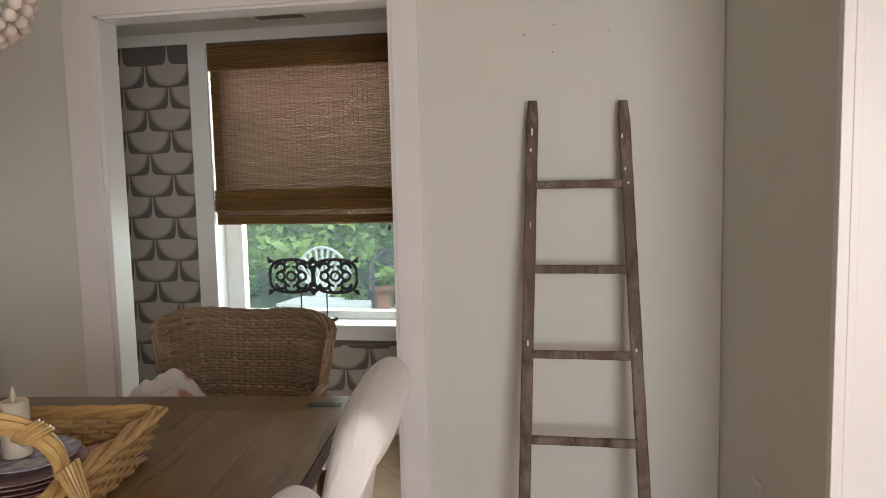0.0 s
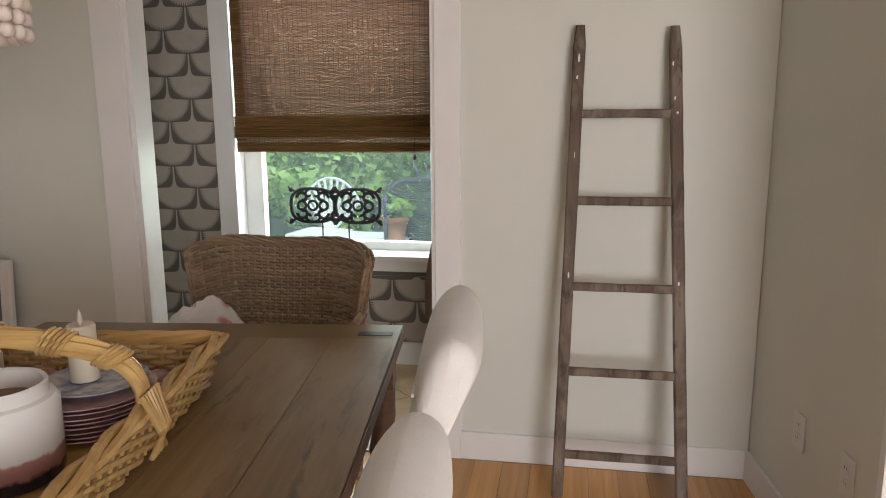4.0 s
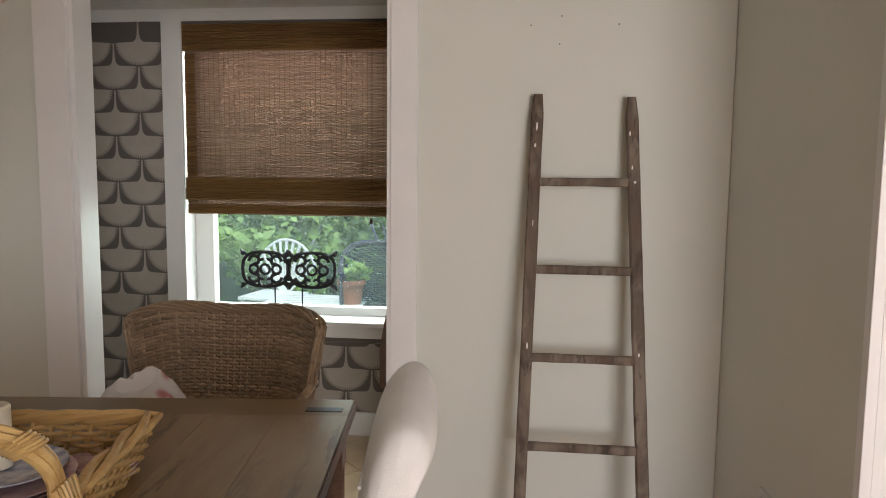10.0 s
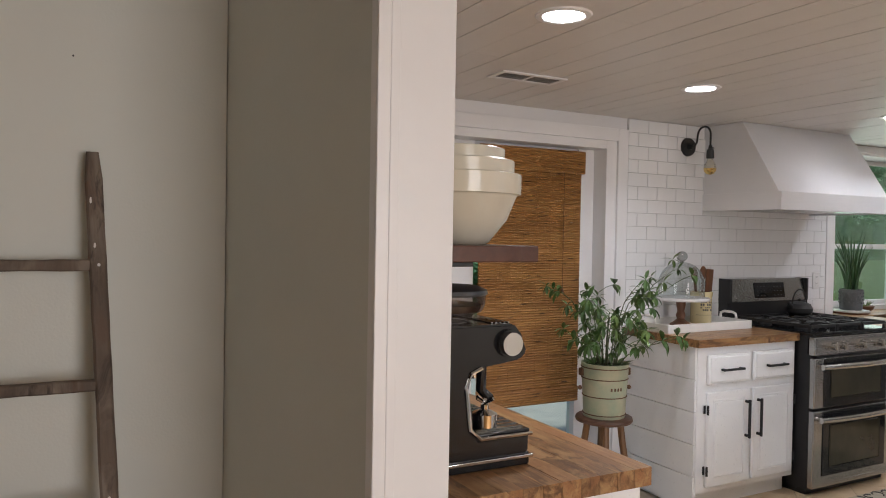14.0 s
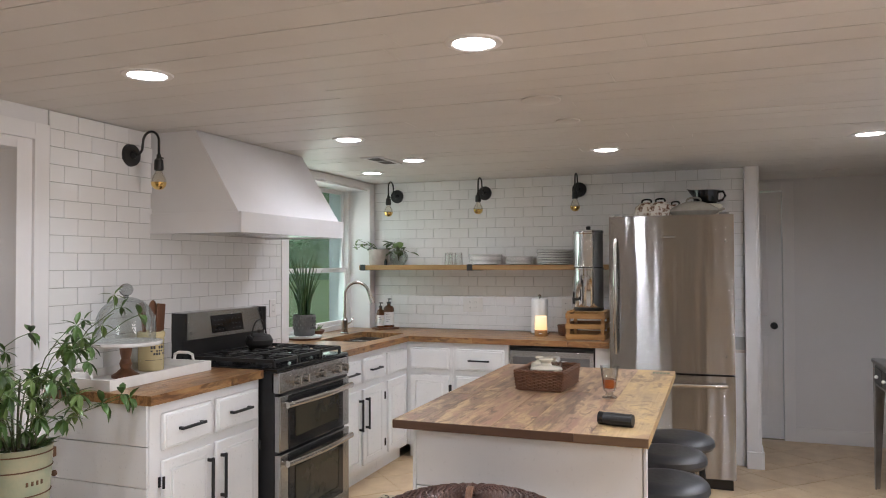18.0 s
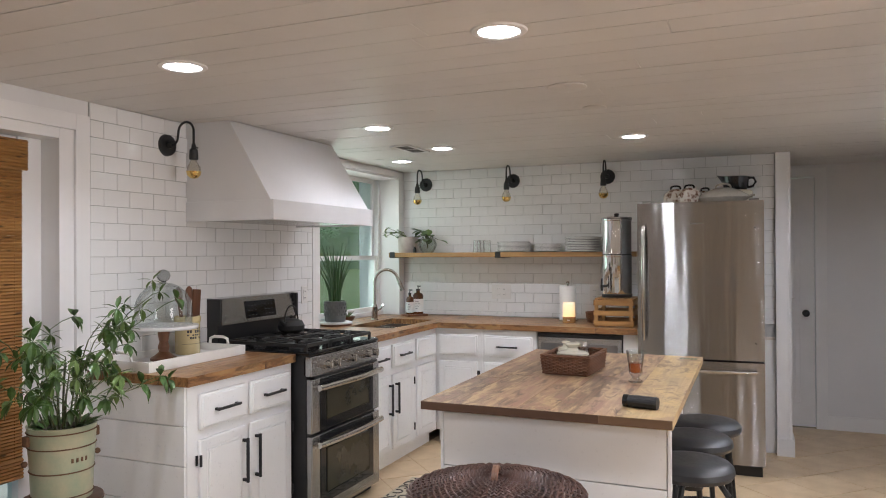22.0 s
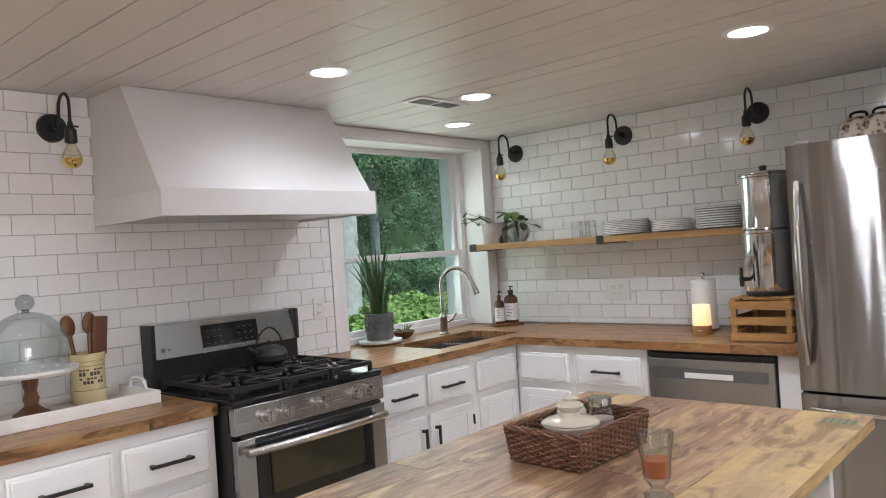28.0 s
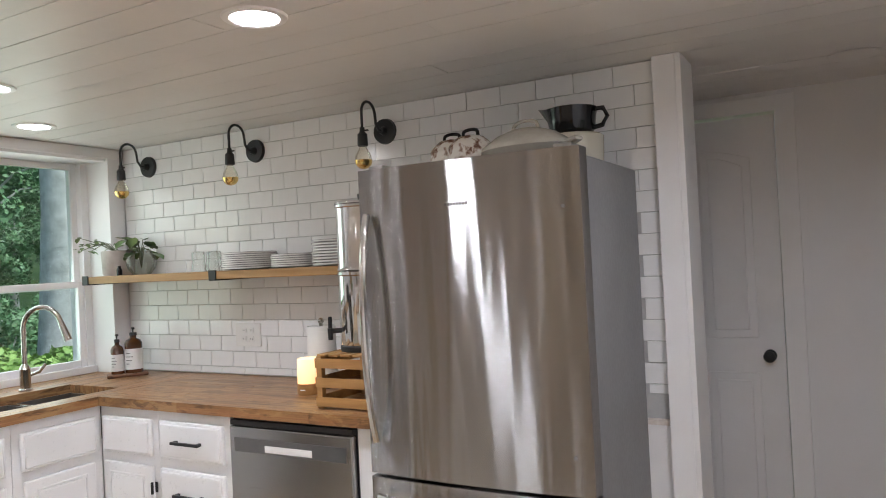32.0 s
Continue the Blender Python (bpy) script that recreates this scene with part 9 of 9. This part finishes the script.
tree("large tree with a broad pale grey trunk", pose(10.0, 10.0, -0.25), 0.42, 15.0, 5, (2.6, 2.6, 1.6), FOLIAGE_DARK, 0.15)
t2 = tree("slender leafy tree in the wood", pose(13.0, 17.0, -0.25), 0.16, 4.2, 6, (2.2, 2.0, 2.2), FOLIAGE_DARK)
for x, y, s in ((9.5, 18.5, 40), (16.5, 16.0, 90), (11.5, 21, 150), (15.5, 22, 210), (19.5, 20.5, 260), (7.4, 20.5, 300), (21, 15.5, 20), (18.2, 25, 70), (13.6, 26, 130), (9.6, 25.5, 185), (24.5, 19.5, 240)):
    copy_thing(t2, pose(x, y, -0.25, 0, 0, s))
fb = bush("wood_shrub", "deep green shrub at the edge of the wood", pose(11.4, 14.2, 0.55), 3, 8000, 0.10, (1.7, 1.2, 1.1), FOLIAGE_DARK)
for x, y, z, s in ((13.6, 14.5, 0.6, 60), (9.0, 15.2, 0.6, 120), (15.8, 14.0, 0.6, 170), (17.8, 15.0, 0.8, 220), (12.3, 16.4, 2.0, 250), (14.8, 17.0, 2.2, 280), (10.3, 17.0, 2.2, 330), (17.2, 17.5, 2.3, 15), (7.2, 16.0, 0.7, 45), (19.8, 16.2, 1.4, 85), (12.8, 18.8, 4.0, 185), (15.8, 19.0, 4.2, 5), (10.2, 19.3, 4.2, 95), (18.6, 18.6, 4.0, 55)):
    copy_thing(fb, pose(x, y, z, 0, 0, s))
lb = bush("fern_bed", "bright green low plants under the sink window", pose(7.6, 7.6, 0.35), 9, 4200, 0.11, (0.9, 0.7, 0.38), FOLIAGE_LIGHT)
for x, y, z, s in ((8.9, 7.9, 0.38, 50), (9.9, 8.4, 0.45, 110), (8.2, 8.9, 0.40, 200), (10.9, 9.2, 0.5, 300), (6.7, 8.1, 0.30, 20)):
    copy_thing(lb, pose(x, y, z, 0, 0, s))
structure("backdrop", boxes((-60, 42, -0.5, 90, 42.5, 16)), mottled("far_woods", (0.02, 0.05, 0.02), (0.06, 0.11, 0.04), 0.9, 1.4, 0.8, fine=9), "far wall of woods", "backdrop")

# patio furniture seen through the nook window
DARK_RATTAN = mottled("dark_blue_rattan", (0.035, 0.04, 0.055), (0.07, 0.075, 0.095), 0.6, 30, 0.4)
pc = thing("patio_chair", "dark rattan patio chair with a rounded back", "chair", m=pose(-1.16, 6.2, -0.235, 0, 0, 25))
bm = bmesh.new()
def pback(u, v, off):
    a = math.pi * (0.05 + 0.9 * u)
    return ((0.33 + off) * math.cos(a), (0.26 + off) * math.sin(a), 0.38 + (0.62 + 0.02 * math.sin(a) - 0.22 * abs(2 * u - 1) ** 3) * v)
weave(bm, pback, 30, 34, 0.008, 4, 0.008)
part("woven_back", bm, DARK_RATTAN, pc)
bm = bmesh.new()
tube(bm, [pback(k / 30, 1, 0) for k in range(31)], 0.024, 8)
part("top_rail", bm, DARK_RATTAN, pc)
part_box("seat", (-0.31, -0.30, 0.34, 0.31, 0.24, 0.42), DARK_RATTAN, pc, 0.02)
for x, y in ((-0.27, -0.26), (0.27, -0.26), (-0.25, 0.2), (0.25, 0.2)):
    bm = bmesh.new()
    rod(bm, (x, y, 0), (x, y, 0.36), 0.022, seg=8)
    part("leg", bm, DARK_RATTAN, pc)
WHITE_METAL = mottled("white_garden_metal", (0.66, 0.67, 0.66), (0.72, 0.73, 0.72), 0.5, 12, 0.1)
gc = thing("garden_chair", "white metal garden chair with a fan back", "chair", m=pose(-2.35, 7.0, -0.235, 0, 0, -10))
bm = bmesh.new()
for k in range(11):
    a = radians(25 + 13 * k)
    tube(bm, [(0.05 * math.cos(a), 0.2, 0.45), (0.33 * math.cos(a), 0.24, 0.55 + 0.40 * math.sin(a))], 0.016, 6)
tube(bm, [(0.33 * math.cos(radians(a)), 0.24, 0.55 + 0.40 * math.sin(radians(a))) for a in range(20, 161, 10)], 0.014, 6)
part("fan_back", bm, WHITE_METAL, gc)
part_box("seat", (-0.25, -0.25, 0.42, 0.25, 0.22, 0.45), WHITE_METAL, gc, 0.006)
for x, y in ((-0.22, -0.22), (0.22, -0.22), (-0.22, 0.2), (0.22, 0.2)):
    bm = bmesh.new()
    rod(bm, (x, y, 0), (x, y, 0.43), 0.012, seg=8)
    part("leg", bm, WHITE_METAL, gc)
gt = thing("garden_table", "white slatted garden table on the patio", "table", m=pose(-1.75, 6.35, -0.235))
for k in range(7):
    part_box("slat", (-0.42, -0.30 + 0.086 * k, 0.50, 0.42, -0.30 + 0.086 * k + 0.07, 0.52), WHITE_METAL, gt, 0.003)
for x, y in ((-0.36, -0.25), (0.36, -0.25), (-0.36, 0.25), (0.36, 0.25)):
    part_box("leg", (x - 0.02, y - 0.02, 0, x + 0.02, y + 0.02, 0.5), WHITE_METAL, gt)
TERRA = mottled("terracotta", (0.36, 0.15, 0.09), (0.44, 0.2, 0.13), 0.8, 10, 0.2)
for x, y, r, z in ((-1.42, 6.25, 0.11, 0.285), (2.55, 5.1, 0.17, -0.235)):
    tp_ = thing("terracotta_pot", "terracotta flower pot on the patio", "pot", "terracotta pots", pose(x, y, z))
    bm = bmesh.new()
    lathe(bm, [(0, 0), (r * 0.72, 0), (r * 0.95, r * 1.5), (r * 1.08, r * 1.5), (r * 1.08, r * 1.85), (r * 0.95, r * 1.85), (r * 0.85, r * 1.6), (0, r * 1.6)], 28)
    part("pot", bm, TERRA, tp_)
    part("plant", leaf_cloud(int(r * 100), 500, 0.06, (r * 1.1, r * 1.1, r * 1.1)), FOLIAGE_LIGHT, tp_, smooth=False).location = (0, 0, r * 2.4)

# ---- pieces of walls, floors and ceilings ----
def tile_mesh(w, h, t, mat, name):
    bm = bmesh.new()
    b = 0.0015
    lo = [bm.verts.new(v) for v in ((0, 0, 0), (w, 0, 0), (w, 0, h), (0, 0, h))]
    md = [bm.verts.new(v) for v in ((0, -t + b, 0), (w, -t + b, 0), (w, -t + b, h), (0, -t + b, h))]
    hi = [bm.verts.new(v) for v in ((b, -t, b), (w - b, -t, b), (w - b, -t, h - b), (b, -t, h - b))]
    for a, c in ((lo, md), (md, hi)):
        for k in range(4):
            bm.faces.new((a[k], a[(k + 1) % 4], c[(k + 1) % 4], c[k]))
    bm.faces.new(hi)
    bmesh.ops.recalc_face_normals(bm, faces=bm.faces)
    me = bpy.data.meshes.new(name)
    bm.to_mesh(me)
    bm.free()
    me.materials.append(mat)
    return me


TP, TL, TG = 0.0795, 0.1555, 0.0021
_made = {}


def tile_wall(parent, m, length, z0, z1, skip, seed):
    """Running bond from the ceiling down; skip(x, z) leaves out what furniture hides."""
    rng = random.Random(seed)
    row, top = 0, z1
    while top > z0 + 0.012:
        bottom = max(z0, top - TP)
        x = -TL / 2 if row % 2 else 0.0
        while x < length - 0.004:
            a, b = max(0, x), min(length, x + TL)
            if b - a > 0.012 and not skip((a + b) / 2, (bottom + top) / 2):
                key = (round(b - a - TG, 4), round(top - bottom - TG, 4))
                if key not in _made:
                    _made[key] = tile_mesh(key[0], key[1], 0.008, TILE, "wall_tile")
                o = new("wall_tile", _made[key])
                o.parent = parent
                o.matrix_basis = m @ pose(a + TG / 2, -0.002 + rng.uniform(-0.0004, 0.0002), bottom + TG / 2, rng.uniform(-0.14, 0.14), 0, rng.uniform(-0.14, 0.14))
            x += TL
        row, top = row + 1, top - TP


north_wall = bpy.data.objects["wall_kitchen_north"]
east_wall = bpy.data.objects["wall_kitchen_east"]
structure("grout_north", boxes((3.278, NORTH - 0.006, 0.90, 5.124, NORTH - 0.0005, CEIL - 0.001)), GROUT, "pale grey grout bed", "wall")
trim("fridge_side_panel", "white panel below the tiles beside the fridge", (EAST - 0.012, 1.2065, 0, EAST - 0.0005, 2.05, 0.812))
structure("fridge_side_ledge", boxes((EAST - 0.024, 1.2065, 0.8125, EAST - 0.0005, 2.05, 0.832)), BEAD, "narrow whitewashed ledge under the tiles", "trim")
structure("grout_east", boxes((EAST - 0.006, 1.206, 0.833, EAST - 0.0005, 4.16, CEIL - 0.001)), GROUT, "pale grey grout bed", "wall")
tile_wall(north_wall, pose(3.279, NORTH - 0.0035, 0), 1.844, 0.925, CEIL - 0.002, lambda x, z: 0.65 < x < 1.63 and z > 1.74, 11)
tile_wall(east_wall, pose(EAST - 0.0035, 4.162, 0, 0, 0, -90), 2.955, 0.925, CEIL - 0.002, lambda x, z: (2.15 < x < 2.80 and z < 1.70) or (x > 2.14 and z < 0.86), 12)

# ceiling boards along the room's depth
bm = bmesh.new()
rng = random.Random(4)
x = 0.855
while x < 7.6:
    y = -0.1
    while y < 4.17:
        ye = min(4.178, y + rng.uniform(1.6, 3.6))
        if 4.178 - ye < 0.4:
            ye = 4.178
        g, dz = 0.0014 + (0.0012 if rng.random() < 0.25 else 0), rng.uniform(-0.0006, 0.0006)
        box(bm, x + g, y + 0.0006, CEIL + dz, min(7.6, x + 0.142) - g, ye - 0.0006, CEIL + 0.0115, bev=0.0)
        y = ye
    x += 0.142
structure("ceiling_kitchen", bm, CEILING, "white painted tongue and groove plank ceiling", "ceiling")
# added dark sheet that gives the plank joints their shade by colour
structure("ceiling_joint_shadow", boxes((0.853, -0.1, CEIL + 0.0116, 7.6, 4.178, CEIL + 0.0119)), DARK_WOOD, "dark sheet as joint shade behind the ceiling planks", "ceiling")

# oak floor boards in the dining room
floor = structure("floor_dining", boxes((-3.5, -2.6, -0.1, 0.79, 2.955, -0.0125), (0.79, -2.6, -0.1, 3.5, SOUTH - 0.15, -0.0125)), DARK_WOOD, "oak plank floor, glossy", "floor")
structure("floor_dining_far", boxes((-3.5, -2.6, -0.012, -1.62, 2.955, 0), (-1.62, -2.6, -0.012, 0.79, -0.6, 0), (0.79, -2.6, -0.012, 3.5, SOUTH - 0.08, 0)), OAK_FLOOR, "oak floor beyond the table", "floor")
me = unit_mesh(OAK_FLOOR)
rng = random.Random(8)
n = 22
w = (0.79 + 1.62) / n
for k in range(n):
    y = -0.6
    first = True
    while y < 2.95:
        ye = y + rng.uniform(0.3, 0.85) * (rng.uniform(0.3, 1) if first else 1)
        if 2.953 - ye < 0.2:
            ye = 2.953
        stave("floor_board", me, floor, -1.62 + w * k + 0.0005, y + 0.0005, -0.012, -1.62 + w * (k + 1) - 0.0005, ye - 0.0005, rng.uniform(-0.0004, 0.0003))
        y, first = ye, False

# travertine laid on the diagonal in kitchen and nook
def floor_tiles(parent, x0, y0, x1, y1, size, seed):
    rng = random.Random(seed)
    s, g = size, 0.003
    u = Vector((math.cos(radians(45)), math.sin(radians(45)), 0))
    v = Vector((-u.y, u.x, 0))
    shared = None
    for i in range(-40, 60):
        for j in range(-60, 60):
            c = u * (s * (i + 0.5)) + v * (s * (j + 0.5))
            r = s * 0.7071
            if c.x + r < x0 or c.x - r > x1 or c.y + r < y0 or c.y - r > y1:
                continue
            inside = c.x - r > x0 and c.x + r < x1 and c.y - r > y0 and c.y + r < y1
            h = rng.uniform(-0.0006, 0.0006)
            if inside and shared:
                me_ = shared
            else:
                bm = bmesh.new()
                box(bm, -s / 2 + g / 2, -s / 2 + g / 2, -0.010, s / 2 - g / 2, s / 2 - g / 2, 0.0, bev=0.0012, seg=1)
                m = Matrix.Translation(c) @ Matrix.Rotation(radians(45), 4, "Z")
                if not inside:
                    bmesh.ops.transform(bm, matrix=m, verts=bm.verts)
                    for p, nrm in (((x0, 0, 0), (-1, 0, 0)), ((x1, 0, 0), (1, 0, 0)), ((0, y0, 0), (0, -1, 0)), ((0, y1, 0), (0, 1, 0))):
                        bmesh.ops.bisect_plane(bm, geom=bm.verts[:] + bm.edges[:] + bm.faces[:], plane_co=p, plane_no=nrm, clear_outer=True)
                    if not bm.faces:
                        bm.free()
                        continue
                    bmesh.ops.transform(bm, matrix=m.inverted(), verts=bm.verts)
                me_ = bpy.data.meshes.new("floor_tile")
                bm.to_mesh(me_)
                bm.free()
                me_.materials.append(FLOOR_TILE)
                if inside:
                    shared = me_
            o = new("floor_tile", me_)
            o.parent = parent
            o.matrix_basis = Matrix.Translation((c.x, c.y, h)) @ Matrix.Rotation(radians(45), 4, "Z")


fk = structure("floor_kitchen", boxes((0.79, -0.1, -0.1, 7.6, 4.2, -0.004)), FLOOR_GROUT, "honey travertine tiles laid diagonally", "floor")
floor_tiles(fk, 0.795, SOUTH + 0.001, 7.498, 3.66, 0.335, 3)
fn = structure("floor_nook", boxes((-3.5, 3.0, -0.1, 0.79, 4.3, -0.004)), FLOOR_GROUT, "honey travertine tiles laid diagonally", "floor")
floor_tiles(fn, -1.68, 3.031, 0.6, NY - 0.01, 0.335, 6)
